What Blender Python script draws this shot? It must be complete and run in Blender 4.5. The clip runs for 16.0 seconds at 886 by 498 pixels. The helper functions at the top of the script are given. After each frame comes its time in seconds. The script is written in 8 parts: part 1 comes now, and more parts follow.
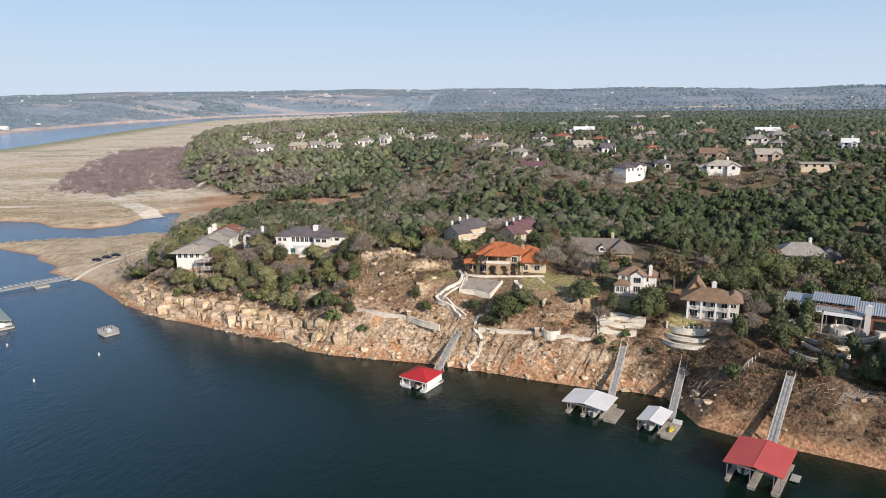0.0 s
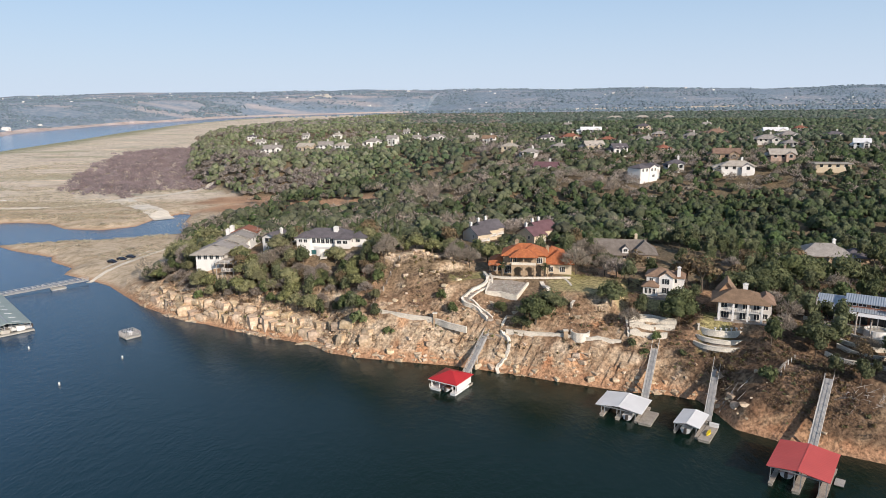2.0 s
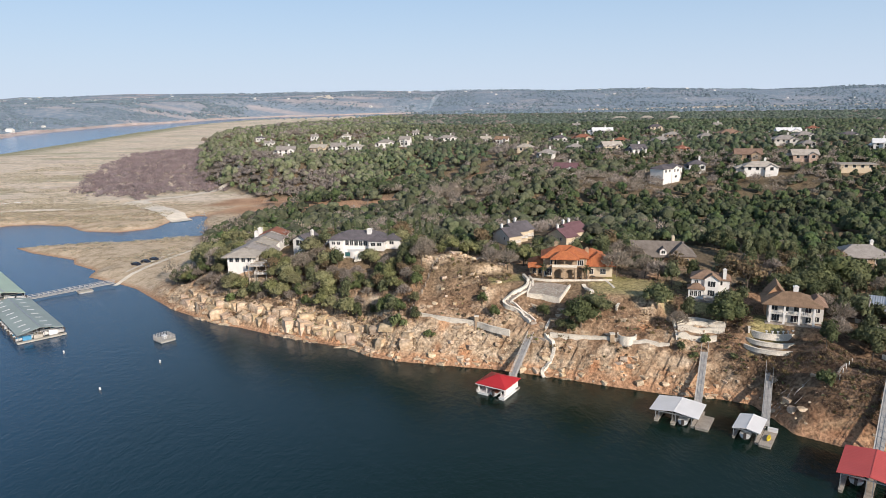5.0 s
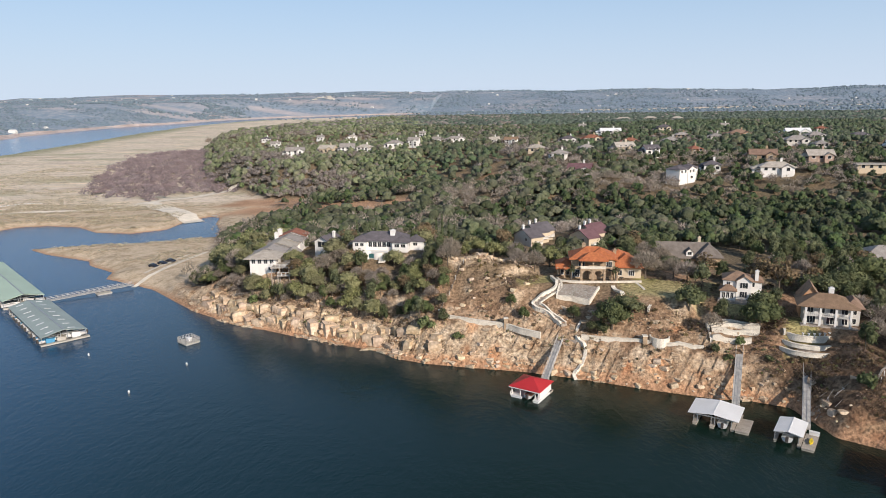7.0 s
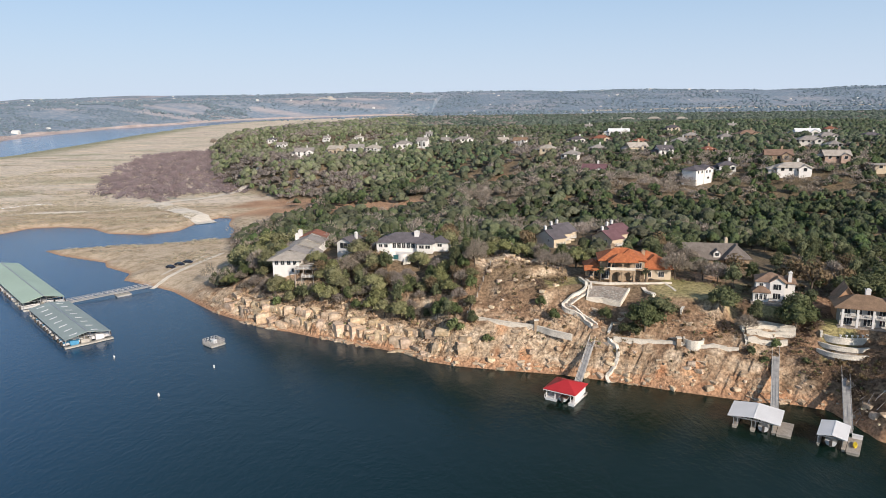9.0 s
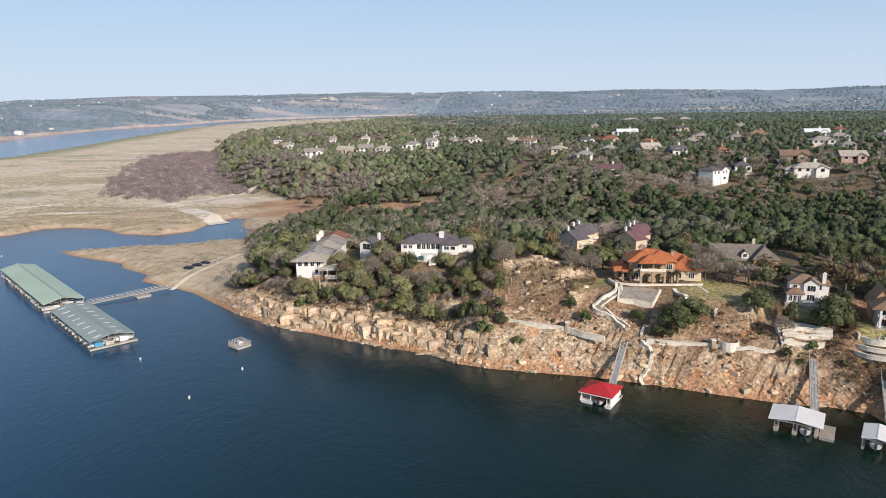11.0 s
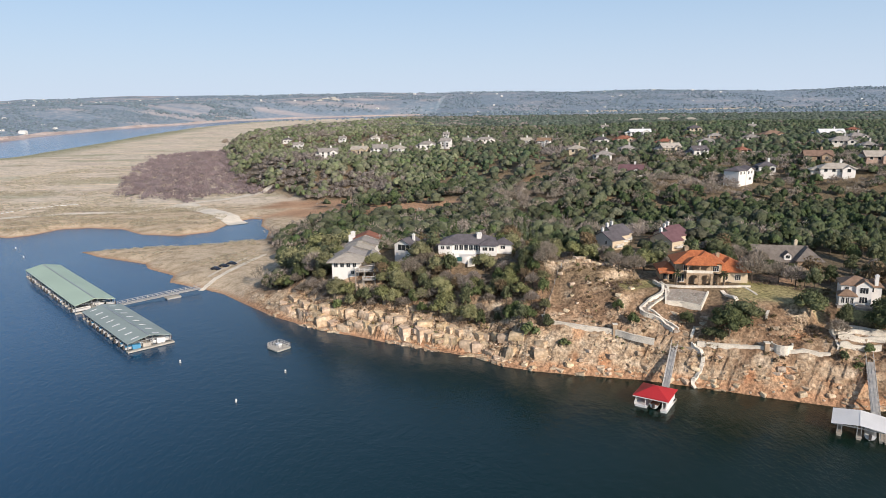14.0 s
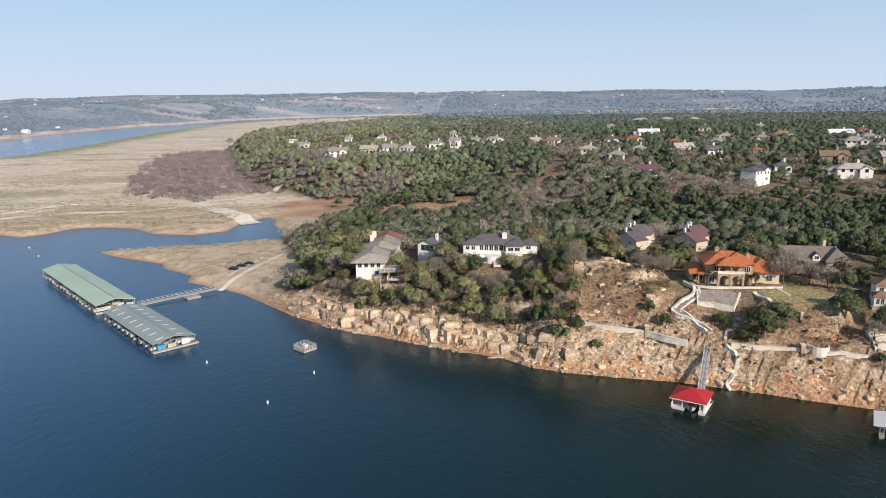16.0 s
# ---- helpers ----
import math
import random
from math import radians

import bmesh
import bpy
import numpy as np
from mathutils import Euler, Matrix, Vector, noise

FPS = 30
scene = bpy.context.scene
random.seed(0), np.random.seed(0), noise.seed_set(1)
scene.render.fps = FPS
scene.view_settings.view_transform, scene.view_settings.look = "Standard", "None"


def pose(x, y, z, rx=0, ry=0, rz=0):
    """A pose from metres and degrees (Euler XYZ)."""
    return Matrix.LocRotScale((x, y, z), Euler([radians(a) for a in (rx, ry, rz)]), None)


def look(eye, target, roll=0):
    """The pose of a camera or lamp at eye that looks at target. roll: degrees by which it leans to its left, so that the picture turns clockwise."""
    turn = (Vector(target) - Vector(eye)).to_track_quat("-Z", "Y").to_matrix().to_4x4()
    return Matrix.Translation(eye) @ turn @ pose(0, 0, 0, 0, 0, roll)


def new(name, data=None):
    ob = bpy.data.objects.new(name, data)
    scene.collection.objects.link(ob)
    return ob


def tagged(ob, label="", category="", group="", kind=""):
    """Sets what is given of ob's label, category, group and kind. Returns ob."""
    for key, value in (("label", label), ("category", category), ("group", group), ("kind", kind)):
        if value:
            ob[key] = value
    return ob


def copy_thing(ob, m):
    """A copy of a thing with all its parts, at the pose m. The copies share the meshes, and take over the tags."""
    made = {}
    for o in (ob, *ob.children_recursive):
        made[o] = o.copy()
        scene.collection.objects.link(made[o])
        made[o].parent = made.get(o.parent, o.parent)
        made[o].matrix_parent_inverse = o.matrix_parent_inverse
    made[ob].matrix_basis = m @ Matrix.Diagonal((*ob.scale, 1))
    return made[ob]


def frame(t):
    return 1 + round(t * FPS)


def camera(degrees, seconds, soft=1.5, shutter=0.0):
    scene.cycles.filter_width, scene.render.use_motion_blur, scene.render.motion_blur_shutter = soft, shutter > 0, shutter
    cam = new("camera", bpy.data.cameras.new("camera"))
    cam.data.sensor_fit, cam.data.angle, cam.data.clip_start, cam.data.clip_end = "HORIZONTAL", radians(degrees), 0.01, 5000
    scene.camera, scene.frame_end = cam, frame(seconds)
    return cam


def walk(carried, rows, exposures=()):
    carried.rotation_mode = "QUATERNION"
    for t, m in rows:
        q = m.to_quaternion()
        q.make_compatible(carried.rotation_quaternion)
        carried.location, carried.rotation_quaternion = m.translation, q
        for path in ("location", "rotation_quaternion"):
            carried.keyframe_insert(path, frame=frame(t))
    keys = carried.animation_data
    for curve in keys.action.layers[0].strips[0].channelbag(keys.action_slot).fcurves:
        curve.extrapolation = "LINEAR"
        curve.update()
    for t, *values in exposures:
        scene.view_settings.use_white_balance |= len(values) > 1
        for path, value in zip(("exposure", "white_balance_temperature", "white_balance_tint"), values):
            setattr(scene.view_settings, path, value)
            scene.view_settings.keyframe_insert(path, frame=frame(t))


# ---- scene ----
cam = camera(66.0, 16.0, soft=0.6)
# seconds, eye x y z, yaw, pitch, roll in degrees
PATH = [
    (0, 0.308, 0.121, 66.469, 3.999, -12.494, -0.564),
    (1, -3.197, 0.6, 66.492, 3.98, -12.479, -0.6),
    (2, -6.769, 1.075, 66.512, 3.966, -12.459, -0.636),
    (3, -10.401, 1.547, 66.528, 3.956, -12.436, -0.671),
    (4, -14.089, 2.016, 66.54, 3.948, -12.41, -0.704),
    (5, -17.825, 2.485, 66.549, 3.943, -12.383, -0.734),
    (6, -21.605, 2.955, 66.554, 3.94, -12.356, -0.761),
    (7, -25.422, 3.426, 66.556, 3.938, -12.329, -0.783),
    (8, -29.27, 3.899, 66.554, 3.937, -12.303, -0.801),
    (9, -33.143, 4.376, 66.548, 3.936, -12.281, -0.812),
    (10, -37.036, 4.858, 66.539, 3.935, -12.261, -0.818),
    (11, -40.943, 5.346, 66.526, 3.933, -12.246, -0.816),
    (12, -44.857, 5.841, 66.51, 3.93, -12.236, -0.806),
    (13, -48.772, 6.344, 66.49, 3.924, -12.233, -0.788),
    (14, -52.684, 6.856, 66.467, 3.916, -12.237, -0.76),
    (15, -56.585, 7.378, 66.44, 3.905, -12.249, -0.722),
    (16, -60.47, 7.912, 66.409, 3.89, -12.271, -0.673),
]
walk(cam, [(t, look((x, y, z), (x - math.sin(radians(yaw)) * math.cos(radians(pitch)), y + math.cos(radians(yaw)) * math.cos(radians(pitch)), z + math.sin(radians(pitch))), roll))
           for t, x, y, z, yaw, pitch, roll in PATH], exposures=((0, 0.04, 6450, 14), (16, 0.04, 6450, 14)))

# ---- sky, sun ----
SUN_FROM = Vector((0.61, -0.79, 0)).normalized()
ELEV = radians(25)
world = bpy.data.worlds.new("sky")
scene.world = world
world.use_nodes = True
wn = world.node_tree.nodes
sky = wn.new("ShaderNodeTexSky")
sky.sky_type, sky.sun_disc = "NISHITA", False
sky.sun_elevation, sky.sun_rotation = ELEV, math.atan2(SUN_FROM.x, SUN_FROM.y)
sky.altitude, sky.air_density, sky.dust_density, sky.ozone_density = 200, 1.0, 0.5, 2.5
wl = world.node_tree.links
# pale winter haze: thick at the horizon, thinning overhead
way = wn.new("ShaderNodeTexCoord")
axis = wn.new("ShaderNodeSeparateXYZ")
wl.new(way.outputs["Generated"], axis.inputs[0])
thin = wn.new("ShaderNodeMapRange")
thin.inputs[1].default_value, thin.inputs[2].default_value, thin.inputs[3].default_value, thin.inputs[4].default_value = 0.0, 0.5, 0.95, 0.2
wl.new(axis.outputs[2], thin.inputs[0])
dim = wn.new("ShaderNodeMix")
dim.data_type, dim.blend_type = "RGBA", "MULTIPLY"
dim.inputs[0].default_value, dim.inputs[7].default_value = 1.0, (0.085, 0.085, 0.085, 1)
wl.new(sky.outputs[0], dim.inputs[6])
haze = wn.new("ShaderNodeValToRGB")
haze.color_ramp.elements[0].position, haze.color_ramp.elements[0].color = 0.0, (0.61, 0.73, 0.86, 1)
haze.color_ramp.elements[1].position, haze.color_ramp.elements[1].color = 0.16, (0.45, 0.65, 0.87, 1)
wl.new(axis.outputs[2], haze.inputs[0])
veil = wn.new("ShaderNodeMix")
veil.data_type = "RGBA"
wl.new(thin.outputs[0], veil.inputs[0])
wl.new(dim.outputs[2], veil.inputs[6])
wl.new(haze.outputs[0], veil.inputs[7])
wl.new(veil.outputs[2], wn["Background"].inputs[0])
wn["Background"].inputs[1].default_value = 1.0
sun_data = bpy.data.lights.new("sun", "SUN")
sun_data.energy, sun_data.angle, sun_data.color = 5.0, radians(0.53), (1.0, 0.89, 0.75)
sun = new("sun", sun_data)
sun_at = SUN_FROM * math.cos(ELEV) + Vector((0, 0, math.sin(ELEV)))
sun.matrix_world = look(sun_at * 300, (0, 0, 0))

# ---- mesh and material helpers ----
rng = np.random.default_rng(7)


class Shape:
    """Collects vertices and faces of one mesh."""

    def __init__(self):
        self.v, self.f = [], []

    def add(self, verts, faces):
        n = len(self.v)
        self.v += [tuple(p) for p in verts]
        self.f += [tuple(i + n for i in q) for q in faces]
        return self

    def box(self, x0, y0, z0, x1, y1, z1):
        return self.add([(x0, y0, z0), (x1, y0, z0), (x1, y1, z0), (x0, y1, z0), (x0, y0, z1), (x1, y0, z1), (x1, y1, z1), (x0, y1, z1)],
                        [(0, 3, 2, 1), (4, 5, 6, 7), (0, 1, 5, 4), (1, 2, 6, 5), (2, 3, 7, 6), (3, 0, 4, 7)])

    def slab(self, ring, z0, z1):
        """An upright prism on a plan ring, anticlockwise; z0 and z1 may be lists."""
        n = len(ring)
        lo = z0 if hasattr(z0, "__len__") else [z0] * n
        hi = z1 if hasattr(z1, "__len__") else [z1] * n
        vs = [(x, y, z) for (x, y), z in zip(ring, lo)] + [(x, y, z) for (x, y), z in zip(ring, hi)]
        return self.add(vs, [tuple(range(n))[::-1], tuple(range(n, 2 * n))] + [(i, (i + 1) % n, n + (i + 1) % n, n + i) for i in range(n)])

    def sheet(self, corners, thick):
        """A sloping plate: corners anticlockwise seen from above, thickness downwards."""
        n = len(corners)
        vs = [tuple(c) for c in corners] + [(c[0], c[1], c[2] - thick) for c in corners]
        return self.add(vs, [tuple(range(n)), tuple(range(n, 2 * n))[::-1]] + [(n + i, n + (i + 1) % n, (i + 1) % n, i) for i in range(n)])

    def bar(self, a, b, r, sides=4, r2=None):
        """A straight bar or tapered limb from a to b."""
        a, b = Vector(a), Vector(b)
        r2 = r if r2 is None else r2
        z = (b - a).normalized()
        x = z.orthogonal().normalized()
        y = z.cross(x)
        ring = [(math.cos(2 * math.pi * (i + 0.5) / sides), math.sin(2 * math.pi * (i + 0.5) / sides)) for i in range(sides)]
        vs = [a + (x * c + y * s) * r for c, s in ring] + [b + (x * c + y * s) * r2 for c, s in ring]
        return self.add(vs, [tuple(range(sides))[::-1], tuple(range(sides, 2 * sides))] + [(i, (i + 1) % sides, sides + (i + 1) % sides, sides + i) for i in range(sides)])

    def path_wall(self, line, width, z0s, z1s):
        """A wall along a plan line with its own base and top heights."""
        pts = [Vector((p[0], p[1], 0)) for p in line]
        left, right = [], []
        for i, p in enumerate(pts):
            d = (pts[min(i + 1, len(pts) - 1)] - pts[max(i - 1, 0)]).normalized()
            s = Vector((-d.y, d.x, 0)) * width / 2
            left.append(p + s)
            right.append(p - s)
        for i in range(len(pts) - 1):
            ring = [(right[i].x, right[i].y), (right[i + 1].x, right[i + 1].y), (left[i + 1].x, left[i + 1].y), (left[i].x, left[i].y)]
            self.slab(ring, [z0s[i], z0s[i + 1], z0s[i + 1], z0s[i]], [z1s[i], z1s[i + 1], z1s[i + 1], z1s[i]])
        return self

    def mesh(self, name, material, smooth=False):
        me = bpy.data.meshes.new(name)
        me.from_pydata(self.v, [], self.f)
        me.materials.append(material)
        if smooth:
            me.polygons.foreach_set("use_smooth", [True] * len(me.polygons))
        me.update()
        return me


def part(name, shape, material, parent=None, label="", at=None, smooth=False):
    ob = new(name, shape.mesh(name, material, smooth) if isinstance(shape, Shape) else shape)
    if parent is not None:
        ob.parent = parent
    if at is not None:
        ob.matrix_basis = at
    return tagged(ob, label) if label else ob


def thing(name, label, category, at=None, group="", kind=""):
    ob = new(name)
    ob.empty_display_size = 0.5
    if at is not None:
        ob.matrix_basis = at
    return tagged(ob, label, category, group, kind)


def material(name, colour, rough=0.8, vary=0.25, scale=1.0, fine=12.0, bump=0.3, metal=0.0, second=None, object_vary=0.0, attr=None, spec=0.3):
    """A surface with broad stains, fine grain and relief, in metres."""
    m = bpy.data.materials.new(name)
    m.use_nodes = True
    n, l = m.node_tree.nodes, m.node_tree.links
    p = n["Principled BSDF"]
    co = n.new("ShaderNodeTexCoord")
    big, small = n.new("ShaderNodeTexNoise"), n.new("ShaderNodeTexNoise")
    big.inputs["Scale"].default_value, small.inputs["Scale"].default_value = scale, fine
    big.inputs["Detail"].default_value, small.inputs["Detail"].default_value = 4, 3
    for t in (big, small):
        l.new(co.outputs["Object"], t.inputs["Vector"])
    ramp = n.new("ShaderNodeValToRGB")
    c2 = second or tuple(c * (1 - vary) for c in colour)
    ramp.color_ramp.elements[0].position, ramp.color_ramp.elements[1].position = 0.36, 0.64
    ramp.color_ramp.elements[0].color, ramp.color_ramp.elements[1].color = (*c2, 1), (*colour, 1)
    l.new(big.outputs[0], ramp.inputs[0])
    mul = n.new("ShaderNodeMix")
    mul.data_type, mul.blend_type = "RGBA", "MULTIPLY"
    grain = n.new("ShaderNodeMapRange")
    grain.inputs[1].default_value, grain.inputs[2].default_value = 0.3, 0.7
    grain.inputs[3].default_value, grain.inputs[4].default_value = 1 - vary, 1 + vary * 0.5
    l.new(small.outputs[0], grain.inputs[0])
    mul.inputs[0].default_value = 1
    l.new(ramp.outputs[0], mul.inputs[6])
    l.new(grain.outputs[0], mul.inputs[7])
    out = mul.outputs[2]
    if object_vary or attr:
        if attr:
            src = n.new("ShaderNodeAttribute")
            src.attribute_name = attr
            value = src.outputs["Fac"]
        else:
            value = n.new("ShaderNodeObjectInfo").outputs["Random"]
        hsv = n.new("ShaderNodeHueSaturation")
        for k, (a, b) in enumerate(((0.5 - 0.035 * object_vary, 0.5 + 0.03 * object_vary), (1 - 0.35 * object_vary, 1 + 0.2 * object_vary), (1 - 0.5 * object_vary, 1 + 0.5 * object_vary))):
            mr = n.new("ShaderNodeMapRange")
            mr.inputs[3].default_value, mr.inputs[4].default_value = a, b
            if k == 2:
                w = n.new("ShaderNodeMath")
                w.operation = "FRACT"
                w2 = n.new("ShaderNodeMath")
                w2.operation = "MULTIPLY"
                w2.inputs[1].default_value = 7.31
                l.new(value, w2.inputs[0])
                l.new(w2.outputs[0], w.inputs[0])
                l.new(w.outputs[0], mr.inputs[0])
            else:
                l.new(value, mr.inputs[0])
            l.new(mr.outputs[0], hsv.inputs[k])
        l.new(out, hsv.inputs[4])
        out = hsv.outputs[0]
    l.new(out, p.inputs["Base Color"])
    p.inputs["Roughness"].default_value, p.inputs["Metallic"].default_value = rough, metal
    p.inputs["Specular IOR Level"].default_value = spec
    if bump:
        b = n.new("ShaderNodeBump")
        b.inputs["Strength"].default_value, b.inputs["Distance"].default_value = bump, 0.05
        l.new(small.outputs[0], b.inputs["Height"])
        l.new(b.outputs[0], p.inputs["Normal"])
    return m


def ribbed(m, axis, spacing, depth):
    """Adds standing seams or tile courses along an axis of the object to a material."""
    n, l = m.node_tree.nodes, m.node_tree.links
    co = n.new("ShaderNodeTexCoord")
    sep = n.new("ShaderNodeSeparateXYZ")
    l.new(co.outputs["Object"], sep.inputs[0])
    a = n.new("ShaderNodeMath")
    a.operation, a.inputs[1].default_value = "MULTIPLY", 2 * math.pi / spacing
    l.new(sep.outputs[axis], a.inputs[0])
    s = n.new("ShaderNodeMath")
    s.operation = "SINE"
    l.new(a.outputs[0], s.inputs[0])
    b = n.new("ShaderNodeBump")
    b.inputs["Strength"].default_value, b.inputs["Distance"].default_value = 1.0, depth
    l.new(s.outputs[0], b.inputs["Height"])
    p = n["Principled BSDF"]
    if p.inputs["Normal"].links:
        l.new(p.inputs["Normal"].links[0].from_socket, b.inputs["Normal"])
    l.new(b.outputs[0], p.inputs["Normal"])
    return m


def leaf_material(name, colour, second, vary=0.7, tufts=1.3, relief=1.0):
    m = material(name, colour, rough=0.7, vary=0.35, scale=0.5, fine=3.0, bump=0, second=second, object_vary=vary, attr="tone")
    n, l = m.node_tree.nodes, m.node_tree.links
    p = n["Principled BSDF"]
    mix, tr = n.new("ShaderNodeMixShader"), n.new("ShaderNodeBsdfTranslucent")
    mix.inputs[0].default_value = 0.2
    l.new(p.inputs["Base Color"].links[0].from_socket, tr.inputs[0])
    co, tuft = n.new("ShaderNodeTexCoord"), n.new("ShaderNodeTexNoise")
    tuft.inputs["Scale"].default_value, tuft.inputs["Detail"].default_value, tuft.inputs["Roughness"].default_value = tufts, 3, 0.7
    l.new(co.outputs["Object"], tuft.inputs["Vector"])
    b = n.new("ShaderNodeBump")
    b.inputs["Strength"].default_value, b.inputs["Distance"].default_value = 1.0, relief
    l.new(tuft.outputs[0], b.inputs["Height"])
    l.new(b.outputs[0], p.inputs["Normal"])
    l.new(p.outputs[0], mix.inputs[1])
    l.new(tr.outputs[0], mix.inputs[2])
    l.new(mix.outputs[0], n["Material Output"].inputs[0])
    return m


M_OAK = leaf_material("live_oak_leaves", (0.36, 0.355, 0.165), (0.225, 0.23, 0.105))
M_CEDAR = leaf_material("cedar_leaves", (0.13, 0.165, 0.07), (0.072, 0.1, 0.048))
M_SLOPECEDAR = leaf_material("slope_cedar_leaves", (0.2, 0.23, 0.1), (0.12, 0.15, 0.066))
# darker copy of the oak leaves, with shade put in the colour
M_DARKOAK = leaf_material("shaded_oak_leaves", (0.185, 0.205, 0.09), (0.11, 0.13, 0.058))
M_BARE = leaf_material("bare_twigs", (0.5, 0.43, 0.355), (0.36, 0.305, 0.25), 0.5)
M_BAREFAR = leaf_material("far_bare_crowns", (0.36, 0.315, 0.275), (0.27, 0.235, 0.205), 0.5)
M_SCRUB = leaf_material("lakebed_scrub", (0.4, 0.32, 0.325), (0.3, 0.24, 0.245), 0.5)
M_AUTUMN = leaf_material("russet_leaves", (0.3, 0.225, 0.115), (0.21, 0.15, 0.08), 0.5)
# greyer, bluer leaf colours of the plateau woods stand in for haze
M_HAZECEDAR = leaf_material("hazed_cedar_crowns", (0.155, 0.195, 0.105), (0.095, 0.13, 0.075))
M_GREYOAK = leaf_material("grey_green_oak_crowns", (0.19, 0.205, 0.115), (0.12, 0.14, 0.08))
# lighter copies for the left rim, with sunlight put in the leaf colour
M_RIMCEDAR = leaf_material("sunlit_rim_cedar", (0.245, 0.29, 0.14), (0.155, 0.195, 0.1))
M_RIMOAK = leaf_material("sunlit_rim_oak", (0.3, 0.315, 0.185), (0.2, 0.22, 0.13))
# bluer again: more haze in the leaf colour
M_MIDTREES = leaf_material("hazy_mid_cedar", (0.175, 0.215, 0.16), (0.11, 0.145, 0.11))
# haze over the far hills is put into this bluish leaf colour
M_FARTREES = leaf_material("hazy_distant_cedar", (0.25, 0.325, 0.375), (0.2, 0.275, 0.325), 0.4)
M_TUSSOCK = leaf_material("straw_tussock", (0.62, 0.55, 0.42), (0.45, 0.4, 0.29), 0.4)
M_PALM = leaf_material("palm_fronds", (0.15, 0.17, 0.07), (0.1, 0.12, 0.05), 0.3)
M_BARK = material("bark", (0.16, 0.13, 0.1), rough=0.95, fine=6)
M_ROCK = material("limestone", (0.56, 0.45, 0.32), rough=0.95, vary=0.4, scale=0.35, fine=2.6, bump=0.9, second=(0.4, 0.27, 0.17), object_vary=0.35)
M_WALLSTONE = material("limestone_wall", (0.8, 0.74, 0.63), rough=0.95, vary=0.2, scale=0.6, fine=4, bump=0.6)
M_PAVE = material("paving", (0.46, 0.4, 0.34), rough=0.9, vary=0.35, scale=0.5, fine=3, bump=0.3)
M_CONC = material("concrete", (0.5, 0.47, 0.41), rough=0.9, vary=0.2, scale=0.3, fine=4)
M_WHITE = material("white_paint", (0.78, 0.765, 0.73), rough=0.6, vary=0.08, scale=0.5)
M_CREAM = material("cream_stucco", (0.62, 0.52, 0.38), rough=0.9, vary=0.12, scale=0.4)
M_TANWALL = material("tan_stone_wall", (0.47, 0.35, 0.235), rough=0.9, vary=0.25, scale=0.8, fine=3)
M_GREYWALL = material("pale_grey_siding", (0.6, 0.58, 0.54), rough=0.8, vary=0.12, scale=0.4)
M_BRICK = material("red_brick", (0.33, 0.16, 0.11), rough=0.9, vary=0.2, scale=0.8, fine=6)
M_PINKBRICK = material("pink_brick", (0.5, 0.37, 0.3), rough=0.9, vary=0.2, scale=0.8, fine=6)
M_TRIM = material("dark_trim", (0.07, 0.06, 0.055), rough=0.6, vary=0.1)
M_RAIL = material("weathered_rail", (0.5, 0.48, 0.45), rough=0.6, vary=0.2)
M_DECK = material("deck_boards", (0.45, 0.4, 0.34), rough=0.9, vary=0.25, scale=0.8, fine=5)
M_STEEL = material("galvanised_steel", (0.5, 0.51, 0.52), rough=0.45, vary=0.15, metal=0.6)
M_RED = ribbed(material("red_metal_roof", (0.5, 0.035, 0.04), rough=0.5, vary=0.1, scale=0.3, bump=0.05), 1, 0.6, 0.006)
M_RED_OLD = ribbed(material("faded_red_metal_roof", (0.62, 0.115, 0.105), rough=0.5, vary=0.1, scale=0.2, bump=0.05), 1, 0.6, 0.006)
M_WHITEROOF = ribbed(material("white_metal_roof", (0.82, 0.82, 0.81), rough=0.45, vary=0.08, scale=0.3, bump=0.05), 1, 0.6, 0.006)
M_GREENROOF = ribbed(material("pale_green_metal_roof", (0.46, 0.58, 0.45), rough=0.5, vary=0.1, scale=0.1, bump=0.05), 0, 0.6, 0.006)
M_GREYROOF = ribbed(material("grey_green_metal_roof", (0.33, 0.39, 0.36), rough=0.5, vary=0.12, scale=0.15, bump=0.05), 0, 0.6, 0.006)
M_SILVER = ribbed(material("silver_seam_roof", (0.45, 0.5, 0.55), rough=0.45, vary=0.12, scale=0.2, bump=0.05, metal=0.3), 0, 0.5, 0.04)
M_TILE = ribbed(material("orange_clay_tile", (0.55, 0.19, 0.075), rough=0.85, vary=0.3, scale=1.2, fine=5, second=(0.42, 0.13, 0.055)), 2, 0.22, 0.02)
M_SHINGLE = {
    "brown": material("brown_shingle", (0.31, 0.205, 0.14), rough=0.95, vary=0.25, scale=0.6, fine=5, object_vary=0.2),
    "grey": material("grey_shingle", (0.36, 0.33, 0.3), rough=0.95, vary=0.22, scale=0.6, fine=5, object_vary=0.2),
    "dark": material("dark_slate_shingle", (0.155, 0.14, 0.15), rough=0.9, vary=0.25, scale=0.6, fine=5, object_vary=0.2),
    "maroon": material("maroon_shingle", (0.2, 0.11, 0.12), rough=0.95, vary=0.22, scale=0.6, fine=5),
    "rust": material("rust_tile", (0.33, 0.14, 0.09), rough=0.9, vary=0.25, scale=0.8, fine=5),
    "tan": material("tan_shingle", (0.5, 0.45, 0.38), rough=0.95, vary=0.22, scale=0.6, fine=5, object_vary=0.2),
    "umber": material("weathered_umber_shingle", (0.225, 0.195, 0.17), rough=0.95, vary=0.25, scale=0.6, fine=5),
    "white": M_WHITEROOF, "silver": M_SILVER,
}
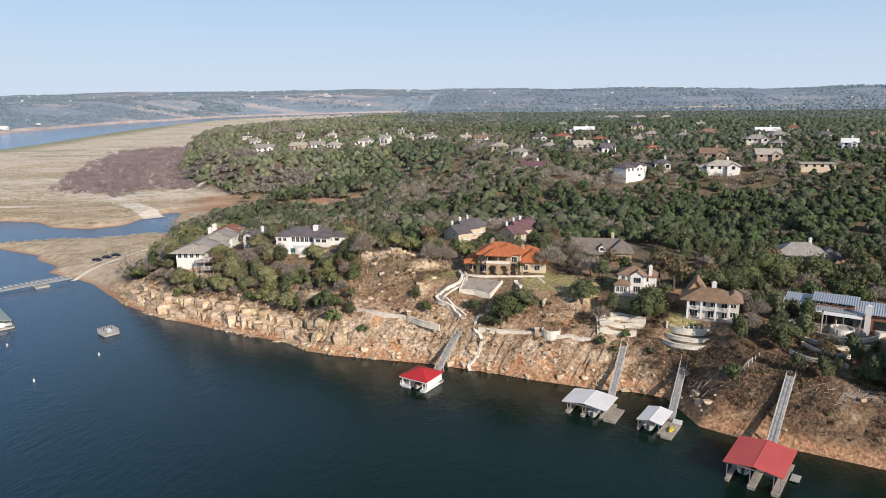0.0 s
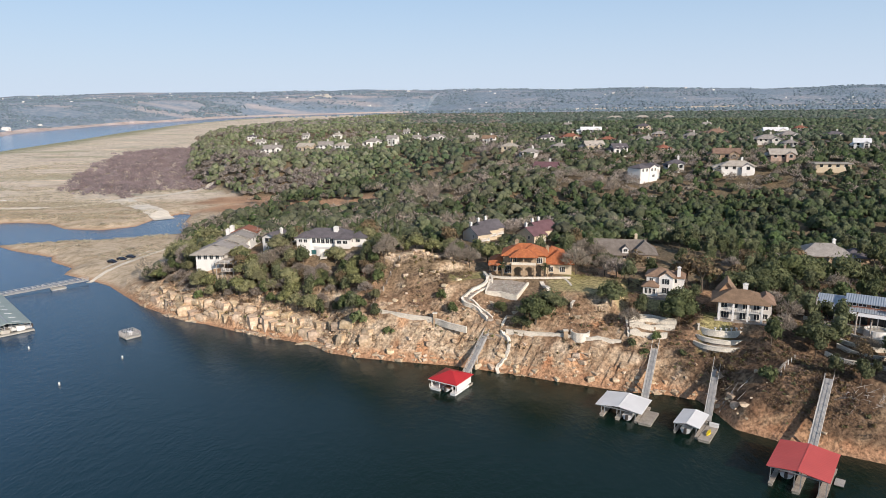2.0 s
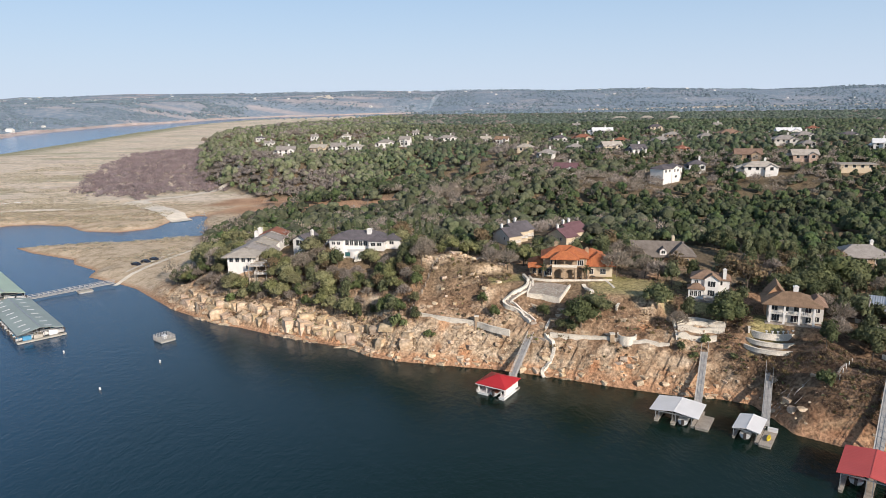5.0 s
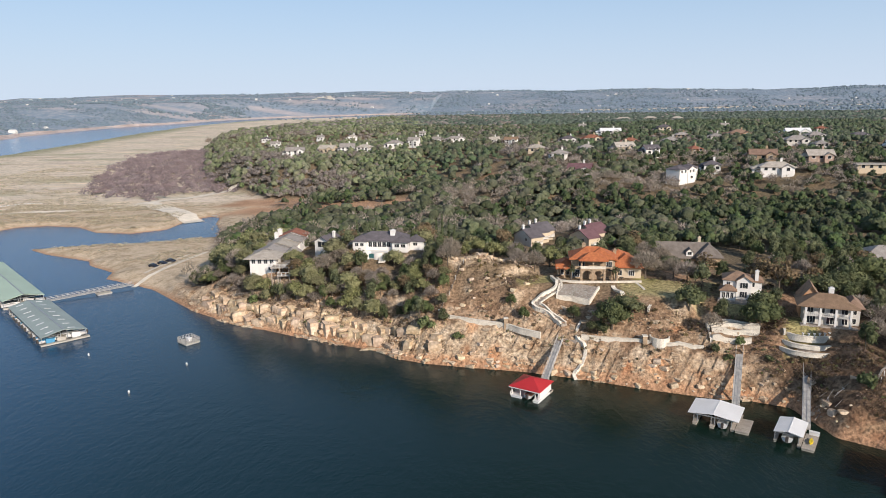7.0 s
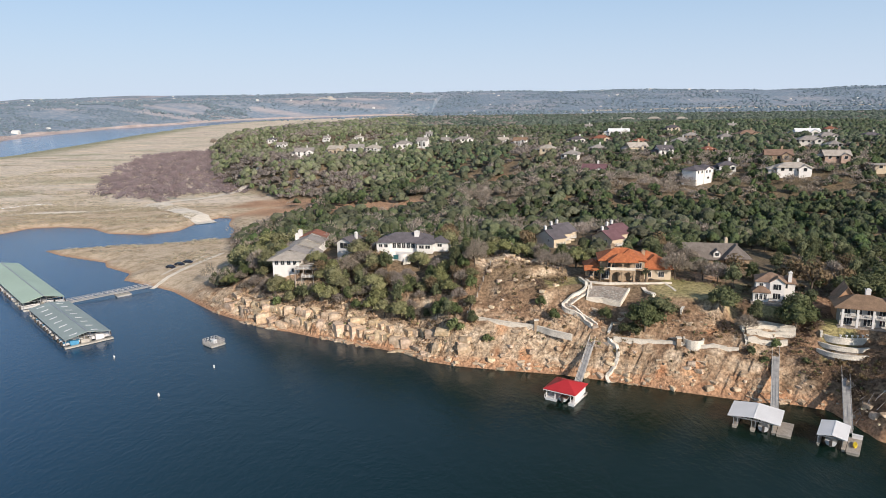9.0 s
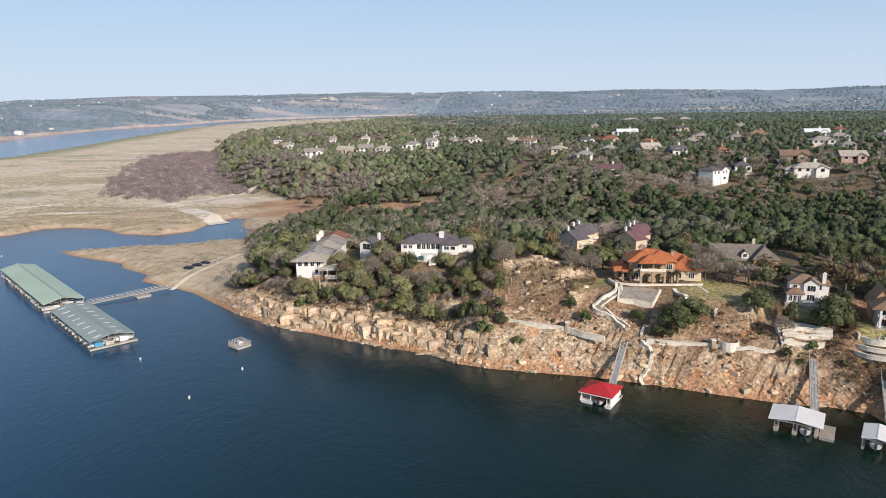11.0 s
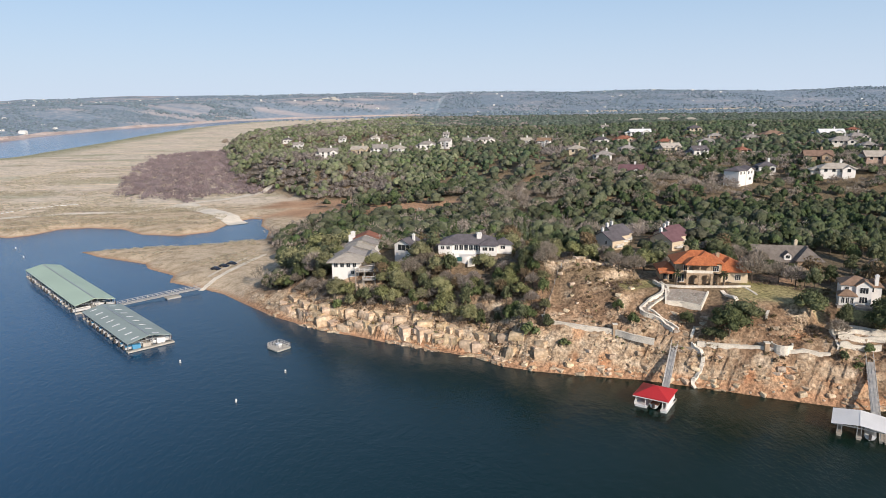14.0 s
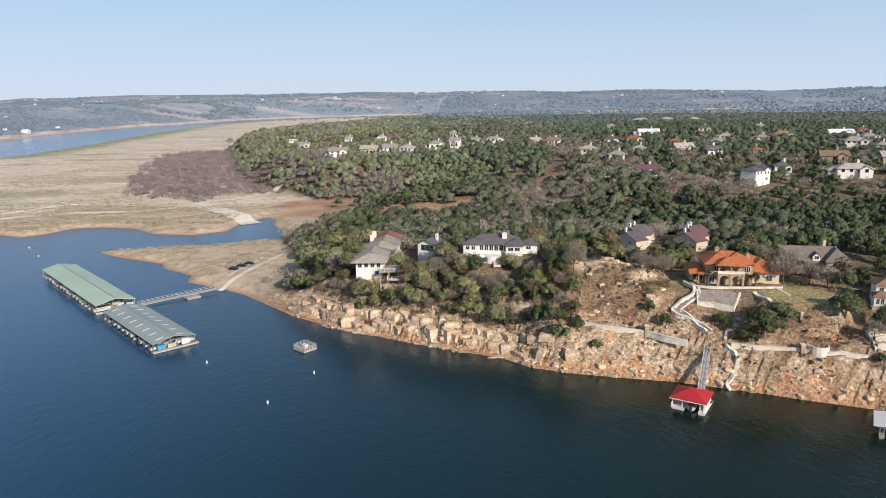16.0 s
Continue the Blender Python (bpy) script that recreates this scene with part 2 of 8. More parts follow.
M_LAWN = material("winter_lawn", (0.25, 0.23, 0.09), rough=0.95, vary=0.3, scale=0.12, fine=3, second=(0.32, 0.25, 0.13))
M_TEAL = material("teal_tile_pool", (0.05, 0.15, 0.16), rough=0.1, vary=0.15, spec=0.5)
M_DRIFT = material("bleached_driftwood", (0.5, 0.45, 0.4), rough=0.95, vary=0.25, fine=5)
M_YELLOW = material("yellow_plastic", (0.75, 0.55, 0.03), rough=0.4, vary=0.05)
M_BLUECLOTH = material("blue_cover", (0.08, 0.3, 0.5), rough=0.7, vary=0.15)
M_HULL = material("white_gelcoat", (0.75, 0.75, 0.74), rough=0.3, vary=0.06)
M_DARKCAR = material("dark_car_paint", (0.02, 0.025, 0.04), rough=0.25, vary=0.05, bump=0, spec=0.5)
M_RUBBER = material("rubber", (0.02, 0.02, 0.02), rough=0.9, vary=0.1)

M_PANE = bpy.data.materials.new("window_glass")
M_PANE.use_nodes = True
_p = M_PANE.node_tree.nodes["Principled BSDF"]
_p.inputs["Base Color"].default_value = (0.03, 0.035, 0.04, 1)
_p.inputs["Roughness"].default_value, _p.inputs["Specular IOR Level"].default_value = 0.05, 0.6

# ---- lie of the land ----
LAKE = [(330, -60), (160, 62), (110, 96), (72, 117), (60, 123), (50, 128), (43.5, 132.5), (42, 139), (40, 146), (33, 149), (26, 149.7), (11, 154.6),
        (-1, 159.3), (-16, 164), (-28, 166), (-41, 168.5), (-50, 172), (-55, 177), (-78, 186.5), (-105, 199.5), (-122, 211.6), (-147, 235.5),
        (-158, 242.6), (-175, 251.8), (-178, 262), (-194, 273), (-199, 281), (-227, 294), (-242, 304.5), (-223, 310.5), (-186, 321.5), (-164, 334),
        (-170, 358), (-179, 372), (-185, 393), (-192, 397), (-199, 380), (-199, 355), (-213, 343.5), (-235, 347)]
LAKE += [(-253, 362), (-274, 366), (-288, 362), (-293, 346), (-301, 337), (-316, 343), (-420, 350), (-3000, 330), (-3400, -3000), (3400, -3000), (2600, -700)]
RIVER = [(-3400, 560), (-1100, 760), (-690, 852), (-690, 907), (-706, 973), (-749, 1194), (-826, 1514), (-925, 2010), (-930, 2441), (-840, 2691), (-690, 2890), (-300, 3250),
         (-330, 3420), (-760, 3115), (-920, 2900), (-1045, 2640), (-1060, 2240), (-1095, 2000), (-1105, 1890), (-1072, 1616), (-1049, 1456), (-1016, 1302), (-1300, 1150), (-3400, 1100)]
# edge of the wooded plateau against the dry lakebed
WOODS = [(-165, 330), (-150, 372), (-164, 430), (-196, 470), (-226, 500), (-262, 560), (-300, 640), (-408, 900), (-450, 1105), (-460, 1325), (-440, 1750), (-373, 2330), (-300, 2900), (3400, 3300), (3400, -200), (330, -90), (60, 80), (-60, 150), (-128, 205), (-140, 235), (-136, 262), (-150, 295)]
# heights of the ground: x, y, z
NEAR = [(-28, 194.5, 24), (-8, 186, 18), (8, 186, 18), (20, 178, 17.5), (-3, 173, 13.5), (-14, 180, 14.5), (-34, 181, 12), (-20, 193.5, 22), (-38, 197, 22.5), (-26, 187, 18.5), (-18, 185.5, 17), (24, 161, 11), (38, 172, 16), (36, 162, 12),
        (52, 158, 13.5), (60, 137, 10.5), (80, 150, 13.0), (105, 160, 14.0), (80, 132, 9), (-60, 212, 20), (-52, 190, 12.5), (-92, 208, 14.3), (-74, 194, 9.5), (-88, 238, 15), (-128, 236, 5.5), (-145, 265, 2.2)]
FAR = [(-10, 242, 16), (45, 220, 17), (105, 220, 14), (0, 300, 11), (78, 366, 24), (27, 375, 25), (122, 388, 32), (155, 382, 33), (60, 435, 33), (3, 475, 30), (-150, 525, 25),
       (-95, 578, 28), (-25, 606, 29), (198, 495, 35), (-110, 330, 6), (-150, 420, 5), (-60, 420, 14), (230, 300, 22), (100, 300, 16), (-200, 515, 20), (-192, 532, 25), (150, 700, 34), (-250, 700, 14), (-150, 900, 30), (300, 1000, 36)]


def inside(x, y, ring):
    """Signed distance in metres to a ring in plan, positive inside."""
    d2 = np.full(x.shape, 1e12)
    odd = np.zeros(x.shape, bool)
    for (x0, y0), (x1, y1) in zip(ring, ring[1:] + ring[:1]):
        ex, ey = x1 - x0, y1 - y0
        k = np.clip(((x - x0) * ex + (y - y0) * ey) / (ex * ex + ey * ey), 0, 1)
        d2 = np.minimum(d2, (x - x0 - k * ex) ** 2 + (y - y0 - k * ey) ** 2)
        cross = ((y0 > y) != (y1 > y)) & (x < x0 + (y - y0) * ex / (ey if abs(ey) > 1e-9 else 1e-9))
        odd ^= cross
    return np.where(odd, 1, -1) * np.sqrt(d2)


def step(a, b, v):
    k = np.clip((v - a) / (b - a), 0, 1)
    return k * k * (3 - 2 * k)


def lattice(x, y, seed):
    """Smooth value noise in 0..1."""
    xi, yi = np.floor(x).astype(np.int64), np.floor(y).astype(np.int64)
    fx, fy = x - xi, y - yi
    fx, fy = fx * fx * (3 - 2 * fx), fy * fy * (3 - 2 * fy)

    def value(i, j):
        h = (i * 374761393 + j * 668265263 + seed * 974711) & 0x7FFFFFFF
        h = ((h ^ (h >> 13)) * 1274126177) & 0x7FFFFFFF
        return ((h ^ (h >> 16)) & 0xFFFF) / 65535.0

    return (value(xi, yi) * (1 - fx) + value(xi + 1, yi) * fx) * (1 - fy) + (value(xi, yi + 1) * (1 - fx) + value(xi + 1, yi + 1) * fx) * fy


def fractal(x, y, size, seed, octaves=4):
    out, amp, total = np.zeros(np.shape(x)), 1.0, 0.0
    for k in range(octaves):
        out += amp * lattice(np.asarray(x) * 2 ** k / size, np.asarray(y) * 2 ** k / size, seed + k)
        total += amp
        amp *= 0.5
    return out / total


def inland(x, y):
    """Broad height of the ground, before the bank is cut into it."""
    num, den = np.zeros(x.shape), np.zeros(x.shape)
    for pts, reach in ((NEAR, 7.0), (FAR, 30.0)):
        for px, py, pz in pts:
            r2 = ((x - px) ** 2 + (y - py) ** 2) / reach ** 2
            w = 1 / (0.35 + r2) ** 1.6
            num += w * pz
            den += w
    return num / den


def west_of_river(x, y):
    """Whether a place lies across the river."""
    bank = RIVER[12:23]
    return (y > 1150) & (x < np.interp(y, [p[1] for p in bank[::-1]], [p[0] for p in bank[::-1]]) + 12)


def terrain(x, y):
    """Height and the plan distances that the surface's zones come from."""
    x, y = np.asarray(x, float), np.asarray(y, float)
    shore = -inside(x, y, LAKE)
    river = -inside(x, y, RIVER)
    woods = inside(x, y, WOODS)
    far = np.hypot(x, y)
    plain = (1.6 + 1.2 * fractal(x, y, 60, 5) + 1.0 * step(0, 120, shore) * step(0, 100, river)) * (1 - 0.85 * step(1000, 1900, y))
    plateau = inland(x, y)
    # beyond the plateau the land dips and rises again to the hills
    depth = y + 0.15 * x
    dip = step(650, 1900, depth)
    plateau = plateau * (1 - dip) + 14 * dip
    z = plain + (plateau - plain) * step(-4, 30, woods) * step(0, 3, woods + 4)
    hills_right = step(3000, 4750, depth) * (108 + 20 * step(1500, -1500, x) + 60 * (fractal(x, y, 900, 21, 4) - 0.5)) + 8 * (fractal(x, y, 260, 33, 3) - 0.3) * step(2300, 3000, depth) * step(-20, 80, woods)
    left_bank = -inside(x, y, RIVER)
    west = west_of_river(x, y)
    leftland = step(0, 500, left_bank) * west * (22 + 30 * step(1400, 2600, y) + 40 * (fractal(x, y, 600, 44, 3) - 0.35)) + step(0, 25, left_bank) * west * 9
    z = z + hills_right + np.maximum(leftland, 0) * (1 - step(3200, 4400, depth))
    # bank: steep broken limestone under the houses, gentle round the dry bed
    steep = step(-150, -120, x)
    first = 0.25 + (0.94 - 0.12 * step(36, 52, x)) * steep
    second = 0.08 + (0.72 - 0.16 * step(36, 52, x) + 0.25 * step(-40, -60, x)) * steep
    bank = np.where(shore < 7, first * shore, first * 7 + second * (shore - 7))
    bank = bank + steep * step(0.5, 4, shore) * ((fractal(x, y, 4, 61, 4) - 0.5) * (2.2 - 1.0 * step(34, 46, x)) + np.abs(fractal(x, y, 11, 63, 2) - 0.5) * 1.3 - 0.2)
    strata = bank / 1.15 + 2.2 * fractal(x, y, 26, 65, 2)
    part_up = strata - np.floor(strata)
    ledge = (np.floor(strata) + step(0.6, 0.95, part_up) - 2.2 * fractal(x, y, 26, 65, 2)) * 1.15
    bank = bank + (ledge - bank) * 0.8 * steep * step(0.3, 1.2, shore) * step(13, 8, shore) * step(0.3, 0.5, fractal(x, y, 14, 67, 2)) * step(44, 32, x)
    # a limestone scarp of broken blocks stands over the water left of the point
    cliff = step(-40, -50, x) * step(-128, -108, x)
    joint = 1.8 * step(0.1, 0.0, np.abs(lattice(x * 0.2 + 0.12 * y, y * 0.06, 73) - 0.5)) + 3.0 * (lattice(x * 0.24, y * 0.24, 75) - 0.5) + 1.2 * (fractal(x, y, 3, 76, 2) - 0.5)
    face = shore - 2.2 - joint
    scarp = 0.25 + 0.16 * shore + (1.9 + 1.6 * lattice(x * 0.11, y * 0.11, 77)) * step(-0.2, 0.9, face) + 1.5 * step(2.6, 3.6, face + 0.9 * joint) + 0.55 * np.maximum(face - 4.0, 0) + 0.7 * (fractal(x, y, 3.4, 79, 3) - 0.5)
    bank = bank + (scarp - bank) * cliff * step(14, 9, shore)
    z = np.where(shore < 120, np.minimum(z, np.maximum(bank, 0.1 * shore + 0.4 * np.maximum(shore - 26, 0))), z)
    z = np.minimum(z, np.where(river > 0, 0.12 * river + 0.02 + 0.35 * np.maximum(river - 60, 0), z))
    z = np.where(shore < 0, np.maximum(-6, 0.5 * shore) - 0.05, z)
    z = np.where(river < 0, np.maximum(-6, 0.3 * river) - 0.05, z)
    rough = step(0, 6, shore) * (fractal(x, y, 9, 71, 3) - 0.5) * 0.8 * step(-10, 5, woods) * (far < 900)
    return z + rough, shore, river, woods


def meadows(x, y):
    """Pale winter pasture among the cedar across the river, in 0..1."""
    return 0.6 * west_of_river(x, y) * step(0.54, 0.64, fractal(x * 0.6 + 0.3 * y, y * 1.7, 210, 111, 5)) * step(1500, 1750, y)


PADS = []   # level ground under houses and lawns: x, y, half width, half depth, yaw, z


def levelled(x, y, z):
    for px, py, hw, hd, yaw, pz in PADS:
        c, s = math.cos(radians(yaw)), math.sin(radians(yaw))
        u, v = (x - px) * c + (y - py) * s, -(x - px) * s + (y - py) * c
        d = np.maximum(np.abs(u) - hw, np.abs(v) - hd)
        z = z + (pz - z) * (1 - step(0, 3.0, d))
    return z


def ground_at(x, y):
    z = terrain(np.array([x]), np.array([y]))[0]
    return float(levelled(np.array([x]), np.array([y]), z)[0])


def spread(lo, hi, fine, out_lo, out_hi, growth, widest=55.0):
    mid = list(np.arange(lo, hi + 1e-6, fine))
    a, s = [], fine
    v = lo
    while v > out_lo:
        s = min(s * growth, widest)
        v -= s
        a.append(v)
    b, s, v = [], fine, hi
    while v < out_hi:
        s = min(s * growth, widest)
        v += s
        b.append(v)
    return np.array(a[::-1] + mid + b)


# level pads: terraces, lawns, houses
PADS += [(19, 180, 8, 8, -20, 17.6), (53, 162.5, 9, 6, -17, 14.8), (38, 177, 6, 6, -15, 16.2), (-58, 216, 13, 7, -9, 20.7),
         (-93, 226, 8, 14, 8, 15.2), (36, 213, 14, 8, -8, 17.0), (87, 160, 15, 6, -12, 13.9), (-10, 245, 9, 6, -10, 16.0), (9, 245, 9, 6, -10, 16.0), (101, 224, 12, 7, -12, 13.6),
         (3, 191, 13, 8, -5, 18.0), (-14, 187, 5, 3.5, 20, 17.6)]

LAWNS = [(21.5, 180, 9.5, 9.5, -20), (-13, 187, 5.5, 3.6, 20), (46.5, 158.5, 3.2, 5.5, -18), (11.5, 178, 3, 4, -10), (30, 184, 5, 5, -15), (37, 169, 5, 3, -15)]
SCRUB = [(-371, 581), (-340, 515), (-308, 473), (-279, 448), (-258, 438), (-244, 436), (-250, 466), (-230, 481), (-206, 482), (-230, 528), (-300, 680), (-372, 880), (-414, 915), (-462, 857), (-456, 797), (-410, 672)]
CLEARING_A = [(-188, 396), (-140, 374), (-76, 354), (-58, 374), (-112, 402), (-174, 422)]
CLEARING_B = [(-58, 378), (-18, 370), (-4, 424), (-24, 434), (-48, 406)]
CLEARING_C = [(-198, 420), (-160, 418), (-95, 404), (-84, 416), (-140, 436), (-190, 450)]
BARE_SLOPE = [(22, 336), (62, 326), (72, 348), (52, 368), (26, 364)]

# ---- ground and water ----
GRID = []


def surface(x, y):
    """Height of the built ground sheet, between its grid lines."""
    xs, ys, Z = GRID
    x, y = np.asarray(x, float), np.asarray(y, float)
    i, j = np.clip(np.searchsorted(xs, x) - 1, 0, len(xs) - 2), np.clip(np.searchsorted(ys, y) - 1, 0, len(ys) - 2)
    u, v = (x - xs[i]) / (xs[i + 1] - xs[i]), (y - ys[j]) / (ys[j + 1] - ys[j])
    return (Z[j, i] * (1 - u) + Z[j, i + 1] * u) * (1 - v) + (Z[j + 1, i] * (1 - u) + Z[j + 1, i + 1] * u) * v


def build_ground():
    xs = spread(-330, -134, 1.9, -3400, -134, 1.045)
    xs = np.concatenate([xs[xs < -135], spread(-134, 92, 0.8, -134, 3400, 1.08)])
    ys = spread(226, 420, 1.7, 226, 4850, 1.032)
    ys = np.concatenate([spread(113, 225, 0.8, -600, 225, 1.12)[:-1], ys[ys > 225]])
    X, Y = np.meshgrid(xs, ys)
    Z, shore, river, woods = terrain(X, Y)
    Z = levelled(X, Y, Z)
    nx, ny = len(xs), len(ys)
    GRID.extend((xs, ys, Z))
    verts = np.stack([X, Y, Z], -1).reshape(-1, 3)
    idx = np.arange(nx * ny).reshape(ny, nx)
    quads = np.stack([idx[:-1, :-1], idx[:-1, 1:], idx[1:, 1:], idx[1:, :-1]], -1).reshape(-1, 4)
    me = bpy.data.meshes.new("ground")
    me.vertices.add(len(verts))
    me.vertices.foreach_set("co", verts.ravel())
    me.loops.add(quads.size)
    me.loops.foreach_set("vertex_index", quads.ravel())
    me.polygons.add(len(quads))
    me.polygons.foreach_set("loop_start", np.arange(0, quads.size, 4))
    me.polygons.foreach_set("loop_total", np.full(len(quads), 4))
    me.polygons.foreach_set("use_smooth", np.ones(len(quads), bool))
    me.update(calc_edges=True)
    gy, gx = np.gradient(Z, ys, xs)
    slope = np.hypot(gx, gy)
    steep = step(-150, -120, X) * (Y < 262)
    crest = step(4.5, 1, np.abs(Y - 194.5 - 0.12 * (X + 28) + 3 * (fractal(X, Y, 8, 83) - 0.5))) * step(-40, -34, X) * step(-8, -16, X)
    rock = np.clip(0.9 * crest + steep * step(13 - 6 * step(-20, 5, X), 3 - 1.5 * step(-20, 5, X), shore + 6 * (fractal(X, Y, 6, 81) - 0.5)) * step(46, 30, X) + 0.9 * step(0.9, 1.2, slope) * (Y < 225) * step(40, 30, X) * step(-10, 0, woods), 0, 1)
    rock = rock * (1 - 0.15 * step(-20, 8, X))
    bed = step(6, -6, woods + 14 * (fractal(X, Y, 20, 91) - 0.5)) * (Y < 3300)
    wood = (1 - bed) * step(8, 30, shore)
    # farz: where the haze-blued hill colours take over
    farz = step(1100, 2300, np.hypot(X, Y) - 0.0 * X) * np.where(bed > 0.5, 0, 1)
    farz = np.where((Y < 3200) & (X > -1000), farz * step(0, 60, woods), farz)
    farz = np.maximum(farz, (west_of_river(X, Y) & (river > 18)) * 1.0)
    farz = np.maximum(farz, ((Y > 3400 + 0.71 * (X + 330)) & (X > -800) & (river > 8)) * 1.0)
    # trodden dun margin between the track and the creek, and the spit
    dun = step(14, -10, Y - 398 - 0.42 * (X + 300) * (X > -300) + 14 * (fractal(X, Y, 22, 101, 3) - 0.5)) * bed
    wet = step(2.4, 0.3, np.minimum(shore, river)) * (Y < 900)
    orange = np.maximum(step(2.4, 0.8, shore), 0.6 * step(6.0, 1.5, shore) * step(0.62, 0.74, fractal(X, Y, 13, 77, 2))) * step(-100, -60, X) * (Y < 230)
    dry = step(2, 44, X) * (Y < 175) * (shore > 0)
    green = step(90, 30, river + 60 * (fractal(X, Y, 60, 93, 3) - 0.5)) * (Y > 420) * (Y < 2600) * (X > -900) + 0.6 * step(0.66, 0.74, fractal(X, Y * 3, 130, 94, 3)) * (Y > 420)
    green = np.clip(green, 0, 1) * bed * 0.75
    for ox, oy, orad in ((13.7, 157.4, 3.4), (7.2, 158.5, 2.2), (20.6, 164, 2.4), (3.1, 169.3, 1.8), (-24, 168, 2.5), (-30, 174, 2.2), (30, 153.5, 2.0)):
        orange = np.maximum(orange, 0.9 * step(orad, orad * 0.4, np.hypot(X - ox, (Y - oy) * 1.3) + 2.2 * (fractal(X, Y, 3, 85, 3) - 0.5)))
    meadow = meadows(X, Y)
    lawn = np.zeros(X.shape)
    for lx, ly, hw, hd, yaw in LAWNS:
        c, q = math.cos(radians(yaw)), math.sin(radians(yaw))
        u, v = (X - lx) * c + (Y - ly) * q, -(X - lx) * q + (Y - ly) * c
        lawn = np.maximum(lawn, step(0.9, -0.9, np.maximum(np.abs(u) - hw, np.abs(v) - hd) + 1.2 * (fractal(X, Y, 4, 95) - 0.5)))
    soil = np.zeros(X.shape)
    for ring in (CLEARING_A, CLEARING_B, CLEARING_C):
        soil = np.maximum(soil, step(-6, 8, inside(X, Y, ring) + 10 * (fractal(X, Y, 14, 97) - 0.5)))
    soil = np.maximum(soil, 0.8 * step(0.62, 0.72, fractal(X, Y, 11, 99)) * (woods > 0) * (Y < 260) * step(6, 12, shore))
    beach = step(34, 8, river) * (river > 0) * west_of_river(X, Y)
    for name, grid in (("lawn", lawn), ("dun", dun), ("meadow", meadow), ("dry", dry), ("green", green), ("soil", soil), ("beach", beach), ("rock", rock), ("bed", bed), ("wood", wood), ("far", farz), ("wet", wet), ("redsoil", orange)):
        a = me.attributes.new(name, "FLOAT", "POINT")
        a.data.foreach_set("value", grid.ravel().astype(np.float32))
    # broken faces on the rocky bank
    crisp = rock.ravel()[quads].mean(1) > 0.25
    me.polygons.foreach_set("use_smooth", ~crisp)
    me.materials.append(ground_material())
    return tagged(new("ground", me), "dry brown lakeshore land with limestone banks and wooded hills", "ground", kind="structure")


def ground_material():
    m = bpy.data.materials.new("land")
    m.use_nodes = True
    n, l = m.node_tree.nodes, m.node_tree.links
    p = n["Principled BSDF"]
    co = n.new("ShaderNodeTexCoord")

    def noise_of(scale, detail=4, rough=0.6):
        t = n.new("ShaderNodeTexNoise")
        t.inputs["Scale"].default_value, t.inputs["Detail"].default_value, t.inputs["Roughness"].default_value = scale, detail, rough
        l.new(co.outputs["Object"], t.inputs["Vector"])
        return t.outputs[0]

    def ramp(src, *stops):
        r = n.new("ShaderNodeValToRGB")
        e = r.color_ramp.elements
        while len(e) < len(stops):
            e.new(0.5)
        for el, (pos, c) in zip(e, stops):
            el.position, el.color = pos, (*c, 1)
        l.new(src, r.inputs[0])
        return r.outputs[0]

    def mix(fac, a, b):
        x = n.new("ShaderNodeMix")
        x.data_type = "RGBA"
        l.new(fac, x.inputs[0])
        l.new(a, x.inputs[6])
        l.new(b, x.inputs[7])
        return x.outputs[2]

    def attr(name):
        a = n.new("ShaderNodeAttribute")
        a.attribute_name = name
        return a.outputs["Fac"]

    tussock = noise_of(0.22, 3, 0.7)
    fine, mid, broad, vast, mile = noise_of(1.4), noise_of(0.25), noise_of(0.05), noise_of(0.011, 6), noise_of(0.0022, 8, 0.7)
    # dry brush and grass slopes
    base = ramp(mid, (0.32, (0.19, 0.115, 0.07)), (0.48, (0.31, 0.195, 0.12)), (0.6, (0.4, 0.27, 0.17)), (0.7, (0.5, 0.38, 0.26)))
    parched = ramp(mid, (0.32, (0.11, 0.07, 0.045)), (0.48, (0.2, 0.13, 0.082)), (0.6, (0.29, 0.2, 0.125)), (0.72, (0.4, 0.3, 0.2)))
    weedy = ramp(tussock, (0.4, (0.17, 0.2, 0.1)), (0.6, (0.36, 0.36, 0.21)))
    # leaf litter and red earth under the trees
    litter = ramp(broad, (0.35, (0.175, 0.14, 0.09)), (0.6, (0.27, 0.2, 0.125)), (0.75, (0.39, 0.285, 0.19)))
    # broken limestone
    stone = ramp(mid, (0.32, (0.3, 0.19, 0.115)), (0.42, (0.45, 0.325, 0.21)), (0.55, (0.56, 0.44, 0.31)), (0.68, (0.66, 0.55, 0.42)))
    cells = n.new("ShaderNodeTexVoronoi")
    cells.feature = "DISTANCE_TO_EDGE"
    cells.inputs["Scale"].default_value = 0.55
    warp = n.new("ShaderNodeMapping")
    warp.inputs["Scale"].default_value = (1.0, 1.0, 2.4)
    warp.inputs["Rotation"].default_value = (0, 0, radians(28))
    bent = n.new("ShaderNodeMix")
    bent.data_type, bent.blend_type = "RGBA", "LINEAR_LIGHT"
    bent.inputs[0].default_value = 0.9
    wob = n.new("ShaderNodeTexNoise")
    wob.inputs["Scale"].default_value = 0.6
    l.new(co.outputs["Object"], wob.inputs["Vector"])
    l.new(co.outputs["Object"], bent.inputs[6])
    l.new(wob.outputs[1], bent.inputs[7])
    l.new(bent.outputs[2], warp.inputs["Vector"])
    l.new(warp.outputs[0], cells.inputs["Vector"])
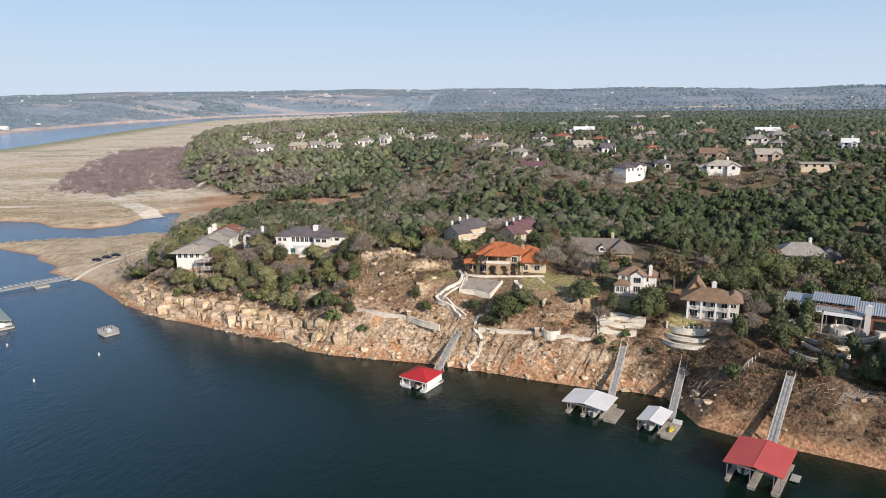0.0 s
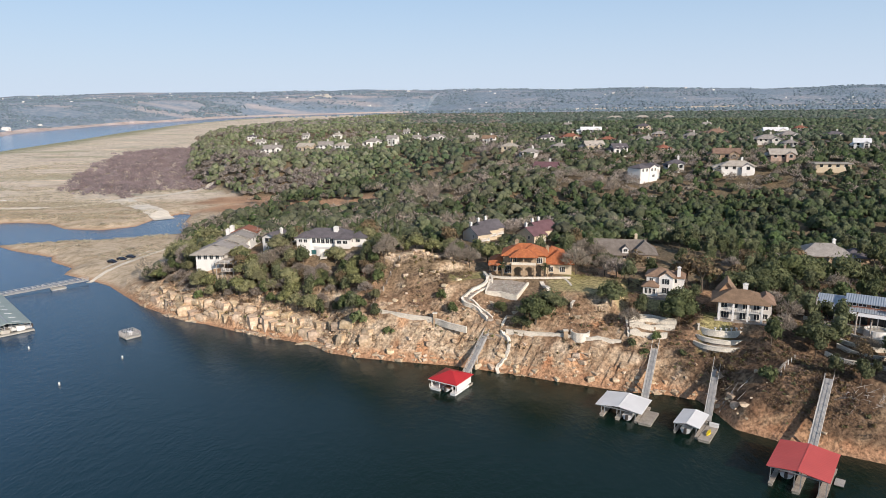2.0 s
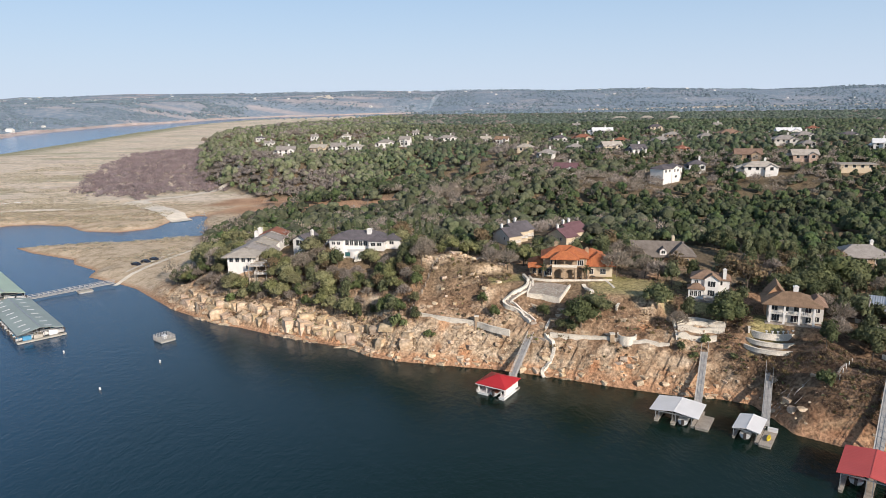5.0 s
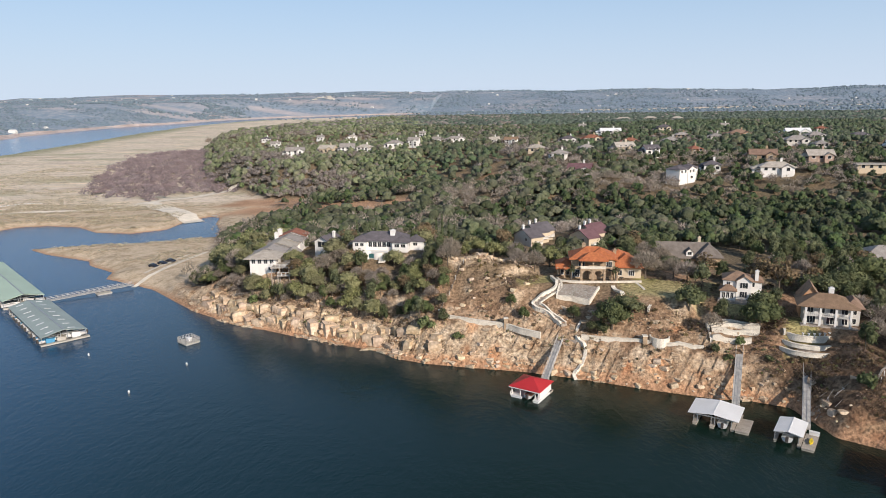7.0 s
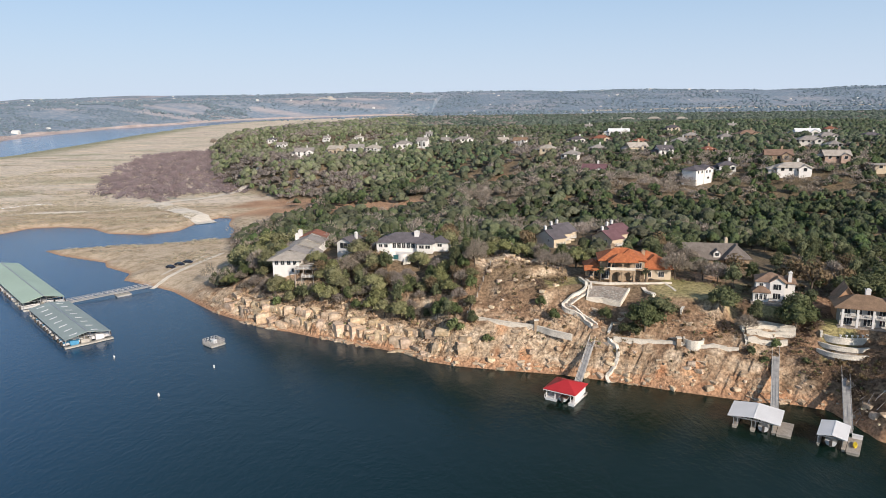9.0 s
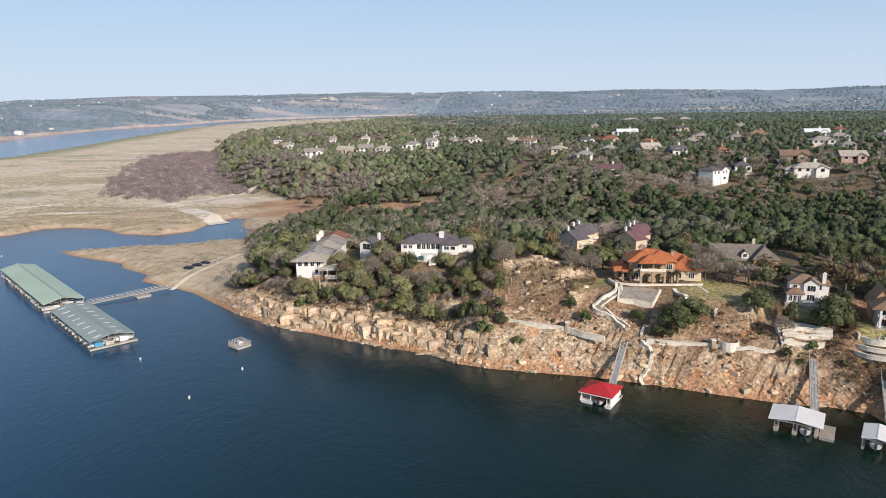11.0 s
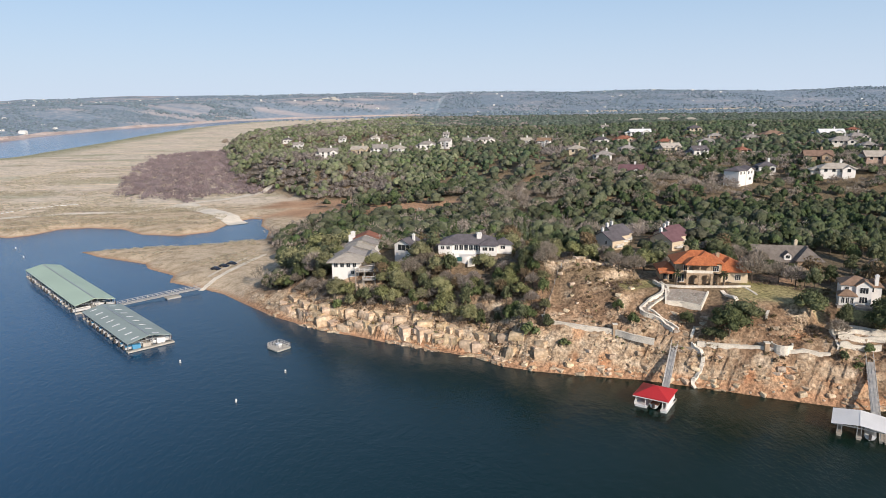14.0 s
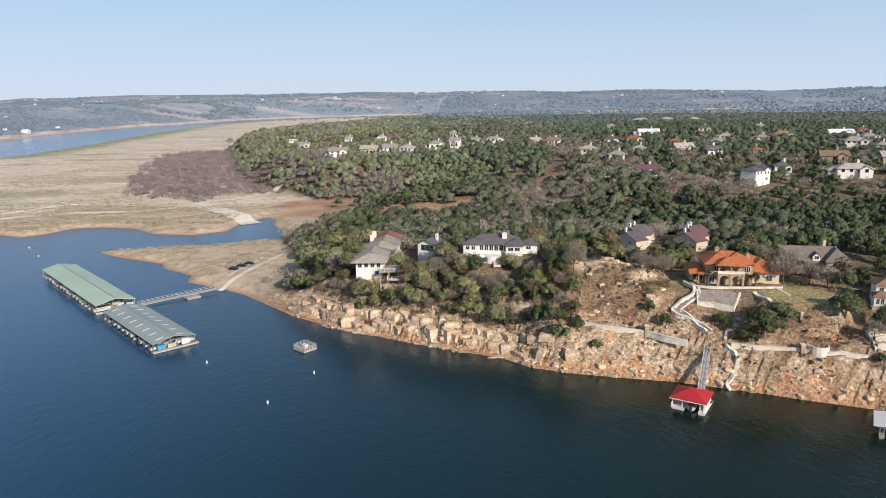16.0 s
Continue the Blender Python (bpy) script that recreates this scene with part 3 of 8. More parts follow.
    crack = ramp(cells.outputs["Distance"], (0.0, (0.3, 0.24, 0.2)), (0.07, (0.75, 0.72, 0.7)), (0.2, (1.05, 1.05, 1.05)))
    kx = n.new("ShaderNodeMix")
    kx.data_type, kx.blend_type = "RGBA", "MULTIPLY"
    kx.inputs[0].default_value = 0.25
    l.new(stone, kx.inputs[6])
    l.new(crack, kx.inputs[7])
    stone = kx.outputs[2]
    red = ramp(mid, (0.35, (0.54, 0.25, 0.125)), (0.6, (0.6, 0.37, 0.21)))
    # dried lakebed: straw, silt and patches of green weed
    straw = ramp(vast, (0.28, (0.64, 0.53, 0.45)), (0.44, (0.8, 0.69, 0.57)), (0.57, (0.75, 0.65, 0.53)), (0.64, (0.62, 0.57, 0.44)), (0.7, (0.77, 0.66, 0.54)))
    streak = n.new("ShaderNodeTexNoise")
    turn = n.new("ShaderNodeMapping")
    turn.inputs["Rotation"].default_value, turn.inputs["Scale"].default_value = (0, 0, radians(-35)), (0.012, 0.05, 1)
    l.new(co.outputs["Object"], turn.inputs["Vector"])
    l.new(turn.outputs[0], streak.inputs["Vector"])
    streak.inputs["Scale"].default_value, streak.inputs["Detail"].default_value, streak.inputs["Roughness"].default_value = 1.0, 7, 0.65
    bands = ramp(streak.outputs[0], (0.36, (0.72, 0.68, 0.6)), (0.47, (1.0, 1.0, 1.0)), (0.55, (0.86, 0.85, 0.78)), (0.62, (1.12, 1.08, 1.02)))
    sx = n.new("ShaderNodeMix")
    sx.data_type, sx.blend_type = "RGBA", "MULTIPLY"
    sx.inputs[0].default_value = 1
    l.new(straw, sx.inputs[6])
    l.new(bands, sx.inputs[7])
    straw = sx.outputs[2]
    dots = ramp(tussock, (0.36, (0.62, 0.6, 0.52)), (0.46, (0.98, 0.97, 0.95)), (0.62, (1.06, 1.05, 1.03)))
    tx = n.new("ShaderNodeMix")
    tx.data_type, tx.blend_type = "RGBA", "MULTIPLY"
    tx.inputs[0].default_value = 0.85
    l.new(straw, tx.inputs[6])
    l.new(dots, tx.inputs[7])
    straw = tx.outputs[2]
    margin = ramp(tussock, (0.36, (0.42, 0.325, 0.215)), (0.48, (0.56, 0.445, 0.31)), (0.62, (0.66, 0.535, 0.385)))
    # far wooded hills with clearings, their colours blued and paled for haze
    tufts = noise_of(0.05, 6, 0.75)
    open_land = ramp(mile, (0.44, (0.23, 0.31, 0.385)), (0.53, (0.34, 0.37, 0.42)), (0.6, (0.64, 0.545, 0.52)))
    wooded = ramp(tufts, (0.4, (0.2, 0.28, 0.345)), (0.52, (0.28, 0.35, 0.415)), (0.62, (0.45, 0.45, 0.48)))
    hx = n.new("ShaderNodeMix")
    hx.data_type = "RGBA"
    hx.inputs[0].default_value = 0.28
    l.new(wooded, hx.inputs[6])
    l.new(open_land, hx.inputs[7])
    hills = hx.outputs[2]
    grass = ramp(broad, (0.3, (0.3, 0.27, 0.11)), (0.5, (0.42, 0.355, 0.17)), (0.7, (0.47, 0.37, 0.21)))
    earth = ramp(broad, (0.3, (0.36, 0.215, 0.13)), (0.5, (0.5, 0.31, 0.195)), (0.7, (0.58, 0.37, 0.23)))
    c = mix(attr("wood"), base, litter)
    c = mix(attr("dry"), c, parched)
    c = mix(attr("bed"), c, straw)
    c = mix(attr("dun"), c, margin)
    c = mix(attr("green"), c, weedy)
    c = mix(attr("soil"), c, earth)
    c = mix(attr("rock"), c, stone)
    c = mix(attr("lawn"), c, grass)
    c = mix(attr("redsoil"), c, red)
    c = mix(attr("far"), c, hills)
    pasture = ramp(vast, (0.35, (0.5, 0.44, 0.43)), (0.6, (0.68, 0.58, 0.54)))
    c = mix(attr("meadow"), c, pasture)
    sand = n.new("ShaderNodeRGB")
    sand.outputs[0].default_value = (0.55, 0.47, 0.43, 1)
    c = mix(attr("beach"), c, sand.outputs[0])
    silt = n.new("ShaderNodeRGB")
    silt.outputs[0].default_value = (0.46, 0.27, 0.16, 1)
    c = mix(attr("wet"), c, silt.outputs[0])
    g = n.new("ShaderNodeMapRange")
    g.inputs[1].default_value, g.inputs[2].default_value, g.inputs[3].default_value, g.inputs[4].default_value = 0.34, 0.66, 0.42, 1.3
    l.new(fine, g.inputs[0])
    x = n.new("ShaderNodeMix")
    x.data_type, x.blend_type = "RGBA", "MULTIPLY"
    grainy = n.new("ShaderNodeMath")
    grainy.operation, grainy.inputs[1].default_value, grainy.inputs[2].default_value = "MULTIPLY_ADD", -0.6, 0.95
    l.new(attr("bed"), grainy.inputs[0])
    l.new(grainy.outputs[0], x.inputs[0])
    l.new(c, x.inputs[6])
    l.new(g.outputs[0], x.inputs[7])
    l.new(x.outputs[2], p.inputs["Base Color"])
    p.inputs["Roughness"].default_value, p.inputs["Specular IOR Level"].default_value = 0.95, 0.15
    b = n.new("ShaderNodeBump")
    b.inputs["Strength"].default_value, b.inputs["Distance"].default_value = 0.9, 0.45
    l.new(fine, b.inputs["Height"])
    l.new(b.outputs[0], p.inputs["Normal"])
    return m


ground = build_ground()


def water_material():
    m = bpy.data.materials.new("lake_water")
    m.use_nodes = True
    n, l = m.node_tree.nodes, m.node_tree.links
    p = n["Principled BSDF"]
    p.inputs["Roughness"].default_value, p.inputs["IOR"].default_value = 0.12, 1.333
    co = n.new("ShaderNodeTexCoord")
    mp = n.new("ShaderNodeMapping")
    mp.inputs["Rotation"].default_value, mp.inputs["Scale"].default_value = (0, 0, radians(25)), (1.0, 0.45, 1.0)
    l.new(co.outputs["Object"], mp.inputs["Vector"])
    # sky reflection painted in: bluer to the left; cove water under the bank greener
    place = n.new("ShaderNodeSeparateXYZ")
    l.new(co.outputs["Object"], place.inputs[0])
    sky_tint_x = n.new("ShaderNodeMapRange")
    sky_tint_x.inputs[1].default_value, sky_tint_x.inputs[2].default_value = -700, -20
    l.new(place.outputs[0], sky_tint_x.inputs[0])
    tint = n.new("ShaderNodeValToRGB")
    tint.color_ramp.elements[0].color = (0.025, 0.125, 0.29, 1)
    tint.color_ramp.elements[1].color = (0.003, 0.015, 0.010, 1)
    mid = tint.color_ramp.elements.new(0.9)
    mid.color = (0.007, 0.032, 0.048, 1)
    open_lake = tint.color_ramp.elements.new(0.74)
    open_lake.color = (0.014, 0.074, 0.168, 1)
    l.new(sky_tint_x.outputs[0], tint.inputs[0])
    l.new(tint.outputs[0], p.inputs["Base Color"])
    height = None
    for scale, weight in ((5.5, 0.45), (2.0, 0.9), (0.6, 1.5)):
        t = n.new("ShaderNodeTexNoise")
        t.inputs["Scale"].default_value, t.inputs["Detail"].default_value = scale, 3
        l.new(mp.outputs[0], t.inputs["Vector"])
        w = n.new("ShaderNodeMath")
        w.operation, w.inputs[1].default_value = "MULTIPLY_ADD", weight
        l.new(t.outputs[0], w.inputs[0])
        if height is None:
            w.inputs[2].default_value = 0
        else:
            l.new(height, w.inputs[2])
        height = w.outputs[0]
    b = n.new("ShaderNodeBump")
    b.inputs["Strength"].default_value, b.inputs["Distance"].default_value = 0.55, 0.14
    l.new(height, b.inputs["Height"])
    l.new(b.outputs[0], p.inputs["Normal"])
    return m


lake = new("water", Shape().add([(-3400, -3000, 0), (3400, -3000, 0), (3400, 3700, 0), (-3400, 3700, 0)], [(0, 1, 2, 3)]).mesh("water", water_material()))
tagged(lake, "dark blue-green rippled lake water", "water", kind="structure")


def river_beach(name, label, line, width, top):
    """A pale cut bank along the far side of the river."""
    s = Shape()
    pts = bend_line(line, 12)
    for (x0, y0), (x1, y1) in zip(pts, pts[1:]):
        d = Vector((x1 - x0, y1 - y0, 0)).normalized()
        q = Vector((-d.y, d.x, 0)) * width
        h0, h1 = (top * (0.5 + fractal(np.array([x]), np.array([y]), 120, 7)[0]) for x, y in ((x0, y0), (x1, y1)))
        s.add([(x0, y0, -0.3), (x1, y1, -0.3), (x1 + q.x * 0.7, y1 + q.y * 0.7, 1.6), (x0 + q.x * 0.7, y0 + q.y * 0.7, 1.6), (x1 + q.x, y1 + q.y, h1), (x0 + q.x, y0 + q.y, h0)], [(0, 3, 2, 1), (3, 5, 4, 2)])
    return tagged(new(name, s.mesh(name, M_BEACH)), label, "beach", kind="structure")


def bend_line(points, per):
    out = []
    P = [Vector(p) for p in points]
    for i in range(len(P) - 1):
        a, b, c, d = P[max(i - 1, 0)], P[i], P[i + 1], P[min(i + 2, len(P) - 1)]
        for k in range(per):
            t = k / per
            out.append(tuple(0.5 * ((2 * b) + (c - a) * t + (2 * a - 5 * b + 4 * c - d) * t * t + (3 * b - 3 * c + d - a) * t ** 3)))
    return out + [tuple(P[-1])]


M_BEACH = material("pale_river_bank", (0.6, 0.5, 0.46), rough=0.95, vary=0.3, scale=0.02, fine=0.2, second=(0.45, 0.36, 0.32))
river_beach("river_bank", "pale pinkish bank along the far side of the river", [(-1700, 1132), (-1296, 1146), (-1012, 1300), (-1044, 1456), (-1067, 1616), (-1099, 1890), (-1089, 2000), (-1054, 2240), (-1039, 2640), (-914, 2896), (-755, 3108), (-326, 3412)], 28, 6)

# ---- houses ----
def hip_roof(w, d, rise, over=0.6, thick=0.25, ridge=None):
    """A hipped roof on a w by d plan centred on the origin, eaves at z = 0."""
    hw, hd = w / 2 + over, d / 2 + over
    r = max(hw - hd, 0.4) if ridge is None else ridge
    s = Shape()
    if hw >= hd:
        a, b = (-r, 0, rise), (r, 0, rise)
        c = [(-hw, -hd, 0), (hw, -hd, 0), (hw, hd, 0), (-hw, hd, 0)]
        vs = c + [a, b] + [(x, y, -thick) for x, y, _ in c]
        return s.add(vs, [(0, 1, 5, 4), (1, 2, 5), (2, 3, 4, 5), (3, 0, 4), (9, 8, 7, 6), (6, 7, 1, 0), (7, 8, 2, 1), (8, 9, 3, 2), (9, 6, 0, 3)])
    r = max(hd - hw, 0.4) if ridge is None else ridge
    a, b = (0, -r, rise), (0, r, rise)
    c = [(-hw, -hd, 0), (hw, -hd, 0), (hw, hd, 0), (-hw, hd, 0)]
    vs = c + [a, b] + [(x, y, -thick) for x, y, _ in c]
    return s.add(vs, [(0, 1, 4), (1, 2, 5, 4), (2, 3, 5), (3, 0, 4, 5), (9, 8, 7, 6), (6, 7, 1, 0), (7, 8, 2, 1), (8, 9, 3, 2), (9, 6, 0, 3)])


def gable_roof(w, d, rise, over=0.5, thick=0.22, along="x"):
    """A pitched roof of two plates; the ridge runs along the given axis."""
    s = Shape()
    hw, hd = w / 2 + over, d / 2 + over
    k = rise / ((d if along == "x" else w) / 2)
    if along == "x":
        lo = -over * k
        s.sheet([(-hw, -hd, lo), (hw, -hd, lo), (hw, 0, rise), (-hw, 0, rise)], thick)
        s.sheet([(-hw, 0, rise), (hw, 0, rise), (hw, hd, lo), (-hw, hd, lo)], thick)
    else:
        lo = -over * k
        s.sheet([(-hw, -hd, lo), (0, -hd, rise), (0, hd, rise), (-hw, hd, lo)], thick)
        s.sheet([(0, -hd, rise), (hw, -hd, lo), (hw, hd, lo), (0, hd, rise)], thick)
    return s


def gable_walls(w, d, h, rise, along="x", foot=2.0):
    s = Shape()
    hw, hd = w / 2, d / 2
    if along == "x":
        ring = [(-hd, -foot), (hd, -foot), (hd, h), (0, h + rise - 0.25), (-hd, h)]
        vs = [(-hw, y, z) for y, z in ring] + [(hw, y, z) for y, z in ring]
    else:
        ring = [(-hw, -foot), (hw, -foot), (hw, h), (0, h + rise - 0.25), (-hw, h)]
        vs = [(x, hd, z) for x, z in ring] + [(x, -hd, z) for x, z in ring]
    return s.add(vs, [(0, 1, 2, 3, 4)[::-1], (5, 6, 7, 8, 9)] + [(i, (i + 1) % 5, 5 + (i + 1) % 5, 5 + i) for i in range(5)])


def add_window(parent, x, y, z, w, h, yaw, frame_mat=None, bars=1, name="window"):
    """A framed window with its pane and glazing bars, standing proud of a wall that faces -y before the turn."""
    t = 0.1
    o = [(-w / 2 - t, -t), (w / 2 + t, -t), (w / 2 + t, h + t), (-w / 2 - t, h + t)]
    q = [(-w / 2, 0), (w / 2, 0), (w / 2, h), (-w / 2, h)]
    f = Shape().add([(a, -0.08, b) for a, b in o + q] + [(a, 0.03, b) for a, b in o + q],
                    [(i, (i + 1) % 4, 4 + (i + 1) % 4, 4 + i) for i in range(4)] + [(8 + i, 8 + (i + 1) % 4, (i + 1) % 4, i) for i in range(4)] + [(4 + i, 4 + (i + 1) % 4, 12 + (i + 1) % 4, 12 + i) for i in range(4)])
    win = part(name, f, frame_mat or M_WHITE, parent, at=pose(x, y, z, 0, 0, yaw))
    part("pane", Shape().box(-w / 2, -0.03, 0, w / 2, 0.0, h), M_PANE, win)
    for i in range(bars):
        c = -w / 2 + w * (i + 1) / (bars + 1)
        part("glazing_bar", Shape().box(c - 0.035, -0.06, 0, c + 0.035, -0.03, h), frame_mat or M_WHITE, win)
    return win


def chimney(parent, x, y, z0, z1, mat, size=0.9):
    s = Shape().box(x - size / 2, y - size / 2, z0, x + size / 2, y + size / 2, z1)
    s.box(x - size / 2 - 0.12, y - size / 2 - 0.12, z1, x + size / 2 + 0.12, y + size / 2 + 0.12, z1 + 0.2)
    s.box(x - size / 4, y - size / 4, z1 + 0.2, x + size / 4, y + size / 4, z1 + 0.55)
    return part("chimney", s, mat, parent)


def wing(parent, x, y, z, w, d, h, rise, wall, roof, kind="hip", yaw=0.0, along="x", windows=(), foot=2.0, over=0.6, bars=True):
    """One block of a house: wall, roof and its windows, given as (side, offset, sill, width, height)."""
    m = pose(x, y, z, 0, 0, yaw)
    if kind == "hip":
        part("wall", Shape().box(-w / 2, -d / 2, -foot, w / 2, d / 2, h), wall, parent, at=m)
        part("roof", hip_roof(w, d, rise, over), roof, parent, at=m @ pose(0, 0, h))
    elif kind == "flat":
        part("wall", Shape().box(-w / 2, -d / 2, -foot, w / 2, d / 2, h), wall, parent, at=m)
        part("roof", Shape().box(-w / 2 - over, -d / 2 - over, h, w / 2 + over, d / 2 + over, h + 0.3), roof, parent, at=m)
    else:
        part("wall", gable_walls(w, d, h, rise, along, foot), wall, parent, at=m)
        part("roof", gable_roof(w, d, rise, over, along=along), roof, parent, at=m @ pose(0, 0, h))
    for side, off, sill, ww, wh in windows:
        a, px, py = {"f": (0, off, -d / 2), "r": (90, w / 2, off), "l": (-90, -w / 2, off), "b": (180, off, d / 2)}[side]
        q = m @ pose(px, py, sill, 0, 0, a)
        e = q.to_euler()
        add_window(parent, q.translation.x, q.translation.y, q.translation.z, ww, wh, math.degrees(e.z), bars=(1 if ww < 1.6 else 2) if bars else 0)


def row_of(side, count, span, sill, w, h):
    return [(side, -span / 2 + span * (i + 0.5) / count, sill, w, h) for i in range(count)]


def railing(parent, line, z, height=1.0, gap=1.2, mat=None, name="railing"):
    """Top and bottom rails with posts along a plan line."""
    s = Shape()
    for (x0, y0), (x1, y1) in zip(line, line[1:]):
        n = max(1, int(math.hypot(x1 - x0, y1 - y0) / gap))
        for k in range(n + 1):
            x, y = x0 + (x1 - x0) * k / n, y0 + (y1 - y0) * k / n
            s.box(x - 0.05, y - 0.05, z, x + 0.05, y + 0.05, z + height)
        for h in (height, height * 0.55, 0.15):
            s.bar((x0, y0, z + h), (x1, y1, z + h), 0.045)
    return part(name, s, mat or M_WHITE, parent)


def columns(parent, spots, z0, z1, size, mat):
    for x, y in spots:
        s = Shape().box(x - size / 2, y - size / 2, z0 + 0.25, x + size / 2, y + size / 2, z1 - 0.25)
        s.box(x - size * 0.7, y - size * 0.7, z0, x + size * 0.7, y + size * 0.7, z0 + 0.25).box(x - size * 0.7, y - size * 0.7, z1 - 0.25, x + size * 0.7, y + size * 0.7, z1)
        part("column", s, mat, parent)


def arch_panel(x0, x1, y, z0, spring, top, thick):
    """A wall panel with one round arch cut out of it."""
    s = Shape()
    w = (x1 - x0) / 2
    cx, n = (x0 + x1) / 2, 8
    for i in range(n):
        a, b = math.pi - math.pi * i / n, math.pi - math.pi * (i + 1) / n
        xa, xb = cx + w * math.cos(a), cx + w * math.cos(b)
        za, zb = spring + w * math.sin(a), spring + w * math.sin(b)
        s.add([(xa, y, za), (xb, y, zb), (xb, y, top), (xa, y, top), (xa, y + thick, za), (xb, y + thick, zb), (xb, y + thick, top), (xa, y + thick, top)],
              [(0, 1, 2, 3), (7, 6, 5, 4), (4, 5, 1, 0), (3, 2, 6, 7)])
    return s


# the tile-roofed villa with its loggia
villa = thing("villa", "two-storey tan stone villa with orange clay tile roofs", "house", pose(3.4, 191.4, 18.0, 0, 0, -5) @ Matrix.Scale(0.9, 4))
wing(villa, 0, 0, 0, 13, 9.4, 6.2, 2.9, M_TANWALL, M_TILE, windows=row_of("f", 2, 13.5, 3.9, 1.7, 1.6)[0:1] + [("f", 4.6, 3.9, 2.2, 1.6), ("f", 4.6, 0.5, 2.4, 2.2), ("f", -5.0, 0.5, 2.0, 2.2), ("r", 0, 3.9, 1.5, 1.4), ("r", -3, 3.9, 1.5, 1.4)], over=0.8)
wing(villa, 2.2, -1.0, 0, 7.5, 9.0, 6.6, 2.4, M_TANWALL, M_TILE, windows=[("f", 2.5, 4.0, 1.6, 1.6)], over=0.7)
wing(villa, -8.3, 1.0, 0, 4.2, 7.5, 3.2, 1.7, M_TANWALL, M_TILE, windows=[("f", 0, 0.6, 2.6, 2.0)], over=1.0)
wing(villa, 10.2, 2.6, 0, 8.6, 11, 3.5, 3.0, M_CREAM, M_TILE, windows=[("f", 1.5, 0.8, 1.6, 1.6), ("f", -2, 0.8, 1.2, 1.6)], over=0.8)
wing(villa, 8.2, 6.5, 0, 7, 9, 4.6, 2.3, M_CREAM, M_TILE, over=0.8)
for i, (a, b) in enumerate(((-3.2, -0.4), (0.2, 3.0))):
    part("arch", arch_panel(a, b, -7.4, 0, 1.75, 3.45, 0.4), M_TANWALL, villa)
    part("arch", arch_panel(a, b, -7.4, 0, 5.2, 6.7, 0.3), M_TANWALL, villa)
part("balcony", Shape().box(-3.8, -7.5, 3.45, 3.6, -4.7, 3.75), M_TANWALL, villa)
part("parapet", Shape().box(-3.8, -7.5, 3.75, 3.6, -7.3, 4.55), M_WALLSTONE, villa)
columns(villa, [(-3.5, -7.2), (-0.1, -7.2), (3.3, -7.2)], 0, 3.45, 0.62, M_TANWALL)
columns(villa, [(-3.5, -7.2), (-0.1, -7.2), (3.3, -7.2)], 3.75, 6.3, 0.36, M_TANWALL)
columns(villa, [(-10.6, -4.2), (-8.4, -4.2), (-6.2, -4.2), (5.2, -6.2), (7.2, -6.0)], 0, 3.2, 0.4, M_TANWALL)
part("roof", hip_roof(7.4, 5.2, 1.9, 0.7), M_TILE, villa, at=pose(-0.1, -5.2, 6.5))
part("roof", Shape().sheet([(-11.2, -4.9, 2.9), (-5.9, -4.9, 2.9), (-5.9, -2.4, 3.9), (-11.2, -2.4, 3.9)], 0.2), M_TILE, villa)
part("pergola", Shape().box(4.4, -6.6, 3.0, 8.0, -4.6, 3.2), M_TRIM, villa)
chimney(villa, -2.6, 1.2, 6, 9.6, M_TANWALL, 1.1)
chimney(villa, 7.0, 3.5, 4, 7.3, M_TANWALL, 1.0)
part("door", Shape().box(-1.6, -4.82, 0, 1.4, -4.7, 2.6), M_TRIM, villa)

# brown-roofed house with tall white columns
M_GABLE = material("tan_orange_stucco", (0.55, 0.34, 0.2), rough=0.9, vary=0.15, scale=0.6)
col = thing("house", "two-storey grey house with brown hip roof and white columns", "house", pose(52.9, 161.4, 14.9, 0, 0, -18) @ Matrix.Diagonal((0.83, 0.83, 0.74, 1)))
wing(col, 0, 0, 0, 11.6, 7.6, 6.0, 3.0, M_GREYWALL, M_SHINGLE["brown"], windows=row_of("f", 4, 11.2, 3.7, 1.5, 1.6) + [("f", -3.8, 0.3, 2.0, 2.2), ("f", 1.2, 0.3, 2.4, 2.2), ("f", 4.4, 0.5, 1.3, 1.7), ("r", 0, 3.7, 1.3, 1.5), ("r", 0, 0.7, 1.3, 1.5)], over=1.9)
wing(col, 6.6, 1.2, 0, 3.2, 7, 5.8, 2.4, M_GREYWALL, M_SHINGLE["brown"], windows=[("f", 0, 3.5, 1.4, 1.4), ("f", 0, 0.5, 1.4, 1.6), ("r", -1, 3.5, 1.2, 1.4)], over=1.0)
wing(col, -3.6, 5.5, 0, 5.2, 7.0, 6.6, 4.0, M_GABLE, M_SHINGLE["brown"], "gable", along="y")
columns(col, [(-5.4, -5.2), (-1.8, -5.2), (2.0, -5.2), (5.6, -5.2)], -1.0, 5.9, 0.55, M_WHITE)
part("balcony", Shape().box(-5.6, -5.3, 2.85, 5.8, -3.8, 3.1), M_GREYWALL, col)
railing(col, [(-5.5, -5.2), (5.7, -5.2)], 3.1, 1.0, 0.5)
part("terrace", Shape().box(-6.5, -6.2, -1.6, 7.5, -3.8, -0.02), M_PAVE, col)
chimney(col, 1.2, 1.4, 6, 10.2, M_WHITE, 1.3)

# white house beside the lawn
hw = thing("house", "white two-storey house with brown hipped and gabled roofs", "house", pose(37.9, 176.6, 16.6, 0, 0, -18) @ Matrix.Scale(0.8, 4))
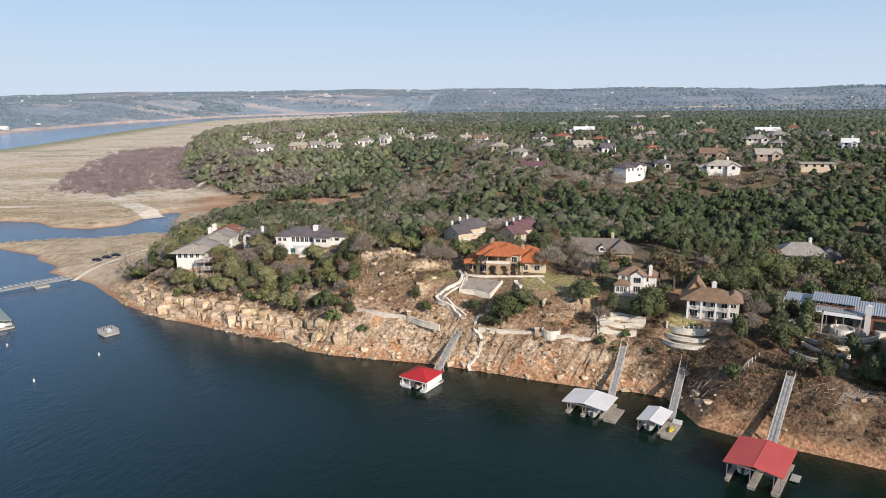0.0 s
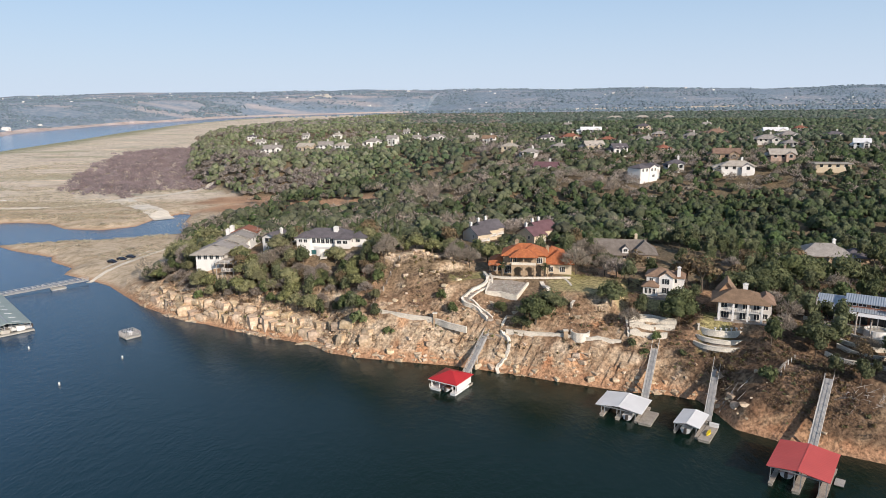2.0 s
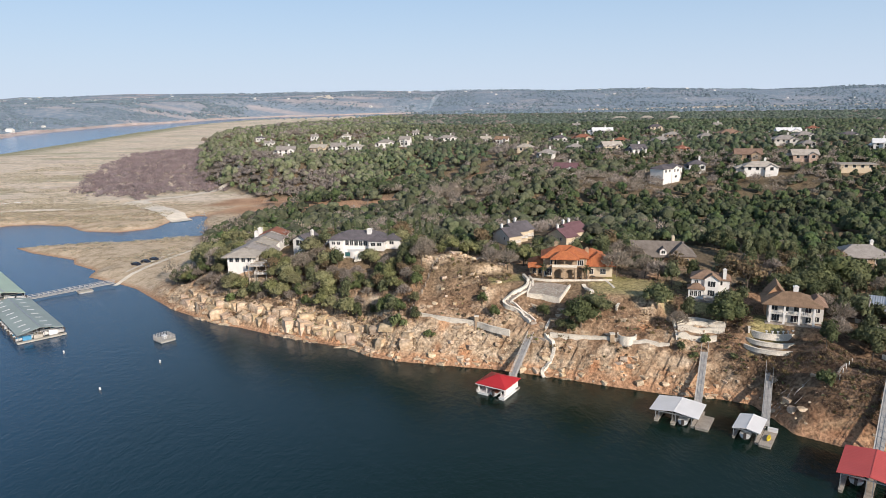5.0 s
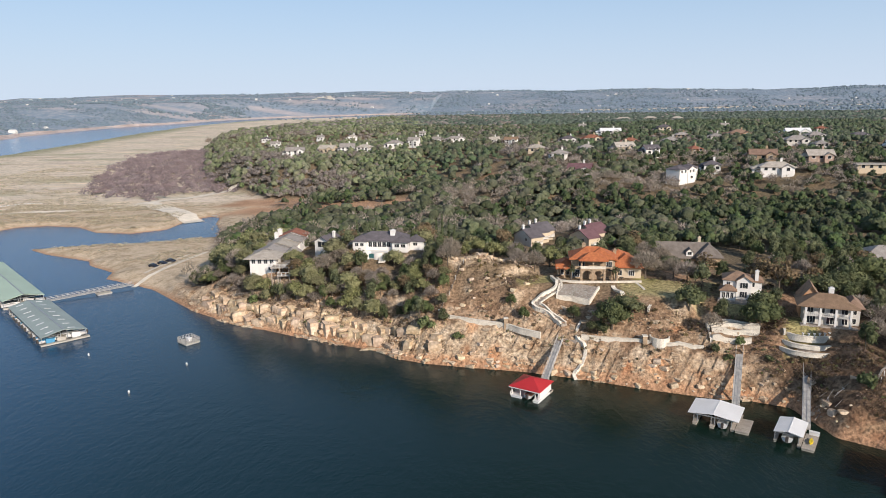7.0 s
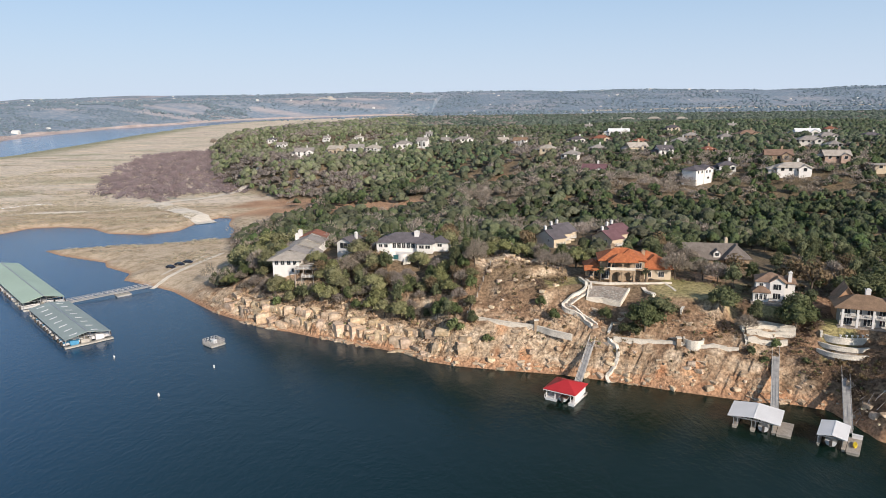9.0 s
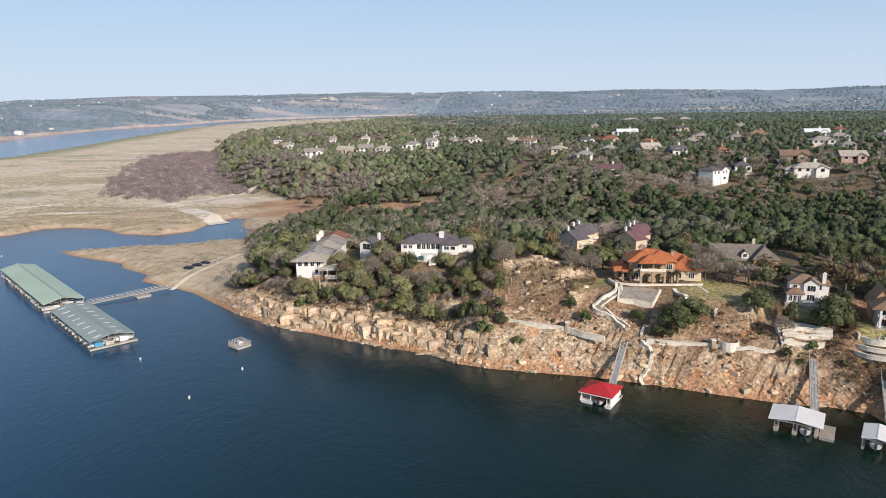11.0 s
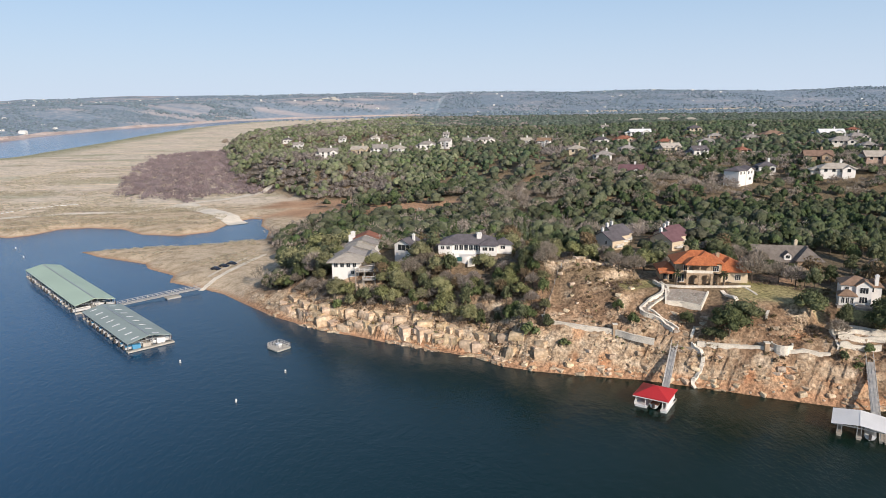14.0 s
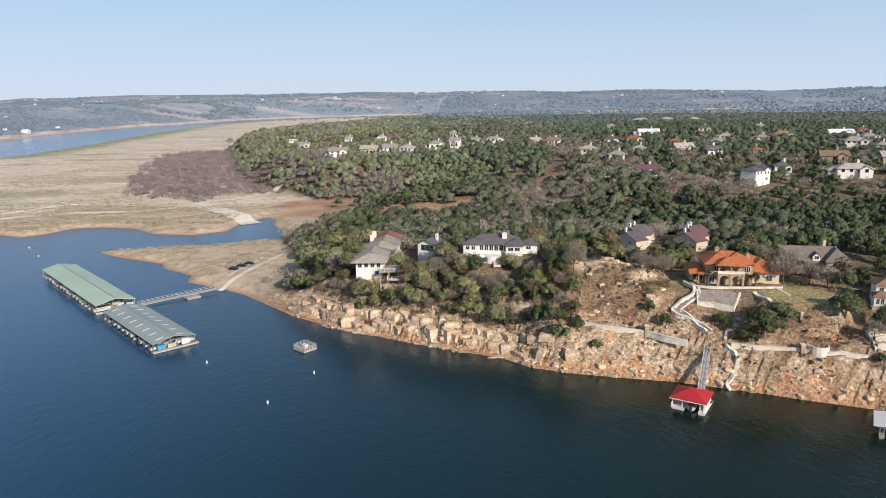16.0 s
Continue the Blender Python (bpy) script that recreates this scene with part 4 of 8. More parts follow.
wing(hw, 0, 0, 0, 8.2, 7.5, 5.9, 2.1, M_WHITE, M_SHINGLE["brown"], windows=[("f", -2.6, 3.8, 1.0, 1.4), ("r", 0, 3.6, 1.2, 1.4)], over=0.5)
wing(hw, 1.9, -3.2, 0, 4.2, 2.6, 6.1, 1.5, M_WHITE, M_SHINGLE["brown"], "gable", along="y", windows=[("f", 0, 3.6, 2.2, 1.7), ("f", 0, 0.6, 2.0, 1.8)], over=0.4)
wing(hw, -2.6, -4.4, 0, 4.4, 4.2, 3.1, 1.4, M_WHITE, M_SHINGLE["brown"], windows=row_of("f", 3, 3.6, 0.7, 0.8, 1.7), over=0.5)
wing(hw, 5.2, 2.0, 0, 4.0, 6, 5.2, 1.7, M_WHITE, M_SHINGLE["brown"], windows=[("f", 0, 3.4, 1.4, 1.3)], over=0.5)
chimney(hw, 5.6, -0.6, 3, 8.4, M_WHITE, 1.0)
part("porch", Shape().box(-5.4, -8.2, -1.2, 4.6, -4.4, -0.05), M_PAVE, hw)

# long grey house behind the lawn
lg = thing("house", "long tan house with steep grey shingle roofs and dormer", "house", pose(34.5, 212, 17.3, 0, 0, -8) @ Matrix.Scale(0.76, 4))
wing(lg, -1, 0, 0, 19, 10, 3.2, 4.6, M_TANWALL, M_SHINGLE["umber"], "gable", along="x", windows=row_of("f", 4, 15, 0.8, 1.3, 1.5), over=1.0)
wing(lg, 8.5, -1.5, 0, 8.5, 12, 3.4, 4.4, M_TANWALL, M_SHINGLE["umber"], windows=row_of("f", 2, 6, 0.8, 1.3, 1.5), over=0.9)
wing(lg, -9.5, -1.5, 0, 6, 10, 3.0, 3.2, M_TANWALL, M_SHINGLE["umber"], windows=[("f", 0, 0.8, 1.3, 1.5)], over=0.9)
wing(lg, 1.2, -3.4, 3.4, 2.6, 3.6, 1.6, 1.2, M_WHITE, M_SHINGLE["umber"], "gable", along="y", windows=[("f", 0, 0.2, 1.4, 1.2)], foot=0.8, over=0.3)
chimney(lg, 5.5, 2.0, 6, 9.3, M_CREAM, 1.1)

# white house with the pool
ph = thing("house", "white single-storey house with dark slate hip roof", "house", pose(-58.4, 214.4, 21.6, 0, 0, -6) @ Matrix.Diagonal((0.94, 0.9, 0.62, 1)))
wing(ph, 0, 0, 0, 18, 9, 3.7, 3.6, M_WHITE, M_SHINGLE["dark"], windows=row_of("f", 6, 9.5, 0.4, 1.2, 2.6), over=0.8)
wing(ph, -7.4, -3.0, 0, 4.6, 5.5, 3.7, 2.4, M_WHITE, M_SHINGLE["dark"], windows=row_of("f", 2, 3.6, 1.0, 1.1, 1.6), over=0.7)
wing(ph, 6.6, -3.6, 0, 5.2, 5.5, 3.7, 2.7, M_WHITE, M_SHINGLE["dark"], windows=row_of("f", 2, 4.2, 1.0, 1.5, 1.6) + [("r", 0, 1, 1.2, 1.6)], over=0.7)
wing(ph, 11.0, 1.0, 0, 5.5, 7.5, 3.5, 2.6, M_WHITE, M_SHINGLE["dark"], windows=[("f", 0, 1, 1.4, 1.5)], over=0.7)
chimney(ph, 3.2, -1.6, 4.0, 8.2, M_WHITE, 1.5)
pool = thing("pool_terrace", "white-walled pool terrace with teal infinity pool", "pool", pose(-61.0, 207.6, 20.8, 0, 0, -9) @ Matrix.Scale(0.7, 4))
part("terrace", Shape().box(-6.2, -1.2, -4, 6.0, 5.0, 0), M_WHITE, pool)
part("wall", Shape().box(-6.4, -1.5, -5, -3.4, -1.2, 1.0), M_WHITE, pool)
part("wall", Shape().box(2.8, -1.5, -5, 6.2, -1.2, 0.4), M_WALLSTONE, pool)
part("basin", Shape().box(-2.6, -2.0, -3.2, 1.0, 1.6, -0.35), M_CONC, pool)
part("water", Shape().box(-2.5, -2.06, -2.1, 0.9, 1.5, -0.3), M_TEAL, pool)
arc = [(-3.4 + 2.6 * math.cos(q), -0.6 + 1.8 * math.sin(q)) for q in np.linspace(3.3, 6.0, 9)]
part("curved_wall", Shape().path_wall(arc, 0.35, [-4.0] * 9, [0.9] * 9), M_WHITE, pool)
part("curved_wall", Shape().path_wall([(x + 5.6, y + 0.2) for x, y in arc], 0.35, [-4.0] * 9, [0.2] * 9), M_WHITE, pool)
part("path", Shape().sheet([(4, -6, -3.0), (7, -5.4, -2.6), (6.5, -2, -1.2), (3.4, -2, -1.2)], 0.5), M_WALLSTONE, pool)

# long stepped house above the point
sh = thing("house", "long stepped white house with low grey shingle roofs", "house", pose(-96.2, 212.7, 15.4, 0, 0, 3) @ Matrix.Scale(0.86, 4))
wing(sh, -1, 0.5, -1.4, 9.6, 9, 5.0, 2.2, M_WHITE, M_SHINGLE["tan"], windows=row_of("f", 4, 9, 2.9, 1.3, 1.5) + [("f", 2.6, 0.3, 1.0, 1.3), ("r", -2, 2.9, 1.6, 1.4)], foot=3, over=1.7)
wing(sh, -1.0, 9.0, 0, 12.5, 9, 3.8, 1.9, M_WHITE, M_SHINGLE["grey"], "gable", along="y", windows=[("r", 0, 1.4, 1.6, 1.3), ("l", 0, 1.4, 1.6, 1.3)], foot=4, over=1.0)
wing(sh, 0.6, 17.5, 0, 12, 9, 4.1, 1.9, M_WHITE, M_SHINGLE["tan"], "gable", along="y", windows=[("r", 0, 2.4, 1.6, 1.3)], foot=4, over=0.8)
wing(sh, 1.8, 26.0, 0, 11, 9, 4.7, 1.9, M_WHITE, M_SHINGLE["grey"], "gable", along="y", windows=[("r", 0, 2.4, 1.6, 1.3)], foot=4, over=0.8)
wing(sh, 2.6, 33.0, 0, 10, 7, 5.4, 1.9, M_WHITE, M_SHINGLE["rust"], "gable", along="y", windows=[("r", 0, 2.4, 1.6, 1.3)], foot=4, over=0.7)
chimney(sh, -3.4, 27.0, 4, 6.9, M_WHITE, 1.4)
chimney(sh, -3.0, 31.5, 4, 7.5, M_WHITE, 1.6)
wing(sh, 7.4, 7.0, 0, 4.6, 7, 3.6, 1.5, M_WHITE, M_SHINGLE["grey"], "gable", along="y", windows=[("f", 0, 1.2, 2.2, 1.4)], foot=4, over=0.6)
deck = thing("deck", "raised wooden deck on timber posts beside the house", "deck", pose(-89.2, 208.2, 16.3, 0, 0, 5))
part("floor", Shape().box(-4.2, -2.6, -0.25, 4.4, 4.5, 0), M_DECK, deck)
part("floor", Shape().box(-1.8, -4.8, -2.3, 2.2, -2.6, -2.1), M_DECK, deck)
for px in (-4.0, -1.4, 1.4, 4.2):
    for py in (-2.4, 1.2):
        part("post", Shape().box(px - 0.12, py - 0.12, -6.5, px + 0.12, py + 0.12, 0), M_DECK, deck)
for px in (-1.6, 2.0):
    part("post", Shape().box(px - 0.12, -4.7, -7, px + 0.12, -4.46, -2.1), M_DECK, deck)
railing(deck, [(-4.1, 4.3), (-4.1, -2.5), (4.3, -2.5), (4.3, 4.3)], 0)
railing(deck, [(-1.7, -2.6), (-1.7, -4.7), (2.1, -4.7), (2.1, -2.6)], -2.1)

# small white gabled house with the wide window
sg = thing("house", "white gabled house with one wide dark window", "house", pose(-79.0, 224.0, 18.6, 0, 0, -22) @ Matrix.Scale(0.85, 4))
wing(sg, 0, 0, 0, 7.4, 8, 3.4, 2.1, M_WHITE, M_SHINGLE["dark"], "gable", along="y", windows=[("f", 0.3, 1.0, 5.0, 2.2)], foot=4, over=0.9)
wing(sg, 5.5, 2.5, 0, 5.5, 7, 3.2, 1.6, M_WHITE, M_SHINGLE["dark"], windows=[("f", 0, 0.9, 1.4, 1.3)], foot=4)
chimney(sg, 2.0, 1.0, 4, 6.4, M_WHITE, 0.9)

# pair of stepped houses: gable ends to the lake, cream balconied fronts
for (x, y, yaw, roof, wall, lab) in ((-10.2, 246.5, 36, "dark", M_GREYWALL, "two-storey stepped house with grey gable end and slate roof"), (9.4, 245.4, 36, "maroon", M_CREAM, "two-storey stepped cream house with maroon shingle roofs")):
    ch = thing("house", lab, "house", pose(x, y, 14.6, 0, 0, yaw) @ Matrix.Scale(0.9, 4))
    for dx, dy, dz in ((-3.6, -2.8, 0.0), (2.5, 0.8, 0.6), (8.5, 4.2, 0.2)):
        wing(ch, dx, dy, dz, 6.0, 10.5, 5.4, 2.6, M_CREAM if dx > 0 else wall, M_SHINGLE[roof], "gable", along="x", windows=[("f", -1.4, 3.4, 1.0, 1.5), ("f", 1.4, 3.4, 1.0, 1.5), ("f", 0, 0.5, 2.4, 1.9)] + ([("l", -2.2, 3.4, 1.0, 1.3), ("l", 2.0, 0.8, 1.0, 1.3)] if dx < 0 else []), over=0.45)
        part("front_wall", Shape().box(dx - 2.95, dy - 5.38, dz - 2.0, dx + 2.95, dy - 5.27, dz + 5.1), M_CREAM, ch)
        part("balcony", Shape().box(dx - 1.9, dy - 6.7, dz + 2.7, dx + 1.9, dy - 5.3, dz + 2.9), M_WHITE, ch)
        railing(ch, [(dx - 1.8, dy - 5.4), (dx - 1.8, dy - 6.6), (dx + 1.8, dy - 6.6), (dx + 1.8, dy - 5.4)], dz + 2.9, 0.9, 0.6)
        chimney(ch, dx - 2.0, dy + 1.0, dz + 6.4, dz + 9.0, M_WHITE, 0.8)

# dark-roofed house among the oaks
dk = thing("house", "low house with broad dark shingle roof among oaks", "house", pose(101, 224, 13.6, 0, 0, -12))
wing(dk, 0, 0, 0, 15, 10, 2.9, 3.2, M_TANWALL, M_SHINGLE["grey"], windows=row_of("f", 3, 11, 0.9, 1.3, 1.3), over=0.9)
wing(dk, 9, -1, 0, 7, 7, 2.7, 2.4, M_TANWALL, M_SHINGLE["dark"], windows=[("f", 0, 0.8, 1.3, 1.3)], over=0.9)
chimney(dk, 3, 1, 4, 7, M_WHITE, 0.9)

# modern metal-roofed house with the round terrace
mh = thing("house", "modern red-walled house with silver standing-seam roofs", "house", pose(70.2, 160.4, 14.2, 0, 0, -30) @ Matrix.Diagonal((1.0, 0.8, 0.78, 1)))
part("wall", Shape().box(0.8, 2.2, -2, 26, 8.0, 5.2), M_BRICK, mh)
part("roof", Shape().sheet([(-0.4, 0, 4.7), (16.4, 0, 4.7), (16.4, 9, 6.6), (-0.4, 9, 6.6)], 0.22), M_SILVER, mh)
part("roof", Shape().sheet([(16.4, 1.2, 5.0), (28, 1.2, 5.0), (28, 9, 6.6), (16.4, 9, 6.6)], 0.22), M_SILVER, mh)
part("canopy", Shape().sheet([(5.3, -1.6, 3.9), (16.0, -1.6, 3.9), (16.0, 0.3, 4.35), (5.3, 0.3, 4.35)], 0.14), M_WHITEROOF, mh)
part("wall", Shape().box(6.2, 2.6, 4.9, 14.2, 6.8, 6.9), M_BRICK, mh)
part("roof", Shape().sheet([(5.4, 1.7, 6.9), (15.0, 1.7, 6.9), (15.0, 7.6, 8.0), (5.4, 7.6, 8.0)], 0.22), M_SILVER, mh)
for px in (7.0, 9.0, 11.6):
    add_window(mh, px, 2.58, 5.75, 1.5, 0.9, 0)
for px in (2.6, 5.8, 9.0, 12.2, 15.0, 19.6, 23):
    add_window(mh, px, 2.18, 0.4, 2.6, 2.4, 0, M_TRIM)
columns(mh, [(0.2, 0.3), (5.4, -1.3), (9.0, -1.3), (12.4, -1.3), (15.8, -1.3)], -1.5, 3.95, 0.2, M_STEEL)
part("porch", Shape().box(-0.5, -2.2, -2, 17, 2.2, -0.05), M_CONC, mh)
chimney(mh, 17.0, -0.2, -1, 7.6, M_WHITE, 1.15)

# ---- houses further off among the trees ----
def far_house(x, y, yaw, w, d, h, wall, roof, kind, label, lift=0.0, extra=True):
    hs = thing("house", label, "house", pose(x, y, ground_at(x, y) + 1.0 + lift, 0, 0, yaw), group="houses on the plateau")
    n = max(2, int(w / 4))
    two = h > 4.8
    wins = row_of("f", n, w * 0.85, 0.9, 1.5, 1.5) + (row_of("f", n, w * 0.85, 2.9, 1.4, 1.3) if two else []) + [("r", 0, 0.9, 1.4, 1.5), ("l", 0, 0.9, 1.4, 1.5)]
    w, d, h = w * 0.92, d * 0.95, h * (0.78 if x > -50 else 0.9)
    wing(hs, 0, 0, 0, w, d, h, d * 0.27, wall, roof, kind, windows=wins, foot=3, over=0.8, bars=False)
    if extra:
        wing(hs, w * 0.28, -d * 0.45, 0, w * 0.36, d * 0.5, h * 0.95, w * 0.1, wall, roof, "gable", along="y", windows=[("f", 0, 0.9, 1.6, 1.6)] + ([("f", 0, 2.8, 1.4, 1.2)] if two else []), foot=3, over=0.5, bars=False)
        wing(hs, -w * 0.55, d * 0.12, 0, w * 0.35, d * 0.7, h * 0.62, d * 0.16, wall, roof, "hip", windows=[("f", 0, 0.8, 1.6, 1.4)], foot=3, over=0.6, bars=False)
        chimney(hs, w * 0.15, 1.0, h, h + d * 0.27 + 1.2, wall, 1.0)
    HOUSE_SPOTS.append((x, y - 1, w * 0.55 + 1.0))
    if x < -50:
        HOUSE_SPOTS.append((x, y - w * 0.55 - 2, w * 0.4))


HOUSE_SPOTS = []
B, G, D, R, T, W = (M_SHINGLE[k] for k in ("brown", "grey", "dark", "rust", "tan", "white"))
# white houses on the left rim of the plateau
for row in (
    (-292, 815, 0, 10.0, 8.0, 4.2, M_WHITE, D, "hip", "white house with dark hip roof far among oaks"),
    (-267, 772, 0, 11.0, 8.0, 4.4, M_WHITE, G, "gable", "white house with grey gabled roof"),
    (-177, 534, 12, 15.0, 9.0, 5.4, M_WHITE, G, "gable", "large white two-storey house with grey gables"),
    (-156, 556, -12, 14.0, 9.0, 4.6, M_CREAM, T, "gable", "cream house with tan shingle gabled roof"),
    (-139, 551, 10, 12.0, 9.0, 5.6, M_WHITE, G, "gable", "white two-storey house with grey gabled roof"),
    (-124, 546, -10, 12.0, 9.0, 5.0, M_WHITE, T, "hip", "white house with tan hip roof"),
    (-223, 805, 0, 8.0, 7.0, 4.4, M_WHITE, G, "gable", "small white house with grey gable"),
    (-182, 790, 5, 11.0, 8.0, 4.2, M_WHITE, T, "hip", "white house with tan hip roof"),
    (-103, 570, 8, 14.0, 9.0, 4.2, M_WHITE, G, "hip", "long white house with grey hip roof and chimneys"),
    (-88, 579, -12, 9.0, 8.0, 6.4, M_WHITE, G, "gable", "tall white gabled house with grey roof"),
    (-72, 621, 0, 7.0, 7.0, 4.2, M_WHITE, G, "gable", "small white gabled house"),
    (-55, 630, 4, 17.0, 8.0, 3.2, M_WHITE, G, "hip", "long low white house with grey hip roof"),
    (-100, 778, 0, 7.0, 7.0, 5.0, M_WHITE, G, "gable", "small white house with tall chimney"),
):
    far_house(*row, extra=row[8] != "flat")
# houses round the middle of the plateau
for row in (
    (-21, 601, 8, 9.0, 8.0, 4.0, M_WHITE, T, "gable", "small white gabled house"),
    (-7, 580, -14, 11.0, 8.0, 5.4, M_WHITE, B, "gable", "white two-storey gabled house"),
    (7, 479, -10, 11.0, 9.0, 4.0, M_CREAM, T, "hip", "cream house with tan hip roof"),
    (19, 440, -12, 10.0, 8.0, 3.8, M_WHITE, G, "hip", "white house with grey hip roof"),
    (25, 386, -16, 13.0, 9.0, 4.2, M_WHITE, M_SHINGLE["maroon"], "gable", "white house with broad maroon gabled roof"),
    (43, 603, 0, 13.0, 9.0, 4.2, M_WHITE, D, "hip", "white house with dark hip roof"),
    (64, 612, 4, 15.0, 9.0, 4.0, M_CREAM, R, "hip", "cream house with rust tile roof"),
    (90, 672, -4, 20.0, 9.0, 3.8, M_WHITE, W, "gable", "long white house with pale metal roof"),
    (91, 880, 0, 9.0, 8.0, 5.2, M_WHITE, G, "gable", "white gabled house far on the plateau"),
    (58, 438, 10, 12.0, 9.0, 5.0, M_CREAM, T, "gable", "cream house with steep tan gables"),
    (42, 485, 0, 10.0, 8.0, 3.4, M_GREYWALL, G, "hip", "low grey house with grey hip roof"),
    (71, 423, 10, 9.0, 8.0, 5.0, M_WHITE, D, "gable", "white two-storey house with dark gabled roof"),
    (137, 660, 0, 12.0, 9.0, 6.2, M_CREAM, D, "hip", "cream columned house with dark hip roof"),
    (117, 556, -6, 12.0, 9.0, 3.2, M_GREYWALL, G, "hip", "low house with broad grey hip roof"),
    (91, 581, 0, 12.0, 8.0, 2.8, M_TANWALL, R, "hip", "low tan house with rust roof"),
    (100, 434, 12, 7.0, 7.0, 5.0, M_TANWALL, R, "hip", "small tan two-storey house with rust roof"),
):
    far_house(*row, extra=row[8] != "flat")
# houses on the far right of the plateau
for row in (
    (122, 385, -14, 14.0, 9.0, 4.4, M_TANWALL, B, "gable", "tan brick house with brown dormered roof"),
    (118, 356, -10, 17.0, 9.0, 3.4, M_WHITE, T, "hip", "long white house with tan hip roofs"),
    (147, 375, -8, 13.0, 9.0, 3.8, M_PINKBRICK, T, "gable", "pink brick house with tan gabled roof"),
    (160, 348, -8, 17.0, 9.0, 3.0, M_CREAM, T, "flat", "low sandstone house with flat roof"),
    (220, 438, -24, 9.0, 8.0, 6.4, M_WHITE, W, "gable", "tall white gabled house with silver roof"),
    (189, 614, 0, 18.0, 11.0, 3.4, M_TANWALL, B, "hip", "large tan house with brown hip roof"),
    (245, 631, -8, 21.0, 10.0, 4.2, M_WHITE, W, "gable", "long white house with pale metal roof"),
    (178, 475, -6, 16.0, 10.0, 3.2, M_GREYWALL, G, "hip", "low house with broad grey hip roof"),
    (286, 676, -10, 10.0, 8.0, 5.4, M_CREAM, R, "hip", "cream two-storey house with rust roof"),
    (184, 454, -10, 8.0, 8.0, 3.0, M_GREYWALL, G, "hip", "small low grey-roofed house among trees"),
    (223, 754, 0, 8.0, 8.0, 4.4, M_WHITE, G, "gable", "white gabled house far off"),
    (94, 380, -10, 9.0, 8.0, 4.2, M_WHITE, D, "hip", "white house with dark slate hip roof"),
    (159, 580, 0, 11.0, 9.0, 3.2, M_GREYWALL, G, "hip", "low grey-roofed house among bare trees"),
    (304, 566, -14, 9.0, 8.0, 4.0, M_TANWALL, B, "gable", "tan gabled house with brown roof"),
    (210, 520, 4, 13.0, 9.0, 3.2, M_GREYWALL, G, "hip", "low house with grey hip roof"),
    (140, 610, 0, 12.0, 9.0, 3.0, M_TANWALL, G, "hip", "low tan house with grey roof"),
    (262, 560, -8, 14.0, 9.0, 3.2, M_GREYWALL, D, "hip", "low house with dark hip roof"),
):
    far_house(*row, extra=row[8] != "flat")
# tan buildings on the rim of the plateau
for x, y, w in ((256, 1480, 34), (330, 1560, 30), (372, 1500, 26)):
    far_house(x, y, -8, w, 16, 6.0, M_TANWALL, T, "hip", "large sandy building on the far rim of the plateau", extra=False)
# tall white house standing above the ravine
tw = thing("house", "tall white three-storey house with dark slate roofs", "house", pose(70, 353, 24.0, 0, 0, 44) @ Matrix.Diagonal((0.84, 0.84, 0.78, 1)))
wing(tw, -3, 0, 0, 9, 9, 9.6, 2.2, M_WHITE, M_SHINGLE["dark"], windows=row_of("f", 2, 8, 7.2, 1.5, 1.7) + [("r", 0, 7.2, 1.4, 1.6)], foot=3)
wing(tw, 5.5, -0.6, 0, 8.5, 8.5, 9.4, 2.0, M_WHITE, M_SHINGLE["dark"], "gable", along="y", windows=row_of("f", 2, 7, 7.0, 1.6, 1.7) + [("f", 0, 3.2, 2.4, 1.4), ("r", 0, 7.0, 1.4, 1.6)], foot=3)
wing(tw, 14, 3, 4.5, 9, 8, 4.6, 2.4, M_WHITE, M_SHINGLE["dark"], windows=row_of("f", 2, 7, 1.2, 1.4, 1.5), foot=6)
HOUSE_SPOTS += [(75, 350, 11), (73, 338, 6)]

# ---- docks, gangways, marina ----
def float_deck(parent, x0, y0, x1, y1, top=0.55, name="float", mat=None):
    """A floating finger: deck boards on a pontoon."""
    s = Shape().box(x0, y0, top - 0.14, x1, y1, top)
    s.box(x0 + 0.1, y0 + 0.1, -0.25, x1 - 0.1, y1 - 0.1, top - 0.14)
    return part(name, s, mat or M_DECK, parent)


def posts(parent, spots, z0, z1, r=0.07, mat=None):
    for x, y in spots:
        part("post", Shape().box(x - r, y - r, z0, x + r, y + r, z1), mat or M_STEEL, parent)


